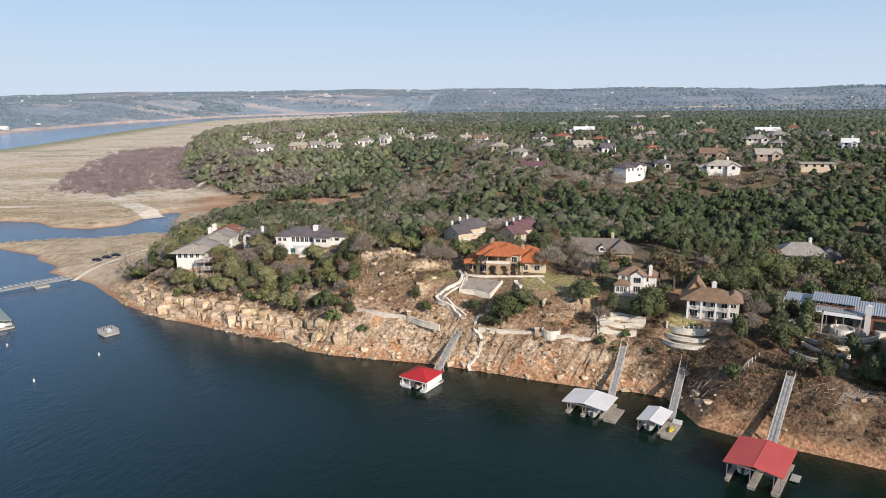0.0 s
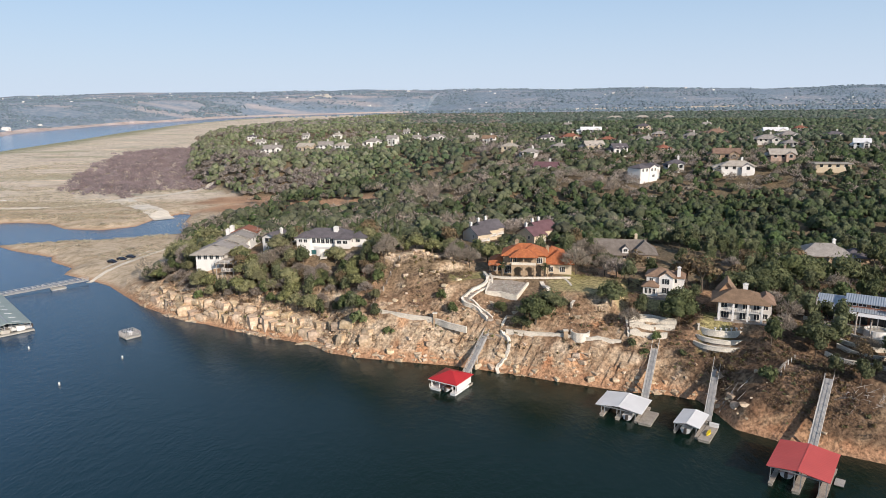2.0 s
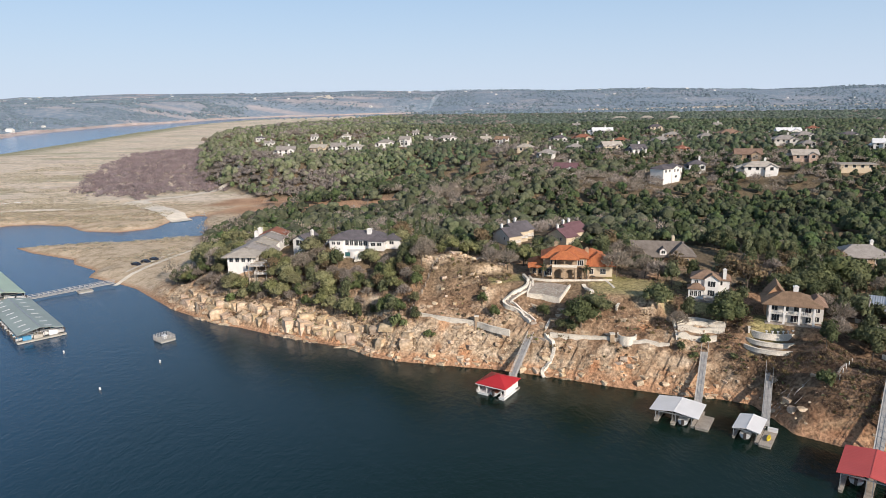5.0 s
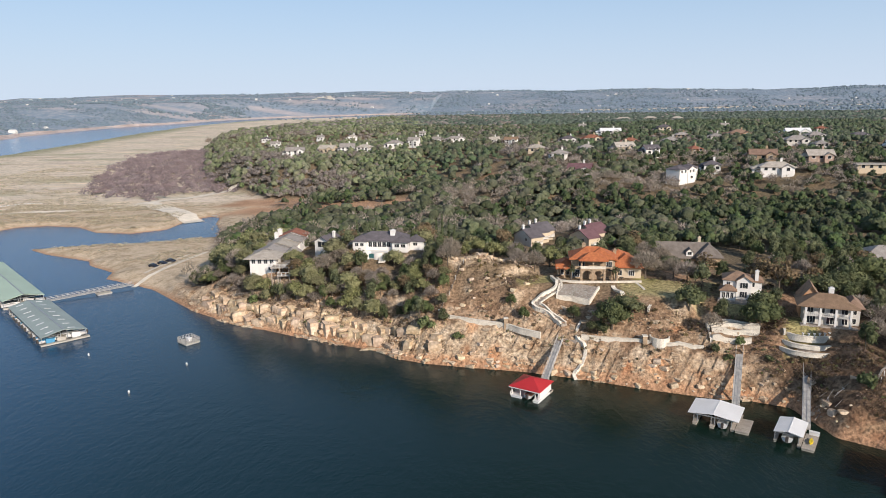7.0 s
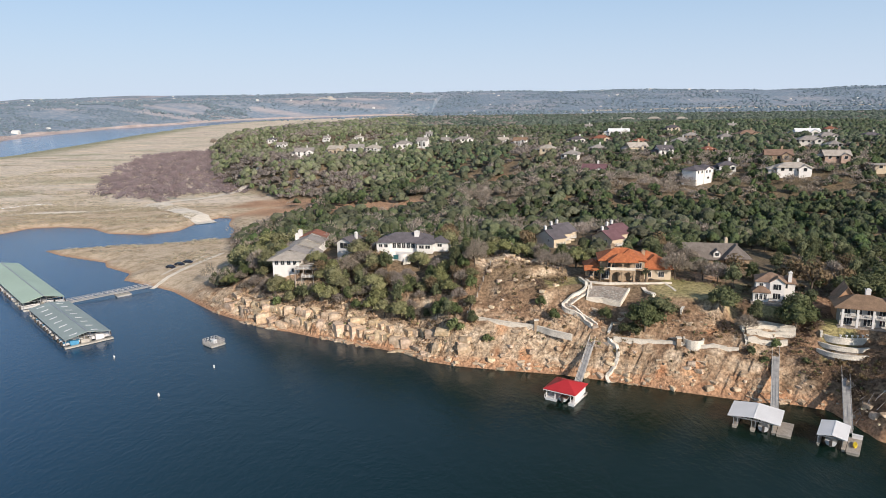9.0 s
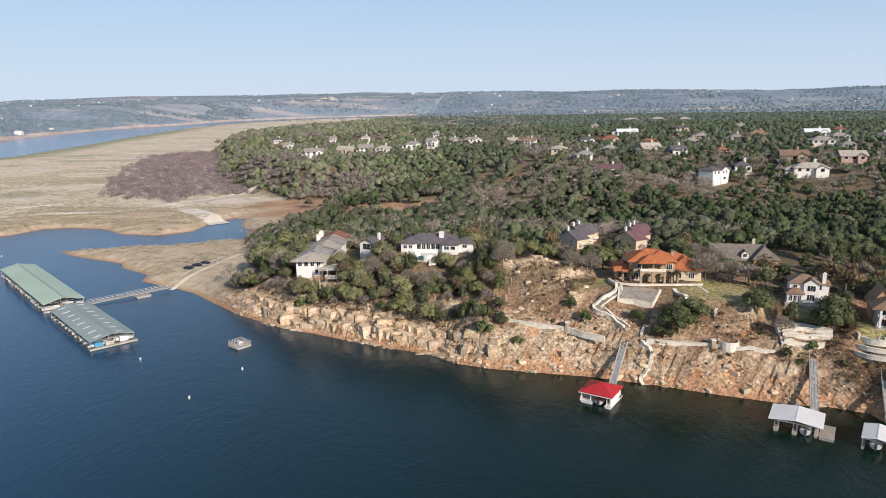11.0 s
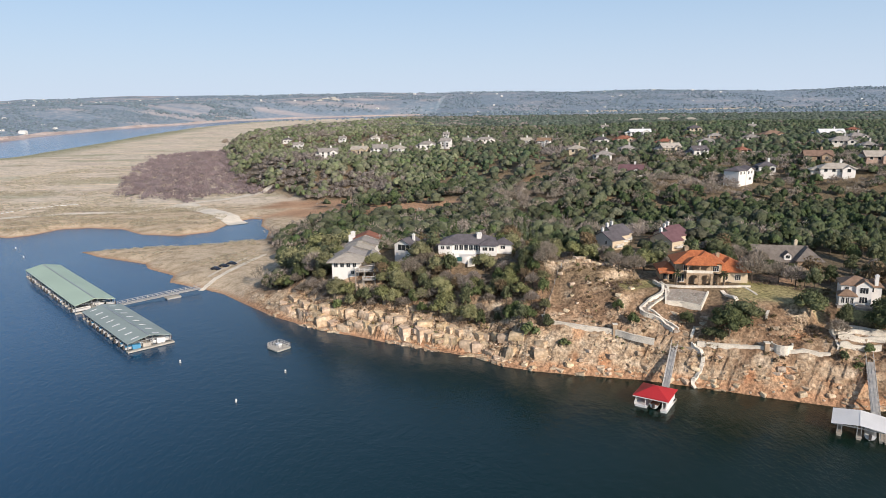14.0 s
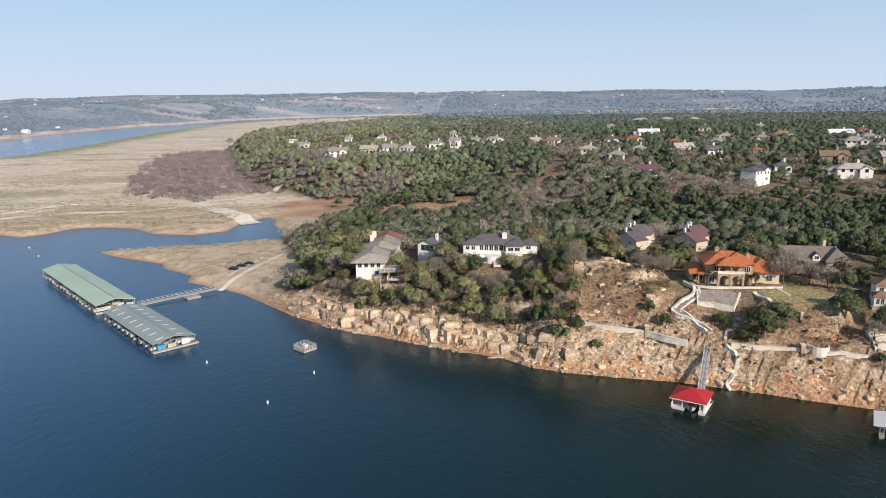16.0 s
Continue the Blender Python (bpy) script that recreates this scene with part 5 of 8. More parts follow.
def gable_dock(name, label, at, w, d, eave, rise, roof, fingers, over=0.0, back=1.4):
    """A boat dock with its ridge running out from the shore; x across, front towards -y."""
    t = thing(name, label, "boat dock", at, group="boat docks on the lake")
    part("roof", Shape().sheet([(-w / 2, -d / 2, eave), (0, -d / 2, eave + rise), (0, d / 2, eave + rise), (-w / 2, d / 2, eave)], 0.12), roof, t)
    part("roof", Shape().sheet([(0, -d / 2, eave + rise), (w / 2, -d / 2, eave), (w / 2, d / 2, eave), (0, d / 2, eave + rise)], 0.12), roof, t)
    part("ridge_cap", Shape().sheet([(-0.09, -d / 2 - 0.02, eave + rise + 0.03), (0.09, -d / 2 - 0.02, eave + rise + 0.03), (0.09, d / 2 + 0.02, eave + rise + 0.03), (-0.09, d / 2 + 0.02, eave + rise + 0.03)], 0.06), roof, t)
    for y in (-d / 2 + 0.4, 0, d / 2 - 0.4):
        b = Shape().box(-w / 2 + 0.3, y - 0.07, eave - 0.32, w / 2 - 0.3, y + 0.07, eave - 0.14)
        n = 8
        for k in range(n):
            xa, xb = -w / 2 + 0.4 + (w - 0.8) * k / n, -w / 2 + 0.4 + (w - 0.8) * (k + 1) / n
            za, zb = (eave + rise * (1 - abs(v) / (w / 2)) - 0.14 for v in (xa, xb))
            b.bar((xa, y, eave - 0.2 if k % 2 else za), (xb, y, zb if k % 2 else eave - 0.2), 0.04)
        part("truss", b, M_STEEL, t)
    for x0, x1, front in fingers:
        float_deck(t, x0, front, x1, d / 2 - back)
        posts(t, [(x0 + 0.15, y) for y in (-d / 2 + 0.5, 0, d / 2 - back - 0.4)], 0.5, eave)
        if x1 - x0 > 0.9:
            posts(t, [(x1 - 0.15, y) for y in (-d / 2 + 0.5, 0, d / 2 - back - 0.4)], 0.5, eave)
    float_deck(t, -w / 2 + 0.2, d / 2 - back, w / 2 - 0.2, d / 2 + 0.4, name="walkway")
    return t


def boat(at, length=6.5, beam=2.3, cover=None, label="white motorboat moored in its slip"):
    t = thing("motorboat", label, "boat", at, group="moored boats")
    n, rings = 7, []
    for i in range(n):
        k = i / (n - 1)
        b = beam / 2 * (1 - max(0, (k - 0.45) / 0.55) ** 2.2)
        rings.append([(-b, length * (k - 0.5), 1.0 + 0.15 * k), (-b * 0.7, length * (k - 0.5), 0.3), (0, length * (k - 0.5), 0.0 + 0.5 * k ** 4), (b * 0.7, length * (k - 0.5), 0.3), (b, length * (k - 0.5), 1.0 + 0.15 * k)])
    s = Shape()
    fs = []
    for i in range(n - 1):
        for j in range(4):
            a = i * 5 + j
            fs.append((a, a + 1, a + 6, a + 5))
    fs += [(4, 3, 2, 1, 0), tuple((n - 1) * 5 + j for j in range(5))]
    s.add([p for r in rings for p in r], fs)
    part("hull", s, M_HULL, t)
    part("deck", Shape().slab([(-beam * 0.42, -length * 0.48), (beam * 0.42, -length * 0.48), (beam * 0.42, length * 0.12), (beam * 0.12, length * 0.44), (-beam * 0.12, length * 0.44), (-beam * 0.42, length * 0.12)], 0.85, 0.98), cover or M_HULL, t)
    part("windscreen", Shape().sheet([(-beam * 0.38, length * 0.05, 1.0), (beam * 0.38, length * 0.05, 1.0), (beam * 0.34, -length * 0.03, 1.5), (-beam * 0.34, -length * 0.03, 1.5)], 0.05), M_PANE, t)
    part("engine", Shape().box(-0.25, -length * 0.5 - 0.5, 0.3, 0.25, -length * 0.5, 1.35), M_TRIM, t)
    return t


def gangway(label, a, b, width=1.5, rail=1.0, legs=True):
    """A sloping railed walkway from a to b."""
    a, b = Vector(a), Vector(b)
    t = thing("gangway", label, "gangway", pose(*a), group="gangways from the docks")
    run = b - a
    n = Vector((-run.y, run.x, 0)).normalized() * width / 2
    deck = Shape()
    deck.sheet([tuple(-n), tuple(n), tuple(run + n), tuple(run - n)][::-1], 0.16)
    part("deck", deck, M_RAIL, t)
    count = max(4, int(run.length / 1.6))
    for side in (n, -n):
        s = Shape()
        for h in (rail, rail * 0.5):
            s.bar(side + Vector((0, 0, h)), run + side + Vector((0, 0, h)), 0.05)
        for k in range(count):
            p, q = side + run * k / count, side + run * (k + 1) / count
            s.bar(p + Vector((0, 0, 0 if k % 2 else rail)), q + Vector((0, 0, rail if k % 2 else 0)), 0.025)
        part("railing", s, M_RAIL, t)
        for k in range(count + 1):
            p = side + run * k / count
            part("post", Shape().box(p.x - 0.05, p.y - 0.05, p.z - 0.1, p.x + 0.05, p.y + 0.05, p.z + rail), M_RAIL, t)
    if legs:
        for k in (0.3, 0.55, 0.8):
            p = run * k
            g = ground_at(a.x + p.x, a.y + p.y) - a.z
            if g < p.z - 0.4:
                part("pier", Shape().box(p.x - 0.12, p.y - 0.12, g - 0.5, p.x + 0.12, p.y + 0.12, p.z), M_CONC, t)
    return t


near_dock = gable_dock("boat_dock", "two-slip boat dock with faded red gabled metal roof", pose(48.7, 114.4, 0, 0, 0, -33), 9.9, 11.5, 3.6, 0.6, M_RED_OLD, [(-4.4, -3.6, -5.9), (-0.6, 0.7, -6.2), (3.2, 4.6, -6.2)])
part("swim_platform", Shape().box(4.9, 0.5, 0.25, 6.4, 3.0, 0.4), M_RAIL, near_dock)
boat(pose(48.7, 114.4, 0.5, 0, 0, -33) @ pose(-2.1, 0.6, 0), 6.8, 2.3)
gangway("long railed gangway from the shore to the red-roofed dock", (52.8, 120.6, 0.9), (61.2, 133.6, 10.9), 1.6)

dock_a = gable_dock("boat_dock", "white-roofed boat dock with side sun deck", pose(22.2, 139.3, 0, 0, 0, -28), 9.9, 7.9, 2.4, 0.6, M_WHITEROOF, [(-3.9, -2.9, -4.3), (-0.5, 0.5, -4.4), (3.4, 4.2, -3.8)])
float_deck(dock_a, 4.3, -4.0, 7.0, 2.4, name="sun_deck")
boat(pose(22.2, 139.3, 0.1, 0, 0, -28) @ pose(1.9, -0.6, 0), 6.2, 2.1)
gangway("railed gangway from terraces to the white-roofed dock", (27.4, 143.0, 0.8), (34.0, 160.8, 10.3))
dock_b = gable_dock("boat_dock", "small white-roofed boat dock with grey sun deck", pose(34.4, 132.2, 0, 0, 0, -31), 5.2, 7.4, 2.4, 0.5, M_WHITEROOF, [(-2.5, -1.9, -3.6), (1.7, 2.4, -3.8)], back=1.2)
float_deck(dock_b, 2.5, -4.4, 4.8, 2.8, name="sun_deck")
boat(pose(34.4, 132.2, 0.4, 0, 0, -31) @ pose(-0.1, -0.8, 0), 5.6, 2.1)
kay = thing("kayak", "yellow plastic kayak lying on the sun deck", "kayak", pose(34.4, 132.2, 0.6, 0, 0, -31) @ pose(3.8, -1.2, 0))
k = Shape()
k.add([(-0.05, -1.4, 0.15), (-0.38, -0.5, 0.1), (-0.38, 0.5, 0.1), (-0.05, 1.4, 0.15), (0.05, 1.4, 0.15), (0.38, 0.5, 0.1), (0.38, -0.5, 0.1), (0.05, -1.4, 0.15)] +
      [(-0.05, -1.35, 0.35), (-0.3, -0.5, 0.38), (-0.3, 0.5, 0.38), (-0.05, 1.35, 0.35), (0.05, 1.35, 0.35), (0.3, 0.5, 0.38), (0.3, -0.5, 0.38), (0.05, -1.35, 0.35)],
      [tuple(range(8)), tuple(range(15, 7, -1))] + [(i, 8 + i, 8 + (i + 1) % 8, (i + 1) % 8) for i in range(8)])
part("hull", k, M_YELLOW, kay)
locker = thing("dock_box", "white plastic storage box on the dock", "storage box", pose(34.4, 132.2, 0.55, 0, 0, -31) @ pose(3.9, 2.6, 0))
part("body", Shape().box(-0.9, -0.35, 0, 0.9, 0.35, 0.6), M_HULL, locker)
part("lid", Shape().box(-0.95, -0.4, 0.6, 0.95, 0.4, 0.7), M_HULL, locker)
gangway("narrow railed gangway down the bank to the dock", (38.4, 134.6, 0.8), (45.8, 152.4, 7.6))

hip = thing("boat_dock", "white boat dock with bright red pyramid roof", "boat dock", pose(-15.6, 151.2, 0, 0, 0, -29), group="boat docks on the lake")
part("roof", hip_roof(7.0, 6.9, 1.45, 0.4, 0.14), M_RED, hip, at=pose(0, 0, 2.6))
float_deck(hip, -3.4, -3.9, -0.6, 3.2, mat=M_HULL)
float_deck(hip, 2.3, -4.3, 3.8, 3.4, mat=M_HULL)
float_deck(hip, -3.4, 2.0, 3.9, 3.6, name="walkway")
posts(hip, [(-3.3, -3.3), (-3.3, 0), (-3.3, 3.2), (3.3, -3.3), (3.3, 0), (3.3, 3.2), (-1.2, -3.3), (2.5, -3.3)], 0.5, 2.6, 0.09, M_WHITE)
part("side_wall", Shape().box(3.32, -2.9, 0.55, 3.42, 3.4, 2.5), M_WHITE, hip)
part("fascia", Shape().box(-3.9, -3.86, 2.24, 3.9, -3.76, 2.44), M_WHITE, hip)
railing(hip, [(-3.35, -4.1), (-3.35, 3.1)], 0.55, 0.9, 1.2)
boat(pose(-15.6, 151.2, 0.1, 0, 0, -29) @ pose(0.7, -0.6, 0), 5.8, 2.0, M_BRICK, "white motorboat with red cover in its slip")
gangway("weathered gangway from the stone terrace to the red dock", (-12.6, 154.9, 0.8), (-7.2, 168.4, 7.6))


def marina(name, label, at, length, w, eave, rise, roof, slips, skylights, boats):
    """A long covered marina dock; x along its length, ridge along x."""
    t = thing(name, label, "marina dock", at, group="marina docks")
    for s in (-1, 1):
        ring = [(-length / 2, s * w / 2, eave), (length / 2, s * w / 2, eave), (length / 2, 0, eave + rise), (-length / 2, 0, eave + rise)]
        part("roof", Shape().sheet(ring if s < 0 else ring[::-1], 0.12), roof, t)
    part("ridge_cap", Shape().box(-length / 2, -0.2, eave + rise - 0.02, length / 2, 0.2, eave + rise + 0.06), M_STEEL, t)
    float_deck(t, -length / 2 + 0.3, -1.1, length / 2 - 0.3, 1.1, 0.5, "walkway", M_CONC)
    n = slips
    for i in range(n + 1):
        x = -length / 2 + 0.6 + (length - 1.2) * i / n
        for s in (-1, 1):
            lo, hi = sorted((s * 1.1, s * (w / 2 + 0.1)))
            float_deck(t, x - 0.35, lo, x + 0.35, hi, 0.5, mat=M_CONC)
            posts(t, [(x, s * (w / 2 - 0.3))], 0.4, eave - 0.05, 0.09)
        posts(t, [(x, 0.9), (x, -0.9)], 0.4, eave + rise * 0.8, 0.08)
        b = Shape()
        b.bar((x, -w / 2 + 0.2, eave - 0.12), (x, w / 2 - 0.2, eave - 0.12), 0.08)
        b.bar((x, -w / 2 + 0.2, eave - 0.1), (x, 0, eave + rise - 0.15), 0.06).bar((x, 0, eave + rise - 0.15), (x, w / 2 - 0.2, eave - 0.1), 0.06)
        part("truss", b, M_STEEL, t)
    for i in range(skylights):
        x = -length / 2 + length * (i + 0.55) / skylights
        for s in (-1, 1):
            k = rise / (w / 2)
            ya, yb = (1.5, 3.4) if s > 0 else (2.2, 4.3)
            za, zb = eave + rise - ya * k + 0.05, eave + rise - yb * k + 0.05
            q = [(x - 0.3, s * yb, zb), (x + 0.3, s * yb, zb), (x + 0.3, s * ya, za), (x - 0.3, s * ya, za)]
            part("skylight", Shape().sheet(q if s < 0 else q[::-1], 0.06), M_HULL, t)
    for i in range(n):
        x = -length / 2 + 0.6 + (length - 1.2) * (i + 0.5) / n
        for s in (-1, 1):
            if rng.uniform() < boats:
                boat(at @ pose(x + rng.uniform(-0.2, 0.2), s * (w / 4 + 0.5), 0.15, 0, 0, 0 if s < 0 else 180), min(w / 2 - 0.7, 6.2), 2.0, M_BLUECLOTH if rng.uniform() < 0.25 else None)
    return t


green = marina("marina_dock", "long covered marina dock with pale green metal roof", pose(-207.2, 239.2, 0, 0, 0, -43.8), 69, 12.6, 3.0, 1.4, M_GREENROOF, 17, 0, 0.55)
grey = marina("marina_dock", "covered marina dock with grey-green roof and skylights", pose(-162.4, 196.6, 0, 0, 0, -43.5), 42, 12.2, 2.45, 1.2, M_GREYROOF, 11, 8, 0.8)
# store and gear at the open end
for dx, dy, dz, m, nm, lab, cat in ((20.2, -3.6, 1.3, M_BLUECLOTH, "boat_cover", "blue tarpaulin cover over stored gear", "cover"), (20.0, 3.2, 1.6, M_HULL, "dock_locker", "white gear locker at the dock end", "locker"), (20.2, -0.8, 1.1, M_CONC, "dock_locker", "grey gear locker at the dock end", "locker")):
    o = thing(nm, lab, cat, pose(-162.4, 196.6, 0.5, 0, 0, -43.5) @ pose(dx, dy, 0))
    part("body", Shape().slab([(-0.5, -1.1), (0.5, -1.1), (0.5, 1.1), (-0.5, 1.1)], 0, [dz, dz, dz * 0.8, dz * 0.8]), m, o)
part("end_walkway", Shape().box(20.2, -6.4, 0.1, 21.9, 6.4, 0.5), M_CONC, grey)
gangway("long railed floating footbridge from shore to marina", (-177.2, 219.8, 0.7), (-157.2, 239.6, 1.3), 1.8, 1.1, False)
pont = thing("pontoon", "grey floating pontoon under the footbridge", "pontoon", pose(-163.5, 231.0, 0, 0, 0, 44))
part("deck", Shape().box(-2.5, -1.6, 0.25, 2.5, 1.6, 0.55), M_CONC, pont)
part("float", Shape().box(-2.3, -1.4, -0.3, 2.3, 1.4, 0.25), M_STEEL, pont)

cage = thing("swim_platform", "small floating platform enclosed by a white rail", "platform", pose(-110.6, 182.3, 0, 0, 0, -38))
part("deck", Shape().box(-2.4, -2.2, 0.15, 2.4, 2.2, 0.45), M_CONC, cage)
part("float", Shape().box(-2.2, -2.0, -0.3, 2.2, 2.0, 0.15), M_STEEL, cage)
for ln in ([(-2.3, -2.1), (2.3, -2.1)], [(2.3, -2.1), (2.3, 2.1)], [(2.3, 2.1), (-2.3, 2.1)], [(-2.3, 2.1), (-2.3, -2.1)]):
    railing(cage, ln, 0.45, 1.3, 0.45, M_RAIL)
tank = thing("pump_box", "white pump housing on the floating platform", "pump box", pose(-110.6, 182.5, 0.45, 0, 0, -38))
part("body", Shape().box(-0.8, -0.5, 0, 0.6, 0.5, 0.9), M_HULL, tank)
part("lid", Shape().box(-0.9, -0.6, 0.9, 0.7, 0.6, 1.0), M_HULL, tank)

for x, y in ((-133.8, 171.4), (-103.9, 165.7), (-110.1, 148.1), (-261.9, 293.8), (-278.4, 311.6)):
    bu = thing("buoy", "white cylindrical mooring buoy on the water", "buoy", pose(x, y, 0), group="mooring buoys")
    s = Shape().bar((0, 0, -0.4), (0, 0, 0.5), 0.24, 10).bar((0, 0, 0.5), (0, 0, 0.75), 0.24, 10, 0.08)
    part("body", s, M_HULL, bu)
    part("band", Shape().bar((0, 0, 0.22), (0, 0, 0.32), 0.25, 10), M_TRIM, bu)

# ---- cars on the spit ----
def car(at, paint, label):
    t = thing("car", label, "car", at, group="parked cars")
    s = Shape()
    prof = [(-2.3, 0.35), (2.3, 0.35), (2.3, 0.75), (1.4, 0.95), (0.75, 1.42), (-1.0, 1.48), (-1.8, 1.0), (-2.3, 0.9)]
    n = len(prof)
    for side in (-0.9, 0.9):
        s.v += [(x, side * (0.86 if z > 1.2 else 1.0), z) for x, z in prof]
    s.f += [tuple(range(n)), tuple(range(2 * n - 1, n - 1, -1))] + [(i, n + i, n + (i + 1) % n, (i + 1) % n) for i in range(n)]
    part("body", s, paint, t)
    for side in (-1, 1):
        part("side_window", Shape().add([(1.15, side * 0.9, 1.0), (0.65, side * 0.81, 1.36), (-0.95, side * 0.81, 1.4), (-1.55, side * 0.9, 1.02)], [(0, 1, 2, 3) if side > 0 else (3, 2, 1, 0)]), M_PANE, t)
        for x in (-1.4, 1.4):
            part("wheel", Shape().bar((x, side * 0.72, 0.33), (x, side * 0.94, 0.33), 0.33, 12), M_RUBBER, t)
    return t


for x, y, yaw in ((-160.2, 262.0, -20), (-158.6, 266.5, -16), (-157.0, 270.6, -14)):
    car(pose(x, y, ground_at(x, y) + 0.02, 0, 0, yaw) @ Matrix.Scale(0.88, 4), M_DARKCAR, "dark parked car on the dry grass spit")
car(pose(-325, 352, ground_at(-325, 352), 0, 0, 15), M_BRICK, "lone red-brown car by the far shore")
car(pose(70.5, 168.5, ground_at(70.5, 168.5), 0, 0, -10), M_HULL, "white van parked beside the modern house")

# ---- tracks and boat ramp ----
def ribbon(name, label, line, width, mat, lift=0.12, cat="road"):
    pts = [Vector((x, y, 0)) for x, y in line]
    dense = []
    for a, b in zip(pts, pts[1:]):
        n = max(1, int((b - a).length / max(1.5, width / 4)))
        dense += [a + (b - a) * k / n for k in range(n)]
    dense.append(pts[-1])
    P = np.array([(p.x, p.y) for p in dense])
    T = np.gradient(P, axis=0)
    T /= np.linalg.norm(T, axis=1)[:, None]
    N = np.stack([-T[:, 1], T[:, 0]], 1) * (width / 2) * (0.85 + 0.3 * rng.uniform(size=(len(P), 1)))
    across = 6
    v, n = [], len(P)
    for j in range(across):
        q = P + N * (1 - 2 * j / (across - 1))
        v += [(*p, z) for p, z in zip(q, np.maximum(surface(q[:, 0], q[:, 1]), -0.2) + lift)]
    f = [(j * n + i + 1, (j + 1) * n + i + 1, (j + 1) * n + i, j * n + i) for j in range(across - 1) for i in range(n - 1)]
    return tagged(new(name, Shape().add(v, f).mesh(name, mat)), label, cat, kind="structure")


M_TRACK = material("pale_caliche_track", (0.85, 0.77, 0.64), rough=0.95, vary=0.2, scale=0.15, fine=2)
ribbon("road_1", "pale gravel track across the dry lakebed", bend_line([(-341, 378), (-328, 387), (-303, 397), (-272, 406), (-259, 415), (-248, 427)], 4), 7, M_TRACK, 0.3)
ribbon("road_2", "pale gravel track along the woods", bend_line([(-252, 428), (-241, 444), (-228, 458), (-216, 486), (-206, 515)], 4), 6.5, M_TRACK, 0.3)
ribbon("boat_ramp", "pale concrete boat ramp into the creek", [(-250, 432), (-230, 414), (-211, 397), (-193, 377)], 13, M_TRACK, 0.34)
ribbon("driveway", "pale concrete drive from the footbridge", [(-157.5, 240), (-154.4, 256), (-152, 272), (-149, 288)], 2.3, M_TRACK, 0.25)
ribbon("path", "second pale track on the spit", [(-159.5, 253), (-157, 266), (-155, 284)], 1.3, M_TRACK, 0.22)
ribbon("road_3", "pale cut road zigzagging up the far hill", [(-915, 3515), (-950, 3790), (-880, 3640), (-830, 3560), (-900, 3790), (-1000, 4180), (-960, 4300)], 26, M_TRACK, 2.0)
sd = thing("courtesy_dock", "small grey courtesy dock beside the boat ramp", "dock", pose(-193, 401, 0.3, 0, 0, -38))
part("deck", Shape().box(-8, -1.2, 0, 8, 1.2, 0.3), M_CONC, sd)
for i in range(5):
    part("post", Shape().box(-7.5 + i * 3.7, 1.0, -1.5, -7.3 + i * 3.7, 1.2, 1.2), M_STEEL, sd)
for i in range(26):
    x, y = -354 + i * 1.3, 390 + 43 * math.sin(i / 25 * 1.45)
    mk = thing("float_marker", "white float of a stranded marker line", "float", pose(x, y, ground_at(x, y) + 0.2, 0, 0, 10), group="stranded float line")
    part("float", Shape().bar((-0.75, 0, 0), (0.75, 0, 0), 0.3, 8), M_HULL, mk)

# ---- trees ----
ICO = [(0, 0, 1), *[(0.894 * math.cos(a), 0.894 * math.sin(a), 0.447) for a in np.arange(5) * math.tau / 5], *[(0.894 * math.cos(a), 0.894 * math.sin(a), -0.447) for a in (np.arange(5) + 0.5) * math.tau / 5], (0, 0, -1)]
ICO_F = [(0, 1 + i, 1 + (i + 1) % 5) for i in range(5)] + [(1 + i, 6 + i, 1 + (i + 1) % 5) for i in range(5)] + [(1 + (i + 1) % 5, 6 + i, 6 + (i + 1) % 5) for i in range(5)] + [(11, 6 + (i + 1) % 5, 6 + i) for i in range(5)]
ICO, ICO_F = np.array(ICO), np.array(ICO_F)


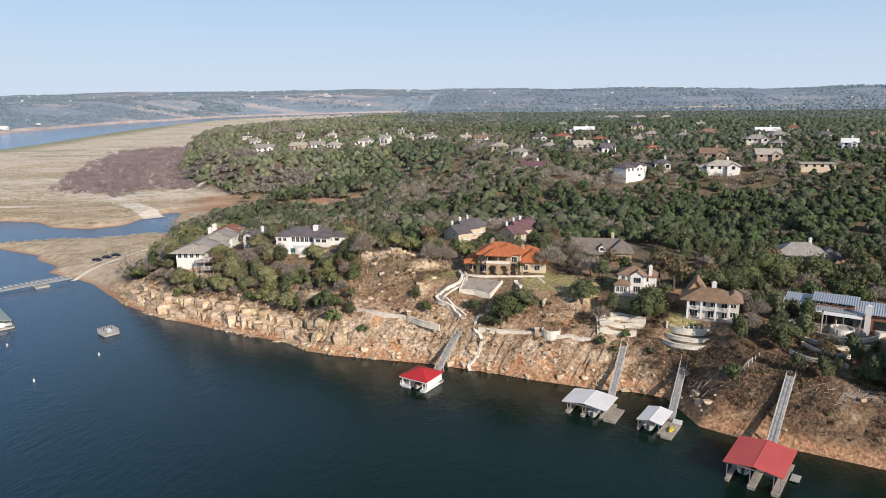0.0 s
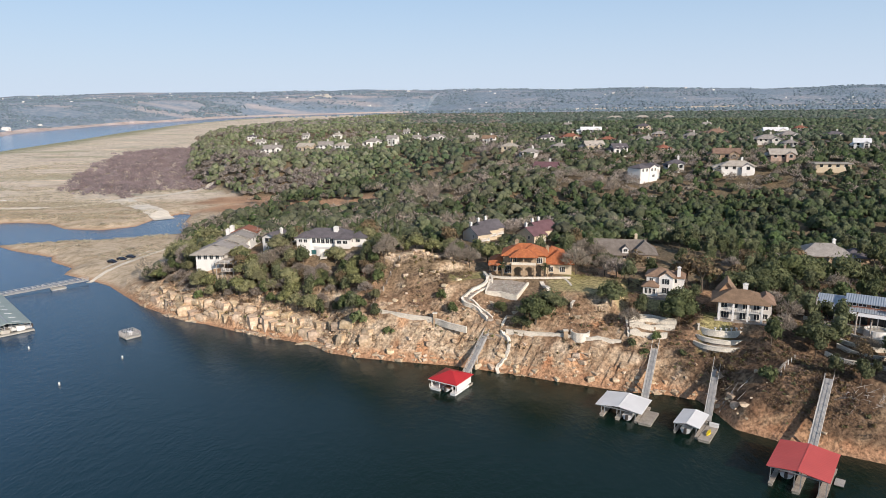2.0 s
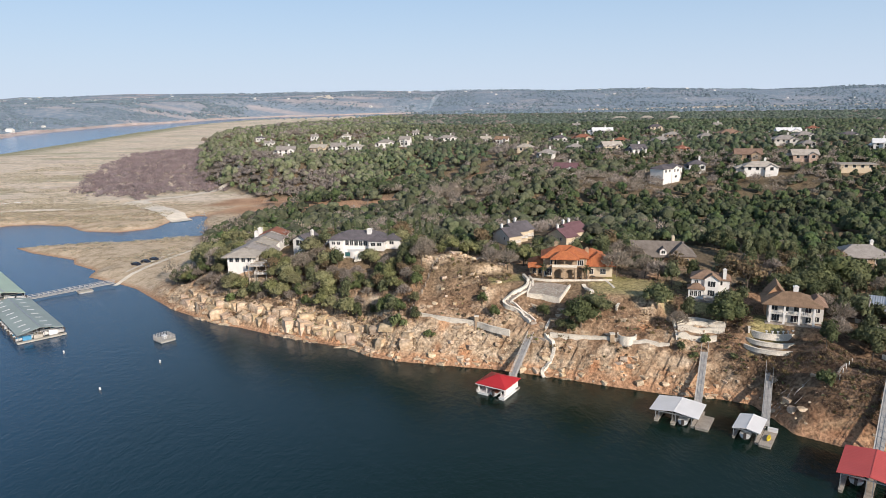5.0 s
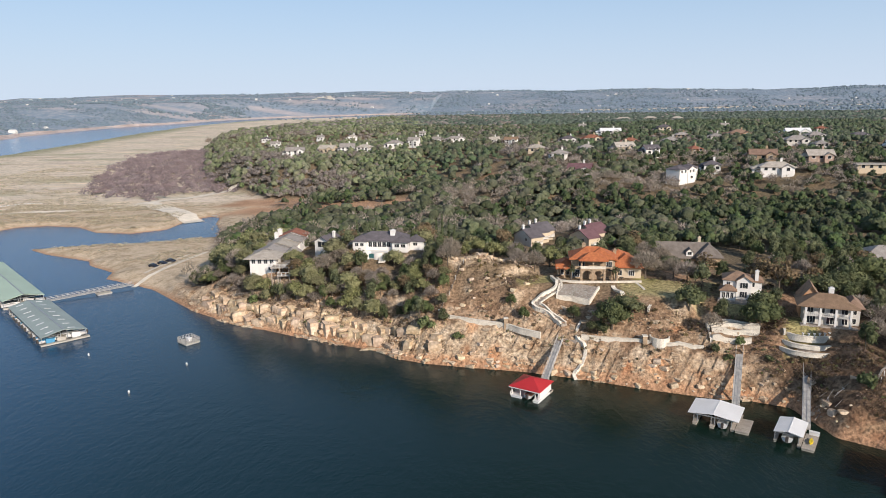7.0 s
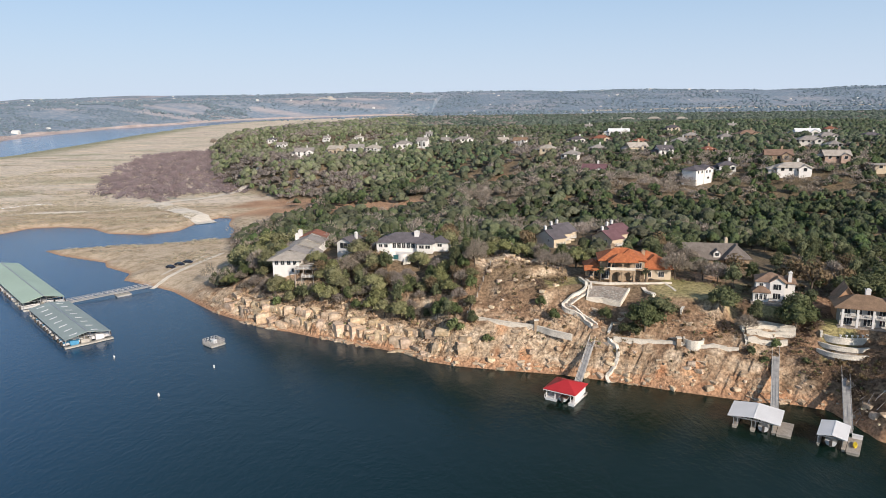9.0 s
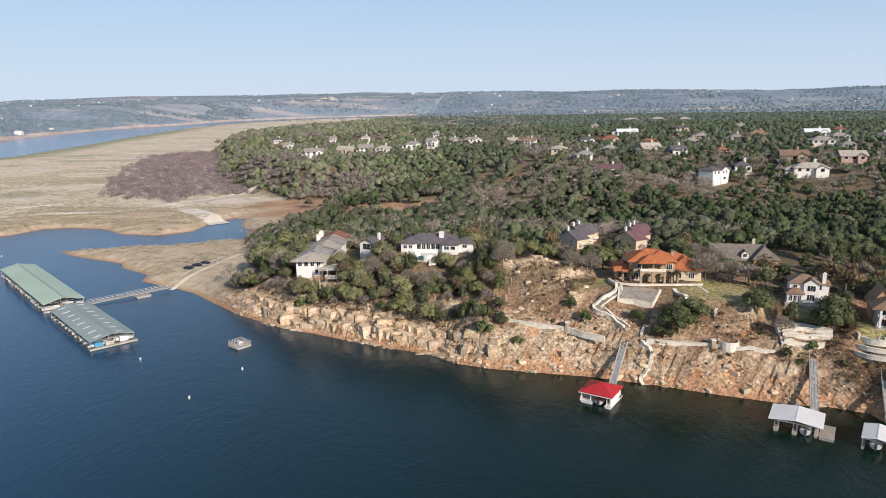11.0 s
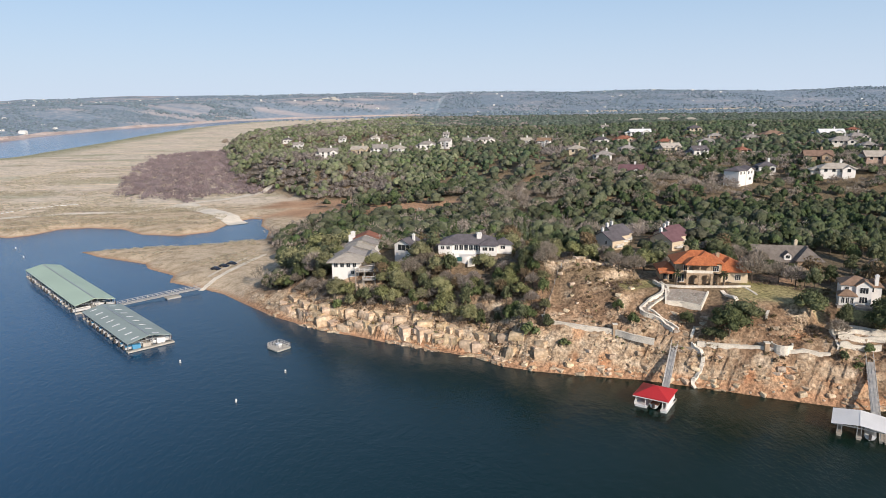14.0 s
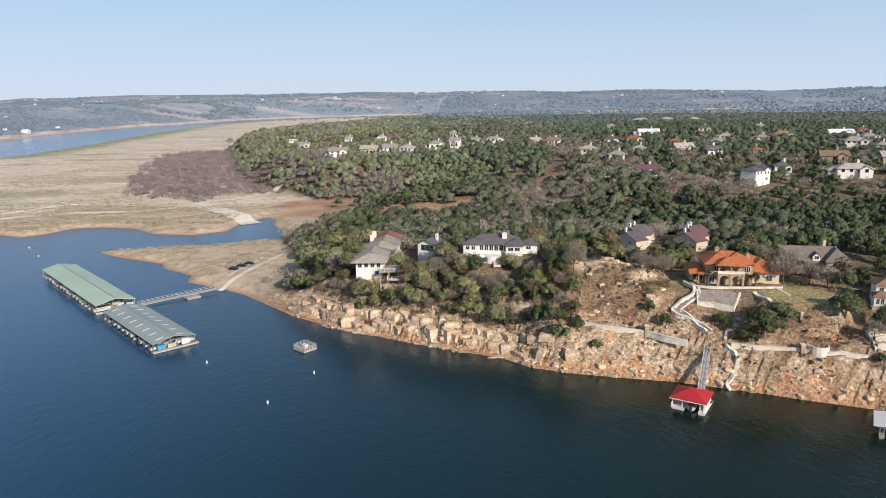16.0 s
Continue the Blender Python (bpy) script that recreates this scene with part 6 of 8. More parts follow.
def crown_arrays(r, width, height, lobes, sprigs, leaf, core=0.78, flat=0.75, faces=20, lump=(0.2, 0.34)):
    """Vertices and triangles of a crown: uneven lobes, each a core wrapped in tilted leaf sprigs."""
    vs, fs, n = [], [], 0
    for k in range(lobes):
        a, q = r.uniform(0, math.tau), math.sqrt(r.uniform(0, 1)) if k else 0.0
        size = width * r.uniform(*lump) * (1.15 - 0.4 * q)
        c = np.array([math.cos(a) * q * (width / 2 - size * 0.7), math.sin(a) * q * (width / 2 - size * 0.7), height * (0.5 + 0.38 * (1 - q * q) * r.uniform(0.4, 1.0))])
        rad = np.array([size, size * r.uniform(0.85, 1.15), size * flat])
        if core:
            v = ICO * rad * core * r.uniform(0.75, 1.15, (12, 1)) + c
            vs.append(v)
            fs.append(ICO_F[:faces] + n)
            n += 12
        if sprigs:
            d = r.normal(size=(sprigs, 3))
            d[:, 2] = np.abs(d[:, 2] + 0.25) * np.where(r.uniform(size=sprigs) < 0.8, 1, -0.6)
            d /= np.linalg.norm(d, axis=1)[:, None]
            p = c + d * rad * r.uniform(0.8, 1.12, (sprigs, 1))
            nrm = d + r.normal(size=(sprigs, 3)) * 0.55
            nrm /= np.linalg.norm(nrm, axis=1)[:, None]
            t = np.cross(nrm, r.normal(size=(sprigs, 3)))
            t /= np.linalg.norm(t, axis=1)[:, None] + 1e-9
            b = np.cross(nrm, t)
            s = leaf * r.uniform(0.6, 1.3, (sprigs, 1))
            quad = np.stack([p + t * s, p + b * s * 0.8 + nrm * s * 0.2, p - t * s * 0.9, p - b * s * 0.7 - nrm * s * 0.15], 1).reshape(-1, 3)
            i = np.arange(sprigs)[:, None] * 4 + n
            fs.append(np.concatenate([i + [0, 1, 2], i + [0, 2, 3]]))
            vs.append(quad)
            n += 4 * sprigs
    return np.concatenate(vs), np.concatenate(fs)


def mesh_of(name, v, f, material, tone=None, smooth=False):
    me = bpy.data.meshes.new(name)
    me.vertices.add(len(v))
    me.vertices.foreach_set("co", np.ascontiguousarray(v, np.float32).ravel())
    me.loops.add(f.size)
    me.loops.foreach_set("vertex_index", np.ascontiguousarray(f, np.int32).ravel())
    me.polygons.add(len(f))
    me.polygons.foreach_set("loop_start", np.arange(0, f.size, 3, dtype=np.int32))
    me.polygons.foreach_set("loop_total", np.full(len(f), 3, np.int32))
    me.polygons.foreach_set("use_smooth", np.full(len(f), smooth))
    me.update(calc_edges=True)
    if tone is not None:
        a = me.attributes.new("tone", "FLOAT", "POINT")
        a.data.foreach_set("value", np.ascontiguousarray(tone, np.float32))
    me.materials.append(material)
    return me


def limbs(r, height, spread_w, trunk_r, count, twigs=0):
    s = Shape()
    top = (r.uniform(-0.3, 0.3), r.uniform(-0.3, 0.3), height * 0.42)
    s.bar((0, 0, -0.8), top, trunk_r, 6, trunk_r * 0.7)
    for i in range(count):
        a = math.tau * (i + r.uniform(-0.3, 0.3)) / count
        e = (math.cos(a) * spread_w * r.uniform(0.25, 0.42), math.sin(a) * spread_w * r.uniform(0.25, 0.42), height * r.uniform(0.6, 0.88))
        s.bar(top, e, trunk_r * 0.5, 4, trunk_r * 0.15)
        for j in range(twigs):
            k = r.uniform(0.3, 1.0)
            b = [top[q] + (e[q] - top[q]) * k for q in range(3)]
            s.bar(b, (b[0] + r.normal() * spread_w * 0.16, b[1] + r.normal() * spread_w * 0.16, b[2] + abs(r.normal()) * height * 0.14), trunk_r * 0.22, 3, 0.01)
    return s


def bare_crown(r, width, height, count, thick=1.0):
    """A haze of fine twigs: thin slivers fanning up and out."""
    a = r.uniform(0, math.tau, count)
    q = np.sqrt(r.uniform(0, 1, count))
    p = np.stack([np.cos(a) * q * width * 0.45, np.sin(a) * q * width * 0.45, height * (0.42 + 0.5 * (1 - q * q * 0.8) * r.uniform(0.15, 1, count))], 1)
    d = np.stack([np.cos(a) * q, np.sin(a) * q, 0.8 + r.uniform(0, 0.6, count)], 1) + r.normal(size=(count, 3)) * 0.45
    d /= np.linalg.norm(d, axis=1)[:, None]
    t = np.cross(d, r.normal(size=(count, 3)))
    t /= np.linalg.norm(t, axis=1)[:, None]
    ln, wd = r.uniform(0.5, 1.3, (count, 1)) * width / 7, r.uniform(0.04, 0.12, (count, 1)) * thick
    v = np.stack([p - t * wd, p + t * wd, p + d * ln], 1).reshape(-1, 3)
    return v, np.arange(3 * count).reshape(-1, 3)


TREE_KINDS = {}


def make_kind(name, label, category, seed, kind):
    """One tree as a template: trunk with limbs, and crown."""
    r = np.random.default_rng(seed)
    if kind in ("oak", "dark_oak"):
        w, h = r.uniform(7, 9), r.uniform(5.6, 7)
        v, f = crown_arrays(r, w, h, 13, 58, 0.31)
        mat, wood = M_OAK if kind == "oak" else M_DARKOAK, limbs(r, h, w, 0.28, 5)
    elif kind == "cedar":
        w, h = r.uniform(4.4, 5.6), r.uniform(5.5, 7)
        v, f = crown_arrays(r, w, h, 10, 54, 0.28, flat=1.0)
        v[:, 2] = (v[:, 2] - h * 0.5) * 1.25 + h * 0.5
        mat, wood = M_SLOPECEDAR, limbs(r, h, w * 0.8, 0.18, 4)
    elif kind == "bush":
        w, h = r.uniform(2.2, 3.2), r.uniform(1.6, 2.2)
        v, f = crown_arrays(r, w, h, 6, 40, 0.26, flat=0.9)
        v[:, 2] -= h * 0.22
        mat, wood = M_SLOPECEDAR, limbs(r, h, w * 0.7, 0.06, 3)
    elif kind == "autumn":
        w, h = r.uniform(6.5, 7.5), r.uniform(7, 8)
        v, f = crown_arrays(r, w, h, 9, 60, 0.36, core=0)
        mat, wood = M_AUTUMN, limbs(r, h, w, 0.22, 6, 5)
    elif kind == "cypress":
        w, h = 1.3, r.uniform(7, 8.5)
        zs = np.linspace(0.06, 1, 16)
        vs, fs, n = [], [], 0
        for zz in zs:
            v1, f1 = crown_arrays(r, w * (1.25 - 0.95 * zz), 1.2, 2, 16, 0.22, flat=1.3)
            v1[:, 2] += zz * h - 0.7
            vs.append(v1)
            fs.append(f1 + n)
            n += len(v1)
        v, f = np.concatenate(vs), np.concatenate(fs)
        mat, wood = M_CEDAR, Shape().bar((0, 0, -0.5), (0, 0, h * 0.6), 0.12, 6, 0.05)
    else:
        w, h = r.uniform(5, 7), r.uniform(5, 6.5)
        v, f = bare_crown(r, w, h, 1000)
        mat, wood = M_BARE, limbs(r, h, w, 0.16, 7, 5)
    tone = np.full(len(v), r.uniform(0.2, 0.8)) + r.normal(size=len(v)) * 0.02
    TREE_KINDS.setdefault(kind, []).append((mesh_of("crown", v, f, mat, tone, True), wood.mesh("trunk", M_BARK), label, category, name))


for i in range(6):
    make_kind("live_oak", "spreading live oak with dense olive-green leaves", "tree", 100 + i, "oak")
    make_kind("live_oak", "dense live oak by the houses, leaves darkened for shade", "tree", 120 + i, "dark_oak")
    make_kind("cedar_tree", "rounded dark green cedar on the slope", "tree", 140 + i, "cedar")
for i in range(4):
    make_kind("bare_tree", "leafless grey-brown winter tree with fine twigs", "tree", 180 + i, "bare")
    make_kind("shrub", "low green cedar shrub on the bank", "shrub", 220 + i, "bush")
for i in range(2):
    make_kind("russet_tree", "thin russet-leaved oak in winter", "tree", 260 + i, "autumn")
    make_kind("cypress", "slender dark green columnar cypress", "tree", 280 + i, "cypress")
PLANTED = []


def plant(kind, x, y, scale=1.0, variant=None, z=None, label=""):
    # oaks right of x = -5 take the shade-darkened leaves
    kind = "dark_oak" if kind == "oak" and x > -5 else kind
    k = TREE_KINDS[kind][int(rng.integers(len(TREE_KINDS[kind]))) if variant is None else variant]
    t = thing(k[4], label or k[2], k[3], pose(x, y, ground_at(x, y) if z is None else z, 0, 0, rng.uniform(0, 360)) @ Matrix.Diagonal((scale, scale, scale * rng.uniform(0.9, 1.12), 1)), group="trees on the shore" if k[3] == "tree" else "shrubs on the bank")
    part("trunk", k[1], None, t)
    part("crown", k[0], None, t)
    PLANTED.append((x, y, scale))
    return t


def forest(name, label, spots, kinds, material_list):
    """Joined far trees: one object of many crowns."""
    for mat, (templates, picked) in zip(material_list, kinds):
        vs, fs, tones, n = [], [], [], 0
        for (x, y, z, s) in picked:
            v, f = templates[int(rng.integers(len(templates)))]
            a = rng.uniform(0, math.tau)
            c, q = math.cos(a), math.sin(a)
            p = v * s * np.array([1, 1, rng.uniform(0.85, 1.2)])
            vs.append(np.stack([p[:, 0] * c - p[:, 1] * q + x, p[:, 0] * q + p[:, 1] * c + y, p[:, 2] + z], 1))
            fs.append(f + n)
            n += len(v)
            tones.append(np.full(len(v), rng.uniform(0, 1)))
        if vs:
            ob = new(name, mesh_of(name, np.concatenate(vs), np.concatenate(fs), mat, np.concatenate(tones), True))
            tagged(ob, label, "woods", kind="stuff")


def templates_of(kind, lod, seed):
    """Plain crowns for joined woods: 0 near, 1 far, 2 farthest."""
    r = np.random.default_rng(seed)
    out = []
    for i in range(8):
        if kind == "scrub":
            v, f = bare_crown(r, 6.5, 4.4, 46, 3.0)
            c, g = crown_arrays(r, 4.0, 2.6, 1, 0, 0.5, core=0.85)
            v, f = np.concatenate([v, c]), np.concatenate([f, g + len(v)])
        elif kind == "bare" and lod == 0:
            v, f = bare_crown(r, r.uniform(5, 7), r.uniform(4.5, 6), 110, 1.7)
            c, g = crown_arrays(r, 4.0, 4.2, 1, 0, 0.5, core=0.5)
            v, f = np.concatenate([v, c]), np.concatenate([f, g + len(v)])
        elif lod == 0:
            w, h = (r.uniform(6.5, 9), r.uniform(5, 6.5)) if kind == "oak" else (r.uniform(4.5, 6), r.uniform(5, 6.5))
            v, f = crown_arrays(r, w, h, 8, 3, 0.55, core=0.97, flat=0.85 if kind == "oak" else 1.05, faces=15, lump=(0.16, 0.29))
            v[:, 2] -= 1.2
        elif lod == 1 and kind == "bare":
            v, f = bare_crown(r, r.uniform(5.5, 7.5), r.uniform(4.8, 6.0), 48, 3.6)
            c, g = crown_arrays(r, 5.6, 4.4, 2, 0, 0.5, core=0.85, faces=15)
            v, f = np.concatenate([v, c]), np.concatenate([f, g + len(v)])
            v[:, 2] -= 1.0
        elif lod == 1:
            v, f = crown_arrays(r, r.uniform(6.0, 8.0), r.uniform(4.6, 6.0), 4, 1, 0.8, core=1.0, flat=0.9, faces=15, lump=(0.18, 0.32))
            v[:, 2] -= 1.4
        else:
            v, f = ICO * np.array([3.9, 3.9, 2.6]) * r.uniform(0.65, 1.3, (12, 1)) + np.array([0, 0, 2.0]), ICO_F[:15]
        out.append((v, f))
    return out


def scatter(count, x0, x1, y0, y1, seed):
    r = np.random.default_rng(seed)
    x, y = r.uniform(x0, x1, count), r.uniform(y0, y1, count)
    seen = (x > -0.80 * y - 75) & (x < 0.62 * y + 25)
    return x[seen], y[seen]


def clear_of(x, y, spots):
    keep = np.ones(x.shape, bool)
    for hx, hy, hr in spots:
        keep &= (x - hx) ** 2 + (y - hy) ** 2 > hr * hr
    return keep

# ---- woods on the peninsula and the plateau ----
LONE_TREE = (-452, 1030)
KEEP_CLEAR = [(1, 187, 16), (18, 178, 12), (52, 159, 11), (37, 173, 8), (-60, 214, 10), (-92, 214, 12), (-90, 226, 11), (42, 219, 16), (88, 152, 15), (102, 150, 12), (-9, 243, 9), (9, 246, 9),
              (-8, 174, 13), (-20, 180, 13), (-27, 186, 11), (-70, 226, 7), (-10, 234, 9), (10, 233, 9), (-10, 226, 7), (11, 224, 7), (38, 203, 10), (-79, 219, 7), (-81, 213, 4), (-60, 204, 6), (-48, 206, 7), (-53, 201, 5), (101, 212, 10), (60, 150, 5)]


def near_woods():
    # slope left of the bluff: oaks, cedars, bare brush
    r = np.random.default_rng(31)
    count = 0
    spots = []
    xs, ys = np.concatenate([r.uniform(-132, -36, 9000), r.uniform(-36, 125, 4000)]), np.concatenate([r.uniform(165, 232, 9000), r.uniform(115, 232, 4000)])
    zs, shores, _, _ = terrain(xs, ys)
    zs = levelled(xs, ys, zs)
    free = clear_of(xs, ys, KEEP_CLEAR)
    order = np.argsort(xs > -36, kind="stable")
    xs, ys, zs, shores, free = (q[order] for q in (xs, ys, zs, shores, free))
    for x, y, z, s, ok in zip(xs, ys, zs, shores, free):
        if s < (8 if x < -36 else 11) or not ok:
            continue
        dens = 0.0
        if x < -36:
            dens = 0.95
        elif y > 198:
            dens = 0.8
        elif x > 62:
            dens = 0.45 if y < 165 else 0.8
        elif x > 26:
            dens = 0.18
        if r.uniform() > dens:
            continue
        gap = 2.35 if x < -36 else 4.4
        if any((x - a) ** 2 + (y - b) ** 2 < gap * gap for a, b in spots):
            continue
        spots.append((x, y))
        k = r.uniform()
        kind = "bare" if k < 0.5 else "oak" if k < 0.72 else "cedar" if k < 0.94 else "autumn"
        if x > 30 and k < 0.9 and k > 0.15:
            kind = "cedar"
        low = s < 20 or (-66 < x < -40 and y < 205)
        if x < -36 and count >= 400:
            continue
        plant(kind, x, y, r.uniform(0.5, 0.82) if low else r.uniform(0.65, 1.0), z=float(z))
        count += 1
        if count >= 560:
            break


near_woods()
# trees that stand by themselves
for kind, x, y, s in (("oak", 5, 167, 1.15), ("oak", 8.6, 168.5, 0.95), ("oak", 1.5, 166.6, 0.7), ("oak", 23.8, 168, 0.95), ("oak", 38.8, 162, 1.15), ("oak", 41, 166, 1.0), ("oak", 74, 185, 1.2), ("oak", 80, 188, 1.25), ("oak", 88, 186, 1.3),
                      ("cedar", -19.6, 177, 0.55), ("oak", -3.8, 171.5, 0.5), ("cedar", -16.3, 173.4, 0.62), ("oak", 64.5, 147, 1.1), ("bush", 51.2, 138.5, 1.5), ("cedar", 55, 147, 0.9), ("bush", -33.4, 172.4, 1.0),
                      ("bare", -12.5, 193.5, 1.0), ("bare", -17, 192, 0.9), ("bare", 17.5, 188, 1.3), ("bare", 28.5, 187.5, 1.15), ("autumn", 49, 178, 1.25), ("autumn", 46, 182, 1.1), ("oak", 58, 176, 1.2), ("oak", 64, 180, 1.15), ("oak", 68, 182, 1.2),
                      ("bare", 63, 158, 1.0), ("bare", 62, 165, 1.1), ("bare", 58.5, 150, 0.9), ("bush", 33, 158.4, 1.0), ("bush", 27, 157.4, 1.0), ("bush", 38, 154, 0.9), ("bush", 30, 156, 0.8), ("bush", -42, 175.4, 1.5), ("cedar", -44, 178.5, 0.85), ("cedar", -47, 181.5, 0.8),
                      ("oak", -58, 187, 0.85), ("oak", -63, 190, 0.9), ("cedar", -55, 184.5, 0.7), ("oak", -77.5, 199.5, 0.75), ("oak", -72, 196, 0.7), ("cedar", -89, 200.5, 0.7), ("oak", -99.5, 206, 0.7), ("oak", -94, 203, 0.6), ("oak", -84, 203.5, 0.6),
                      ("oak", -118, 236, 1.5), ("oak", -124, 246, 1.5), ("oak", -112, 228, 1.4), ("oak", -108, 240, 1.5), ("oak", -116, 252, 1.5), ("oak", -104, 252, 1.4), ("bare", -110, 222, 1.4), ("oak", -128, 256, 1.3), ("oak", -104, 226, 0.9)):
    plant(kind, x, y, s)
for x, y, s in ((84, 124, 1.15), (90, 121, 1.2), (96, 118, 1.2), (88, 130, 1.2), (80, 131, 1.0), (95, 127, 1.25), (102, 116, 1.2), (101, 124, 1.2), (86, 137, 1.1), (94, 135, 1.2), (108, 112, 1.2), (78, 125.5, 0.8), (76, 131.5, 0.7), (92, 113.5, 1.0), (85, 117, 0.9)):
    plant("cedar", x, y, s * 1.35)
for x, y in ((-45, 226), (-43, 228), (-41, 227), (-47.5, 228.5), (-39, 229), (-52, 230), (-70, 228), (-66, 230), (-63.5, 229), (-37, 228)):
    plant("cypress", x, y, 1.35)
for kind, x, y, s in (("oak", -99.5, 207.4, 0.85), ("oak", -115, 229.6, 1.25), ("oak", -88.6, 215, 0.75), ("oak", -95.4, 205.6, 0.8), ("bush", -98.3, 203.2, 1.5), ("oak", -104, 214, 1.1), ("oak", -79.8, 201, 0.9), ("cedar", -84, 206, 0.9), ("oak", -66.9, 195, 1.0), ("cedar", -59, 190, 1.0), ("oak", -68, 205, 0.9), ("cedar", -64, 202, 0.9), ("oak", -54, 203, 0.8), ("bare", -76, 206, 1.1), ("bare", -72, 209, 1.0)):
    plant(kind, x, y, s)
plant("bare", *LONE_TREE, 2.2, label="lone leafless tree on the dry lakebed")


def woods():
    house = KEEP_CLEAR + HOUSE_SPOTS
    for lod, n, x0, x1, y0, y1, s0, s1, seed in ((0, 7400, -330, 300, 226, 430, 0.78, 1.22, 1), (1, 17500, -640, 600, 430, 1000, 0.72, 1.2, 2), (2, 19000, -900, 1350, 1000, 2300, 0.8, 1.5, 3)):
        x, y = scatter(n, x0, x1, y0, y1, seed)
        if lod == 1:
            # thick cover on the slope below the first plateau houses
            x, y = np.concatenate([x, rng.uniform(-240, -85, 900)]), np.concatenate([y, rng.uniform(440, 540, 900)])
        z, shore, river, wd = terrain(x, y)
        clearing = fractal(x, y, 70, 17, 3)
        keep = (wd > 4) & (shore > 6) & (clearing > 0.22) & clear_of(x, y, house)
        keep &= ~(((inside(x, y, CLEARING_A) > 0) | (inside(x, y, CLEARING_B) > 0) | (inside(x, y, CLEARING_C) > 0)) & (fractal(x, y, 16, 18) < 0.56))
        x, y, z = x[keep], y[keep], z[keep]
        mixv = fractal(x, y, 45, 19, 3) + rng.normal(size=len(x)) * 0.1
        size = rng.uniform(s0, s1, len(x))
        size *= np.where(clear_of(x, y, [(hx, hy - 12, hr + 22) for hx, hy, hr in HOUSE_SPOTS]), 1.0, 0.9)
        mixv = np.where(inside(x, y, BARE_SLOPE) + rng.normal(size=len(x)) * 8 > 0, 0.9, mixv)
        mixv = np.where((wd[keep] < 26) & (y < 560) & (rng.uniform(size=len(x)) < 0.5), 0.8, mixv)
        mixv = mixv - 0.26 * step(10, 70, x) * (mixv < 0.78)
        mixv = np.where(~clear_of(x, y, [(hx, hy, hr + 20) for hx, hy, hr in HOUSE_SPOTS]) & (rng.uniform(size=len(x)) < 0.35), 0.8, mixv)
        pick = np.where(mixv < 0.47, 0, np.where(mixv < 0.6, 1, 2))
        if lod:
            pick = np.where(mixv < 0.45, 0, np.where(mixv < 0.63, 1, 2))
        # towards the lakebed, frontal sun is coloured into paler crowns, cedar also yellower
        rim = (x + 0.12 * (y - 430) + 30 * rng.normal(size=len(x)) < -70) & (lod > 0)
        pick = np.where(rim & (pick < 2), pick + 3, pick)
        groups = [[(a, b, c, d) for a, b, c, d, p in zip(x, y, z, size, pick) if p == k] for k in range(5)]
        # crown colours turn greyer and bluer with distance, as haze would
        forest("woods", "dense winter woods of live oak, cedar and bare trees", None, [(templates_of(k, lod, 500 + lod * 10 + i), g) for i, (k, g) in enumerate(zip(("cedar", "oak", "bare", "cedar", "oak"), groups))], ((M_CEDAR, M_HAZECEDAR, M_MIDTREES)[lod], M_GREYOAK if lod < 2 else M_MIDTREES, M_BAREFAR if lod else M_BARE, M_RIMCEDAR, M_RIMOAK))
    # woods on the hills across the river and beyond the plateau
    r = np.random.default_rng(12)
    x = np.concatenate([r.uniform(-2300, -900, 14000), r.uniform(-3200, 2600, 16000)])
    y = np.concatenate([r.uniform(1180, 3000, 14000), r.uniform(2500, 4700, 16000)])
    z, shore, river, wd = terrain(x, y)
    seen = (x > -0.85 * y - 120) & (x < 0.64 * y) & (river > 26)
    keep = seen & (fractal(x, y, 190, 27, 4) > 0.43) & (meadows(x, y) < 0.15 + 0.6 * r.uniform(size=len(x)))
    grow = np.where(y > 2500, 1.35, 0.75)
    forest("far_woods", "distant cedar woods on the hills, coloured blue for haze", None, [(templates_of("oak", 2, 720), [(a, b, c, g * rng.uniform(0.6, 1.3)) for a, b, c, g in zip(x[keep], y[keep], z[keep], grow[keep])])], (M_FARTREES,))
    # houses on the far hills
    cabin = thing("far_house", "tiny pale house far off on the hills", "house", pose(-1100, 1500, ground_at(-1100, 1500)), group="houses on the far hills")
    part("wall", gable_walls(16, 10, 6, 3, "x", 4), M_WHITE, cabin)
    part("roof", gable_roof(16, 10, 3, 0.8), M_SHINGLE["tan"], cabin)
    spots = np.nonzero(seen & (fractal(x, y, 420, 28, 3) > 0.5) & (z > 8))[0]
    spots = r.permutation(spots)[:110]
    for k in spots:
        far = max(1.0, y[k] / 2600)
        copy_thing(cabin, pose(x[k], y[k], z[k], 0, 0, r.uniform(-40, 40)) @ Matrix.Scale(far * r.uniform(0.3, 0.62), 4))
    # purple-grey scrub on the dry bed beside the woods
    x, y = scatter(8200, -480, -205, 430, 930, 9)
    inside_scrub = inside(x, y, SCRUB) + 26 * (fractal(x, y, 34, 23) - 0.5)
    keep = (rng.uniform(size=len(x)) < step(-8, 16, inside_scrub)) & (terrain(x, y)[3] < 6)
    x, y = x[keep], y[keep]
    z = terrain(x, y)[0]
    forest("scrub", "leafless purple-grey scrub on the dry lakebed", None, [(templates_of("scrub", 0, 700), [(a, b, c - 0.8, rng.uniform(0.45, 1.25)) for a, b, c in zip(x, y, z)])], (M_SCRUB,))



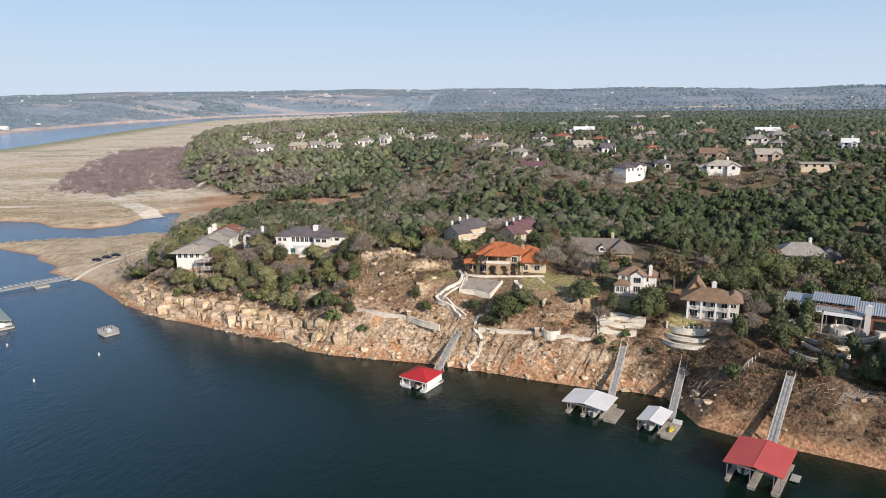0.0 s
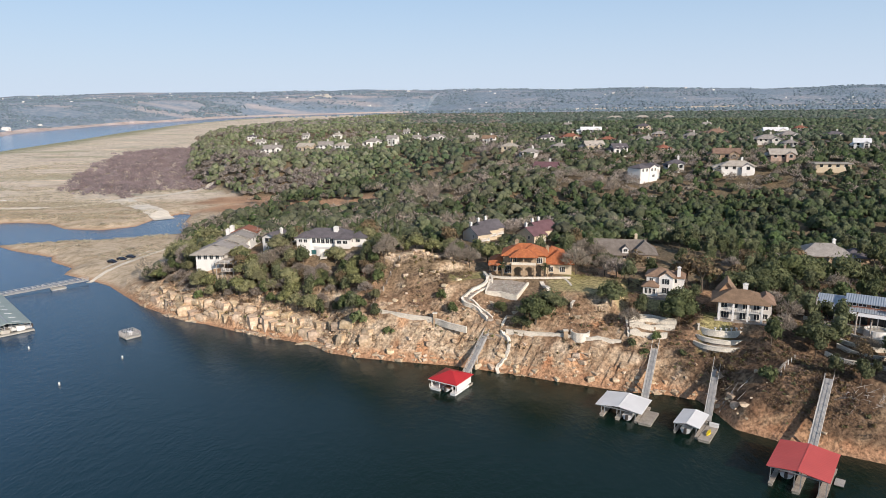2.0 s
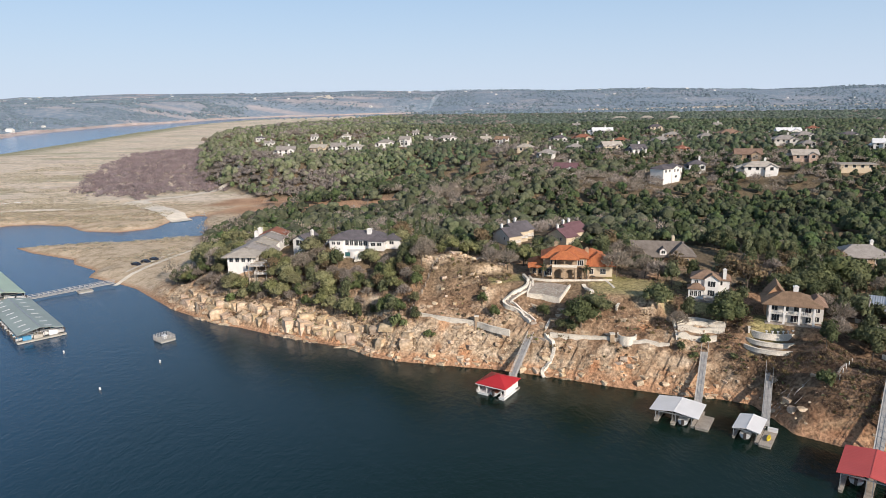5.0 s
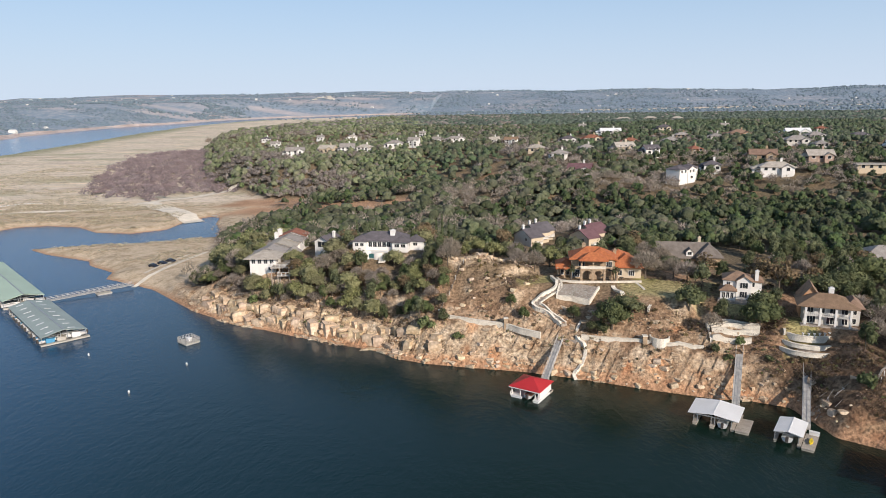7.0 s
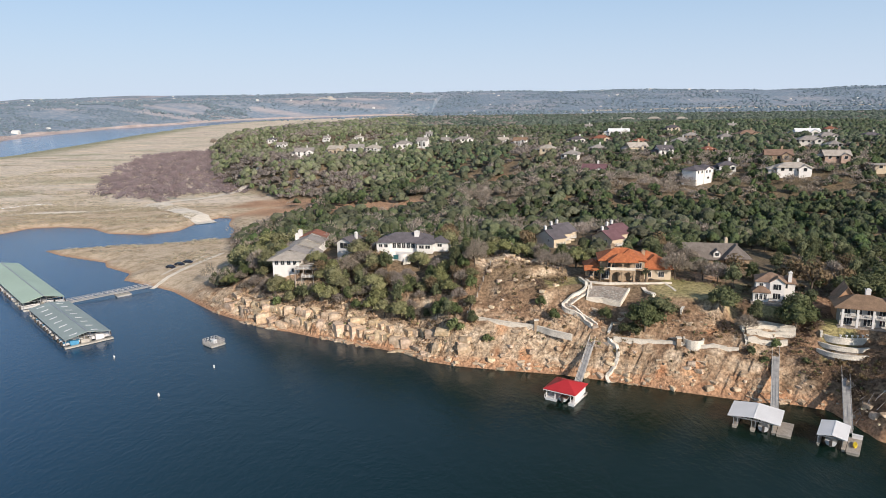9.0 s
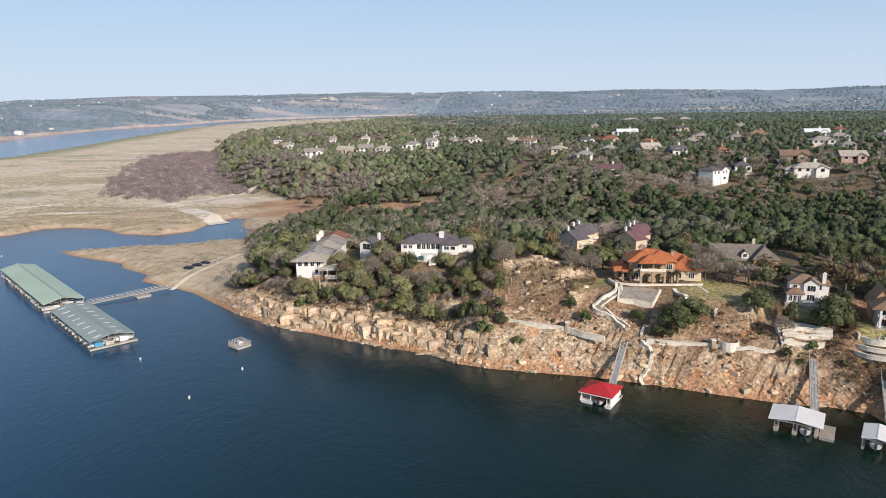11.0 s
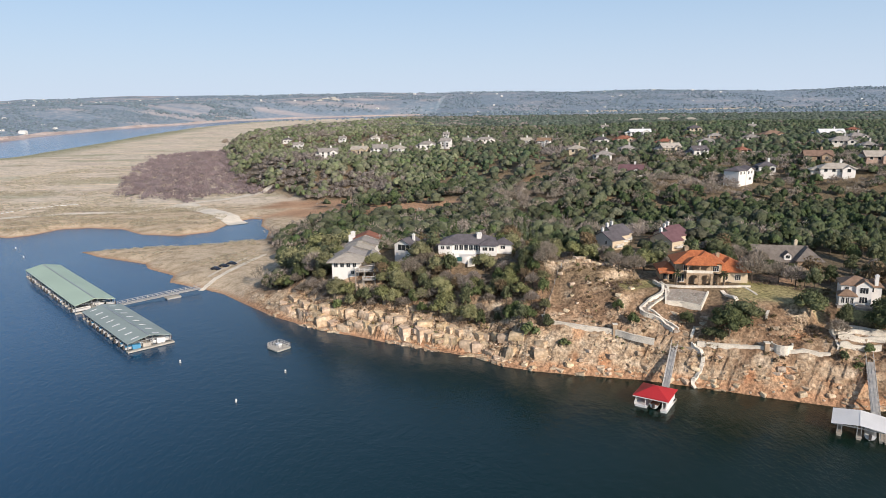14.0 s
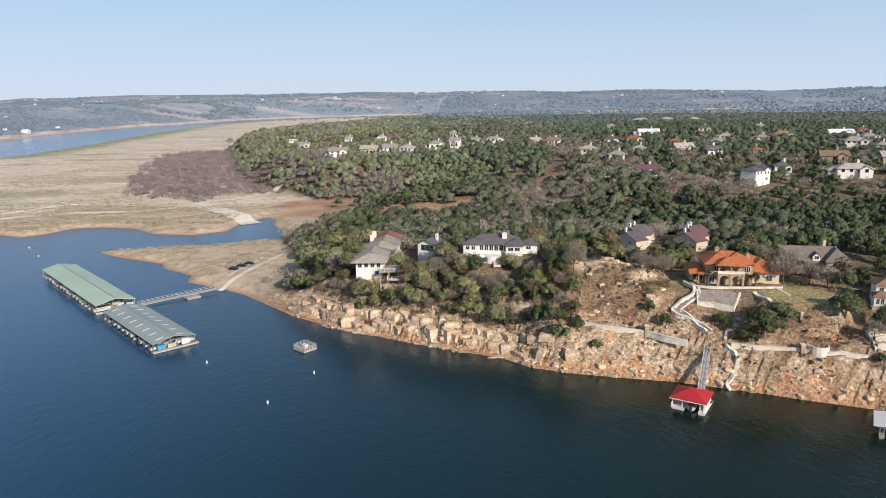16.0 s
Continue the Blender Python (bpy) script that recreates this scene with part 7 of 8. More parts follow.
def tussocks():
    """Straw tussock clumps on the dry bed and along the creek."""
    r = np.random.default_rng(90)
    x = np.concatenate([r.uniform(-470, -225, 15000), r.uniform(-330, -205, 5200), r.uniform(-235, -150, 1500)])
    y = np.concatenate([r.uniform(405, 720, 15000), r.uniform(345, 425, 5200), r.uniform(265, 335, 1500)])
    z, shore, river, wd = terrain(x, y)
    rows = fractal(x + 0.4 * y, y * 3.2 - 0.5 * x, 42, 103, 3)
    keep = (wd < -2) & (shore > 5) & (river > 40) & (inside(x, y, SCRUB) < 4) & (rows > 0.5) & (x > -0.82 * y - 60)
    clumps = []
    for i in range(6):
        v, f = bare_crown(r, 2.4, 1.5, 7, 5.5)
        clumps.append(((v - np.array([0, 0, 0.65])) * np.array([1, 1, 0.7]), f))
    forest("tussock_grass", "straw-coloured tussock grass on the dry lakebed", None, [(clumps, [(a, b, c, r.uniform(0.6, 1.5)) for a, b, c in zip(x[keep], y[keep], z[keep])])], (M_TUSSOCK,))


woods()
tussocks()

# ---- stone walls, terraces, steps ----
def stone_wall(label, line, tops, drop=2.2, width=0.5, cap=True, mat=None):
    t = thing("retaining_wall", label, "wall", pose(line[0][0], line[0][1], 0), group="stone terrace walls")
    x0, y0 = line[0]
    loc = [(x - x0, y - y0) for x, y in line]
    part("wall", Shape().path_wall(loc, width, [z - drop for z in tops], tops), mat or M_WALLSTONE, t)
    if cap:
        part("coping", Shape().path_wall(loc, width + 0.16, [z + 0.0 for z in tops], [z + 0.14 for z in tops]), M_WALLSTONE, t)
    return t


def bend(points, per=5):
    """A smooth plan line through the points."""
    out = []
    P = [Vector(p) for p in points]
    for i in range(len(P) - 1):
        a, b, c, d = P[max(i - 1, 0)], P[i], P[i + 1], P[min(i + 2, len(P) - 1)]
        for k in range(per):
            t = k / per
            out.append(tuple(0.5 * ((2 * b) + (c - a) * t + (2 * a - 5 * b + 4 * c - d) * t * t + (3 * b - 3 * c + d - a) * t ** 3)))
    out.append(tuple(P[-1]))
    return out


lw = bend([(-38, 177.8), (-32, 175.6), (-27, 174), (-21.2, 172.6), (-17, 169.6), (-12.5, 167.2)])
stone_wall("long low limestone wall along the bank", lw, list(np.linspace(10.5, 9.2, len(lw))), 1.5, 0.45)
for x, y, z in ((-21.0, 172.7, 9.9), (-38.3, 178, 10.3), (12.1, 162.2, 9.2)):
    pr = thing("stone_pillar", "square tan stone pillar at the wall", "pillar", pose(x, y, z - 1.8))
    part("shaft", Shape().box(-0.5, -0.5, 0, 0.5, 0.5, 3.0), M_TANWALL, pr)
    part("cap", Shape().box(-0.62, -0.62, 3.0, 0.62, 0.62, 3.2), M_WALLSTONE, pr)
rw = bend([(-2.4, 166.7), (2.2, 165.4), (8.3, 163.8), (13.4, 162.0), (18, 160.4), (25, 158.8)])
stone_wall("low limestone wall above the rocky bank", rw, [max(8.4, ground_at(x, y)) + 0.5 for x, y in rw], 1.6)
vw = bend([(-6.8, 184.6), (-3, 183.2), (2, 182.9), (8, 183.0), (15.4, 183.4)])
stone_wall("white terrace wall before the villa", vw, [18.35] * len(vw), 2.2, 0.4, mat=M_WALLSTONE)
ww = bend([(-8.2, 188.5), (-7.2, 183.2), (-8.0, 180.6), (-11.6, 178.5), (-13.8, 177.2), (-13.0, 175.6), (-9.8, 173.8), (-7.2, 170.4)])
stone_wall("winding white stair wall down the terrace", ww, [ground_at(x, y) + 0.75 for x, y in ww], 1.8, 0.55)
ww2 = bend([(-6.6, 187.8), (-5.9, 183.2), (-6.6, 180.0), (-10.2, 177.6), (-12.0, 176.7), (-11.4, 176.2), (-8.4, 173.4), (-5.8, 170.8)])
stone_wall("inner pale stair wall on the terrace", ww2, [ground_at(x, y) + 0.3 for x, y in ww2], 1.6, 0.35)
steps = thing("stone_steps", "pale limestone steps winding down the terrace", "steps", pose(0, 0, 0))
for i in range(22):
    k = i / 21
    a, b = ww[int(k * (len(ww) - 1))], ww2[int(k * (len(ww2) - 1))]
    cx, cy = (a[0] + b[0]) / 2, (a[1] + b[1]) / 2
    z = ground_at(cx, cy) + 0.06
    part("step", Shape().box(-0.55, -0.8, -0.5, 0.55, 0.8, 0.08), M_PAVE, steps, at=pose(cx, cy, z, 0, 0, math.degrees(math.atan2(b[1] - a[1], b[0] - a[0])) + 90))
plaza = thing("plaza", "flagstone patio terrace with white retaining wall", "patio", pose(0, 0, 0))
pz = [(-6.4, 182.4), (-7.6, 177.4), (-3.6, 177.0), (0.4, 174.8), (3.8, 180.6), (-1.0, 182.4)]
PZ = [17.7, 15.9, 15.8, 15.4, 17.4, 17.7]
part("paving", Shape().slab(pz, 13.6, PZ), M_PAVE, plaza)
part("wall", Shape().path_wall([pz[0], pz[1], pz[2], pz[3], pz[4]], 0.45, [12.6] * 5, [18.0, 16.1, 16.0, 15.6, 17.7]), M_WALLSTONE, plaza)
for i in range(260):
    u, v = rng.uniform(), rng.uniform()
    a, b = Vector(pz[1]).lerp(Vector(pz[3]), u), Vector(pz[0]).lerp(Vector(pz[4]), u)
    c = a.lerp(b, 0.06 + 0.86 * v)
    q = rng.uniform(0.14, 0.3)
    ring = [(q * math.cos(w) * rng.uniform(0.8, 1.15), q * math.sin(w) * rng.uniform(0.8, 1.15)) for w in np.arange(6) * math.tau / 6]
    part("flagstone", Shape().slab(ring, 0, 0.05), M_PAVE if i % 3 else M_CONC, plaza, at=pose(c.x, c.y, (15.9 - 0.5 * u) * (0.94 - 0.86 * v) + (17.7 - 0.3 * u) * (0.06 + 0.86 * v) + 0.03) @ pose(0, 0, 0, 18))
stone_wall("curving white wall beside the plaza", bend([(4.4, 181.4), (2.0, 176.6), (-1.0, 172.2), (-3.4, 168.2)]), list(np.linspace(17.4, 9.6, 16)), 2.4, 0.5)
stone_wall("white stepped wall across the lawn", bend([(7.4, 180.8), (8.2, 177.4), (8.8, 174)]), [ground_at(q[0], q[1]) + 0.15 for q in bend([(7.4, 180.8), (8.2, 177.4), (8.8, 174)])], 1.4, 0.9)
stone_wall("lawn edging wall of pale stone", bend([(13.6, 183.4), (15, 178), (13.4, 173.8), (15.4, 171.4), (14, 168.4)]), list(np.linspace(18.2, 15.4, 21)), 1.4, 0.45)
landing = thing("stone_landing", "grey flagstone landing above the gangway", "landing", pose(-5.2, 169.2, 7.4, 0, 0, -25))
part("slab", Shape().box(-2.6, -2.0, -2, 2.6, 1.8, 0.1), M_PAVE, landing)
for i in range(6):
    part("step", Shape().box(-1.2, 1.6 + i * 0.5, -1.5, 1.2, 2.2 + i * 0.5, 0.25 + i * 0.3), M_PAVE, landing)
sp = bend([(-3.6, 167), (-1.6, 164.6), (-2.6, 162.4), (-4.6, 161), (-4.4, 159.4)])
stone_wall("curving dry-stone kerb down the rocks", sp, [ground_at(x, y) + 0.6 for x, y in sp], 1.6, 0.7)
# round bastion with its ramp
bast = thing("round_bastion", "round white stone bastion with rising stair wall", "bastion", pose(15.7, 162.6, 8.0))
ring = [(2.4 * math.cos(a), 2.4 * math.sin(a)) for a in np.arange(18) * math.tau / 18]
part("drum", Shape().slab(ring, -1.5, 1.5), M_WALLSTONE, bast)
part("floor", Shape().slab([(x * 0.84, y * 0.84) for x, y in ring], 1.5, 1.56), M_PAVE, bast)
for i in range(18):
    a, b = ring[i], ring[(i + 1) % 18]
    part("parapet", Shape().slab([a, b, (b[0] * 0.86, b[1] * 0.86), (a[0] * 0.86, a[1] * 0.86)], 1.5, 2.3), M_WALLSTONE, bast)
part("stair_wall", Shape().path_wall([(1.8, 0.4), (3.6, 3.0), (5.6, 6.4)], 0.5, [-1, -0.5, 1], [2.4, 3.4, 4.9]), M_WALLSTONE, bast)
part("stair_wall", Shape().path_wall([(0.6, 1.8), (2.2, 3.9), (4.2, 7.2)], 0.5, [-1, -0.5, 1], [2.5, 3.6, 5.1]), M_WALLSTONE, bast)
part("ramp", Shape().path_wall([(1.2, 1.1), (2.9, 3.5), (4.9, 6.8)], 1.6, [-1, -0.5, 1], [1.7, 2.8, 4.2]), M_PAVE, bast)
# stepped terraces under the white house and the columned house
for z, a, b, c in ((13.6, (27.4, 164.2), (32.3, 164.2), (38.5, 162.0)), (12.6, (27.3, 162.4), (32.3, 162.2), (38.2, 160.6)), (11.6, (27.2, 161.0), (32.3, 160.4), (37.6, 159.3)), (10.7, (27.0, 159.4), (31.9, 158.9), (35.6, 158.4))):
    ln = bend([a, b, c])
    stone_wall("pale stepped terrace wall on the bank", ln, [ground_at(x, y) + 0.95 for x, y in ln], 1.8, 0.5)
    ground_strip = thing("terrace_bed", "narrow earth bed on the stepped terrace", "terrace", pose(0, 0, 0))
    part("bed", Shape().path_wall([(x + 0.2, y + 0.85) for x, y in ln], 1.2, [ground_at(x, y) - 1.6 for x, y in ln], [ground_at(x, y) + 0.7 for x, y in ln]), M_PAVE, ground_strip)
stone_wall("end wall of the stepped terraces", [(26.7, 159.2), (27.1, 164.6)], [10.9, 13.8], 2.4, 0.4)
for z, pts in ((13.2, [(42.6, 158.8), (44.4, 156.0), (48.2, 154.6), (51.8, 155.2), (53.4, 157.0)]), (11.5, [(41.9, 157.6), (44, 154.8), (48.2, 153.0), (53.8, 154.0)]), (10.3, [(41.2, 156.2), (43.4, 153.2), (48.2, 151.4), (54.2, 152.8)])):
    ln = bend(pts)
    stone_wall("curved white terrace wall below the columned house", ln, [z] * len(ln), 1.4 if z > 13 else 0.9, 0.4)
    bed = thing("terrace_bed", "planted earth bed behind the curved wall", "terrace", pose(0, 0, 0))
    part("bed", Shape().path_wall([(x + 0.25, y + 0.95) for x, y in ln], 1.5, [z - 2.6] * len(ln), [z - 0.3] * len(ln)), M_PAVE if z < 13 else M_LAWN, bed)
stone_wall("low white kerb around the green lawn", bend([(46, 164.5), (43.6, 161), (42.4, 157.2)]), [13.9] * 11, 1.2, 0.4)
for i in range(6):
    x, y = 45.5 + i * 1.2, 155.1 - 0.3 * i + 0.075 * i * i
    urn = thing("stone_urn", "small white stone urn on the terrace wall", "urn", pose(x, y, 13.3), group="urns on the terrace wall")
    part("foot", Shape().bar((0, 0, 0), (0, 0, 0.2), 0.14, 8, 0.1), M_WHITE, urn)
    part("bowl", Shape().bar((0, 0, 0.2), (0, 0, 0.7), 0.12, 8, 0.3), M_WHITE, urn)
# curved terraces before the modern house
for z, pts in ((14.3, [(67.5, 160.4), (70.4, 157.4), (73.6, 154.6)]), (13.7, [(71.8, 156.4), (74.2, 152.6), (77.6, 149.4), (82.2, 148.4), (87, 150)]), (12.7, [(67.6, 153.4), (70.2, 148.6), (73.4, 145.2), (77.6, 144.0), (82, 144.6)]),
               (11.8, [(68.6, 146.4), (70.6, 143.2), (73.6, 141.6), (76.6, 141.4)]), (10.9, [(65.2, 144.2), (67.4, 140.6), (70.6, 138.6), (74.6, 138.2)])):
    ln = bend(pts)
    stone_wall("curved limestone terrace wall below the modern house", ln, [max(z, ground_at(x, y) + 0.75) for x, y in ln], 1.6, 0.4)
tub = thing("hot_tub_terrace", "round white raised hot tub terrace", "hot tub", pose(80.2, 153.0, 12.5))
ring = [(2.5 * math.cos(a), 2.5 * math.sin(a)) for a in np.arange(24) * math.tau / 24]
part("drum", Shape().slab(ring, -1.6, 1.9), M_WHITE, tub)
part("floor", Shape().slab([(x * 0.86, y * 0.86) for x, y in ring], 1.9, 1.94), M_CONC, tub)
for i in range(24):
    p0, p1 = ring[i], ring[(i + 1) % 24]
    part("rim", Shape().slab([p0, p1, (p1[0] * 0.86, p1[1] * 0.86), (p0[0] * 0.86, p0[1] * 0.86)], 1.9, 2.3), M_WHITE, tub)
for i in range(4):
    r0 = 3.0 + i * 0.55
    arc = [(r0 * math.cos(a), r0 * math.sin(a)) for a in np.linspace(-1.1, 0.5, 9)]
    part("step", Shape().path_wall(arc, 0.5, [-1.8] * 9, [1.2 - i * 0.4] * 9), M_WHITE, tub)
patio = thing("patio", "dark red brick patio before the modern house", "patio", pose(76.0, 148.2, 12.3, 0, 0, -30))
part("paving", Shape().slab([(-4.5, -1.5), (4, -1.6), (5, 1.6), (-4.4, 2.2)], -1.6, 0.25), M_BRICK, patio)
basket = thing("garden_seat", "grey covered garden furniture on the terrace", "furniture", pose(88.5, 151.6, 13.4, 0, 0, 10))
part("cover", Shape().slab([(-1.6, -1), (1.6, -1), (1.4, 1), (-1.4, 1)], 0, 1.0), M_GREYWALL, basket)
for x, y, h in ((68.6, 157.6, 7), (71.6, 155.0, 5.4), (75.6, 153.2, 5.6), (76.3, 148.6, 5.4), (79.6, 145.4, 5.2)):
    tr = thing("dead_palm", "tall dead palm stem without fronds", "dead tree", pose(x, y, ground_at(x, y) - 0.3), group="dead palms")
    part("trunk", Shape().bar((0, 0, 0), (0.1, 0, h), 0.2, 8, 0.15), M_DRIFT, tr)
    part("crown_stub", Shape().bar((0.1, 0, h), (0.1, 0, h + 0.35), 0.2, 8, 0.14), M_BARK, tr)
st = thing("timber_steps", "timber steps with rail down the bank", "steps", pose(0, 0, 0))
for i in range(14):
    k = i / 13
    x, y = 57.8 - 5.0 * k, 143.2 - 5.2 * k
    part("step", Shape().box(-0.6, -0.18, -0.3, 0.6, 0.18, 0.1), M_DECK, st, at=pose(x, y, ground_at(x, y), 0, 0, 45))
    if i % 3 == 0:
        part("post", Shape().box(-0.06, -0.06, -0.3, 0.06, 0.06, 1.1), M_WHITE, st, at=pose(x + 0.5, y - 0.5, ground_at(x + 0.5, y - 0.5)))
# fence up the side of the bluff
fence = thing("fence", "rusty wire fence climbing the slope", "fence", pose(0, 0, 0))
fl = [(-38.2, 178.4), (-37, 182), (-35.6, 186), (-33.8, 190), (-31.5, 194)]
fz = [ground_at(x, y) for x, y in fl]
for (x0, y0), (x1, y1), z0, z1 in zip(fl, fl[1:], fz, fz[1:]):
    s = Shape()
    for h in (0.35, 0.75, 1.15):
        s.bar((x0, y0, z0 + h), (x1, y1, z1 + h), 0.04)
    part("wire", s, M_TRIM, fence)
    for k in (0, 0.5):
        x, y = x0 + (x1 - x0) * k, y0 + (y1 - y0) * k
        z = ground_at(x, y)
        part("post", Shape().box(x - 0.09, y - 0.09, z - 0.4, x + 0.09, y + 0.09, z + 1.3), M_RAIL if k else M_DECK, fence)


def palm(x, y, z, h):
    t = thing("palm_tree", "short fan palm with shaggy green crown", "palm tree", pose(x, y, z), group="palms before the villa")
    part("trunk", Shape().bar((0, 0, -0.3), (0, 0, h), 0.26, 8, 0.2), M_BARK, t)
    s = Shape()
    for i in range(34):
        a, e = rng.uniform(0, math.tau), rng.uniform(-0.7, 1.2)
        d = Vector((math.cos(a) * math.cos(e), math.sin(a) * math.cos(e), math.sin(e)))
        side = Vector((-math.sin(a), math.cos(a), 0)) * 0.28
        p0, p1 = Vector((0, 0, h)), Vector((0, 0, h)) + d * 0.9
        p2 = p1 + d * 0.7 + Vector((0, 0, -0.45))
        s.add([p0, p1 - side, p1 + side, p2], [(0, 1, 2), (1, 3, 2)])
    part("crown", s, M_PALM, t)


palm(-3.2, 184.6, 18.0, 3.6)
palm(8.6, 183.6, 18.0, 3.4)
palm(69.6, 158.6, 13.6, 5.0)
palm(82.6, 143.2, ground_at(82.6, 143.2), 1.6)
for x, y, yaw in ((6.5, 185.2, 10), (7.8, 186.6, 80), (10.5, 185.5, 30), (-6.5, 187.6, 0)):
    seat = thing("patio_table", "dark patio table with parasol pole", "table", pose(x, y, 18.0, 0, 0, yaw), group="patio tables by the villa")
    part("tabletop", Shape().slab([(0.7 * math.cos(a), 0.7 * math.sin(a)) for a in np.arange(10) * math.tau / 10], 0.7, 0.76), M_TRIM, seat)
    part("leg", Shape().bar((0, 0, 0), (0, 0, 0.7), 0.06, 6), M_TRIM, seat)


# bleached branches washed up on the dry bank
for x, y, count in ((70.5, 128.6, 46), (75.4, 127.0, 34), (65.8, 130.4, 26), (45.2, 140.5, 16)):
    heap = thing("driftwood_pile", "tangled heap of bleached grey driftwood branches", "driftwood", pose(x, y, ground_at(x, y)), group="driftwood on the bank")
    for i in range(count):
        a, dx, dy = rng.uniform(0, math.tau), rng.normal() * 1.7, rng.normal() * 1.0
        z0 = ground_at(x + dx, y + dy) - ground_at(x, y)
        ln = rng.uniform(0.8, 2.4)
        ex, ey = dx + math.cos(a) * ln, dy + math.sin(a) * ln * 0.6
        z1 = ground_at(x + ex, y + ey) - ground_at(x, y)
        part("branch", Shape().bar((dx, dy, z0 + 0.05), (ex, ey, z1 + rng.uniform(0.05, 0.7)), 0.07, 4, 0.02), M_DRIFT, heap)

# ---- rocks and brush on the bank ----
def rock_shape(r, sx, sy, sz, skew=0.72, broken=0.45):
    """An angular limestone block: a skewed box with broken corners."""
    bm = bmesh.new()
    for cx in (-1, 1):
        for cy in (-1, 1):
            for cz in (-1, 1):
                c = np.array([cx, cy, cz]) * r.uniform(skew, 1.0, 3)
                if r.uniform() < broken:
                    for k in range(3):
                        q = c.copy()
                        q[k] *= r.uniform(0.35, 0.7)
                        bm.verts.new((q[0] * sx, q[1] * sy, q[2] * sz))
                else:
                    bm.verts.new((c[0] * sx, c[1] * sy, c[2] * sz))
    bmesh.ops.convex_hull(bm, input=bm.verts)
    bmesh.ops.delete(bm, geom=[v for v in bm.verts if not v.link_faces], context="VERTS")
    bmesh.ops.triangulate(bm, faces=bm.faces)
    v = np.array([x.co[:] for x in bm.verts])
    bm.verts.index_update()
    f = np.array([[x.index for x in q.verts] for q in bm.faces])
    bm.free()
    return v, f


def bank_rocks():
    r = np.random.default_rng(55)
    kinds = [rock_shape(r, 1, r.uniform(0.5, 0.8), r.uniform(0.3, 0.6)) for _ in range(10)]
    meshes = [mesh_of("rock", v, f, M_ROCK) for v, f in kinds]
    xs, ys = r.uniform(-132, 75, 80000), r.uniform(112, 232, 80000)
    z, shore, _, _ = terrain(xs, ys)
    # the cliff band left of the point, then scattered blocks along the water
    left = xs < -46
    dens = np.where(left, np.where(shore < 3.5, 0.4, 0.06), np.where(shore < 3, 0.3, 0.1)) * step(0.35, 0.6, fractal(xs, ys, 9, 57, 2)) * step(-140, -112, xs) * np.where(xs > 36, 0.05, 1)
    keep = (shore > -0.6) & (shore < 14) & (r.uniform(size=len(xs)) < dens)
    xs, ys, z, shore, left = (q[keep] for q in (xs, ys, z, shore, left))
    size = np.where(left & (shore < 6), 0.3 + 1.3 * r.uniform(size=len(xs)) ** 3.0, 0.2 + 1.1 * r.uniform(size=len(xs)) ** 2.5)
    order = np.argsort(-size)
    vs, fs, n = [], [], 0
    for rank, i in enumerate(order):
        k = int(r.integers(10))
        m = pose(xs[i], ys[i], z[i] - size[i] * 0.28, r.uniform(-10, 10), r.uniform(-10, 10), -28 + r.normal() * 30) @ Matrix.Diagonal((size[i], size[i], size[i] * r.uniform(0.6, 1.0), 1))
        if rank < 70:
            ob = new("rock", meshes[k])
            ob.parent = ground
            ob.matrix_basis = m
        else:
            A = np.array(m)
            v, f = kinds[k]
            vs.append(v @ A[:3, :3].T + A[:3, 3])
            fs.append(f + n)
            n += len(v)
            if n > 120000:
                break
    tagged(new("rubble", mesh_of("rubble", np.concatenate(vs), np.concatenate(fs), M_ROCK_RUBBLE)), "broken limestone rubble on the bank", "rubble", kind="stuff")


def brush():
    r = np.random.default_rng(66)
    xs = np.concatenate([r.uniform(-132, 100, 22000), r.uniform(36, 82, 5000)])
    ys = np.concatenate([r.uniform(112, 215, 22000), r.uniform(118, 160, 5000)])
    z, shore, _, wd = terrain(xs, ys)
    z = levelled(xs, ys, z)
    dens = np.where(xs < -36, 0.8, np.where(shore < 4, 0.1, 0.62))
    keep = (shore > 2.5) & (r.uniform(size=len(xs)) < dens) & clear_of(xs, ys, [(c[0], c[1], c[2] * 0.75) for c in KEEP_CLEAR if c[0] not in (-8, -20, -27)]) & (fractal(xs, ys, 7, 41) > np.where(xs < -36, 0.36, 0.43))
    keep &= ~((xs > -12) & (xs < 12) & (ys > 168))
    pts = list(zip(xs[keep], ys[keep], z[keep]))
    bare = [bare_crown(r, 6.0, 4.0, 26, 4.8) for _ in range(8)]
    bare = [((v - np.array([0, 0, 1.4])) * np.array([1, 1, 0.8]), f) for v, f in bare]
    green = []
    for i in range(6):
        v, f = crown_arrays(r, 1.7, 1.2, 2, 12, 0.24, core=0.7, flat=0.9)
        v[:, 2] -= 0.5
        green.append((v, f))
    k = r.uniform(size=len(pts))
    groups = [[(*p, r.uniform(0.2, 0.42)) for p, q in zip(pts, k) if q < 0.74], [(*p, r.uniform(0.5, 1.0)) for p, q in zip(pts, k) if 0.74 <= q < 0.9], [(*p, r.uniform(0.4, 0.8)) for p, q in zip(pts, k) if q >= 0.9]]
    forest("brush", "dry brown winter brush on the slope", None, [(bare, groups[0]), (green, groups[1]), (green, groups[2])], (M_BRUSH, M_AUTUMN, M_OAK))


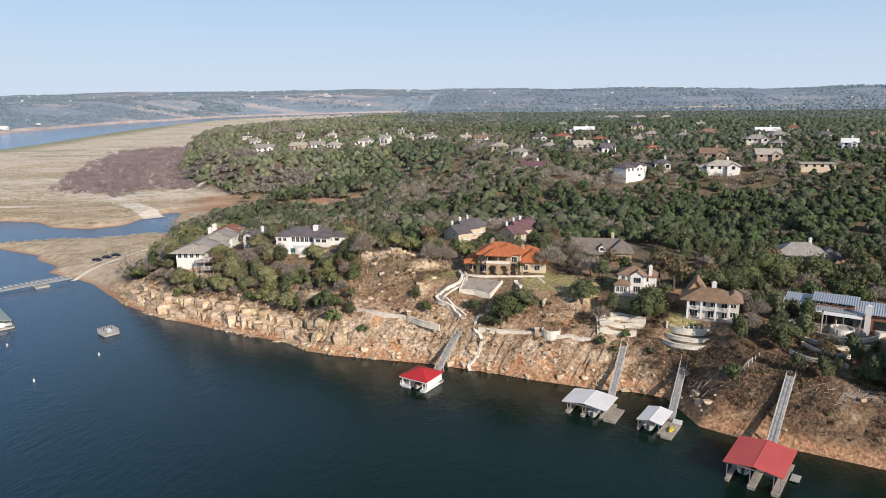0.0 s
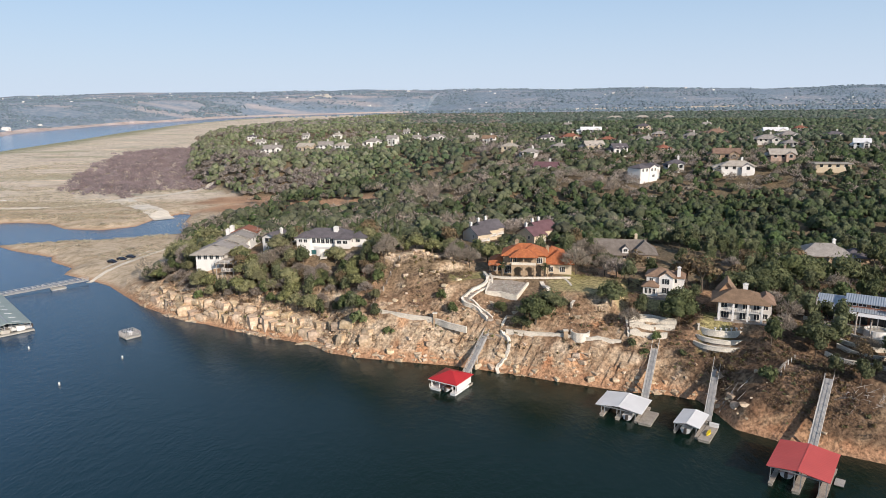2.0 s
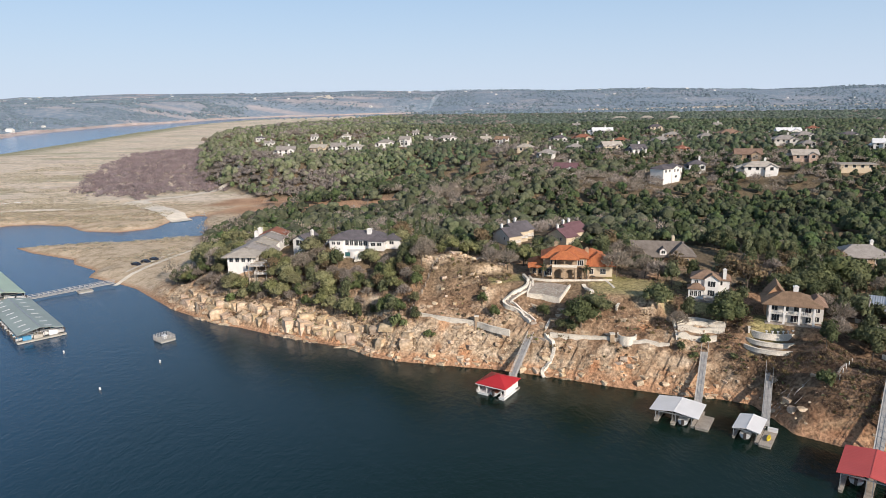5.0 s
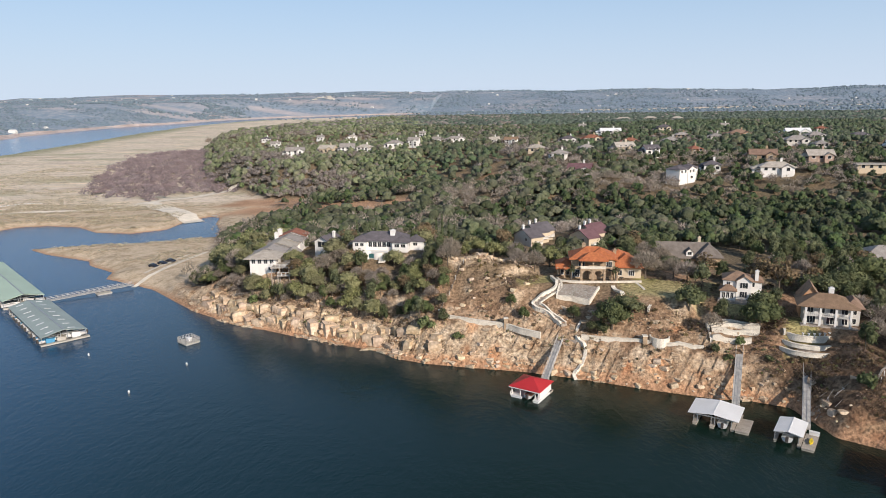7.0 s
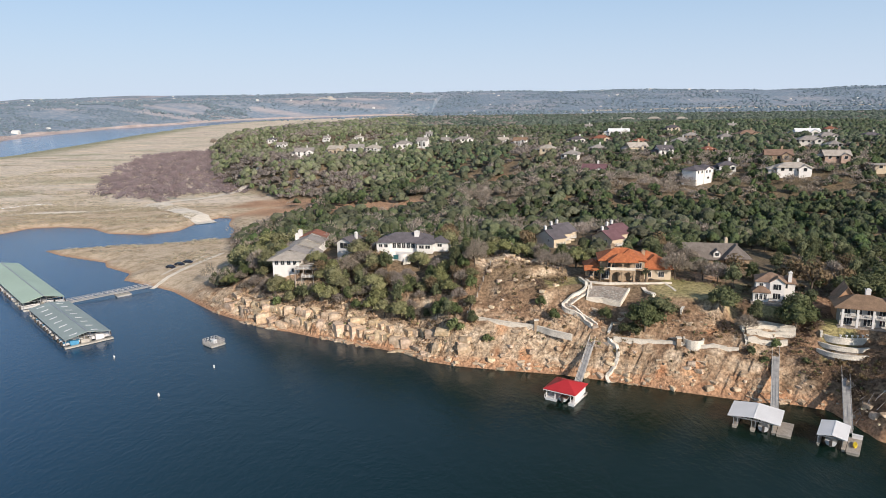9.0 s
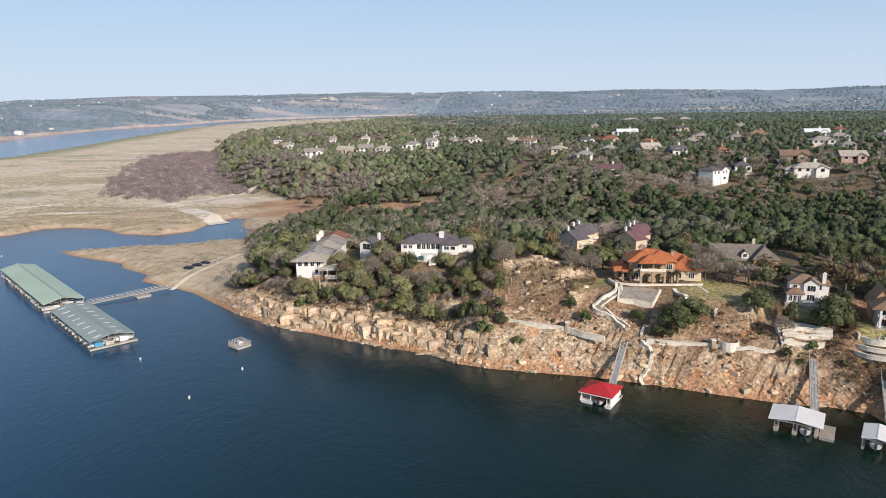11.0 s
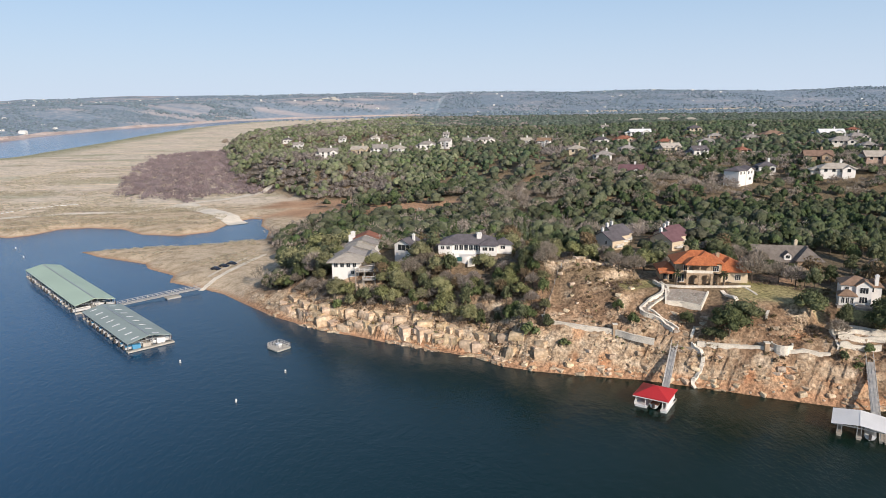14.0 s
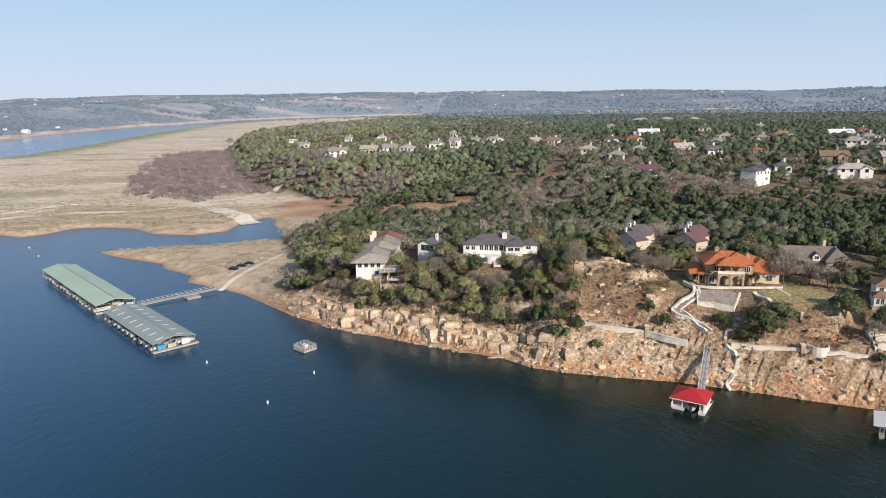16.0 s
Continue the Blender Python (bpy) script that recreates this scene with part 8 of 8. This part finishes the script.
M_BRUSH = leaf_material("dry_brush", (0.34, 0.245, 0.165), (0.22, 0.155, 0.105), 0.6)
M_ROCK_RUBBLE = material("limestone_rubble", (0.6, 0.49, 0.36), rough=0.95, vary=0.35, scale=0.3, fine=2.4, bump=0.6, second=(0.46, 0.32, 0.2))


def cliff_blocks():
    """Tall jointed limestone blocks standing along the water left of the bluff."""
    r = np.random.default_rng(58)
    kinds = [mesh_of("rock", *rock_shape(r, 1, r.uniform(0.8, 1.0), r.uniform(0.85, 1.0), 0.7, 0.5), M_CLIFF) for _ in range(8)]
    line = [p for p in LAKE if -130 < p[0] < -38]
    placed = 0
    for (x0, y0), (x1, y1) in zip(line, line[1:]):
        run = math.hypot(x1 - x0, y1 - y0)
        ux, uy = (x1 - x0) / run, (y1 - y0) / run
        along = 0.0
        while along < run and placed < 170:
            wide = r.uniform(1.1, 3.0)
            for row, off in enumerate((3.4, 6.0)):
                if r.uniform() < (0.15 if row == 0 else 0.35):
                    continue
                d = off + r.normal() * 0.5
                x, y = x0 + ux * along + uy * d, y0 + uy * along - ux * d
                tall = r.uniform(1.5, 2.5) if row == 0 else r.uniform(1.2, 1.9)
                ob = new("rock", kinds[int(r.integers(8))])
                ob.parent = ground
                ob.matrix_basis = pose(x, y, ground_at(x, y) - 0.62 * tall, r.uniform(-9, 9), r.uniform(-9, 9), math.degrees(math.atan2(uy, ux)) + r.uniform(-35, 35)) @ Matrix.Diagonal((wide * 0.8, wide * 0.6 + 0.6, tall, 1))
                placed += 1
            along += wide * 1.2


def ledge_rocks():
    """Broken limestone on the bluff's crest, boulders on its slope and ledges by the water."""
    r = np.random.default_rng(59)
    kinds = [mesh_of("rock", *rock_shape(r, 1, r.uniform(0.6, 0.9), r.uniform(0.45, 0.7), 0.7, 0.5), M_CLIFF) for _ in range(6)]
    spots = []
    for i in range(34):
        x = -37 + 24 * i / 33
        spots.append((x + r.normal() * 0.3, 194.3 + 0.12 * (x + 28) + r.normal() * 0.8, r.uniform(0.5, 1.2)))
    for i in range(16):
        spots.append((r.uniform(-34, -12), r.uniform(178, 191), r.uniform(0.3, 0.9)))
    shore_line = [p for p in LAKE if -58 < p[0] < 44]
    for (x0, y0), (x1, y1) in zip(shore_line, shore_line[1:]):
        run = math.hypot(x1 - x0, y1 - y0)
        for k in range(int(run / 1.3)):
            q, d = r.uniform(), abs(r.normal()) * 2.6 + 0.3
            ux, uy = (x1 - x0) / run, (y1 - y0) / run
            spots.append((x0 + (x1 - x0) * q + uy * d, y0 + (y1 - y0) * q - ux * d, 0.3 + 0.9 * r.uniform() ** 2))
    for x, y, size in spots:
        ob = new("rock", kinds[int(r.integers(6))])
        ob.parent = ground
        ob.matrix_basis = pose(x, y, ground_at(x, y) + 0.05 * size, r.uniform(-14, 14), r.uniform(-14, 14), -25 + r.normal() * 40) @ Matrix.Diagonal((size, size, size * r.uniform(0.7, 1.1), 1))


M_CLIFF = material("cliff_limestone", (0.72, 0.59, 0.43), rough=0.95, vary=0.3, scale=0.5, fine=2.2, bump=0.9, second=(0.52, 0.37, 0.23), object_vary=0.3)
bank_rocks()
cliff_blocks()
ledge_rocks()
brush()
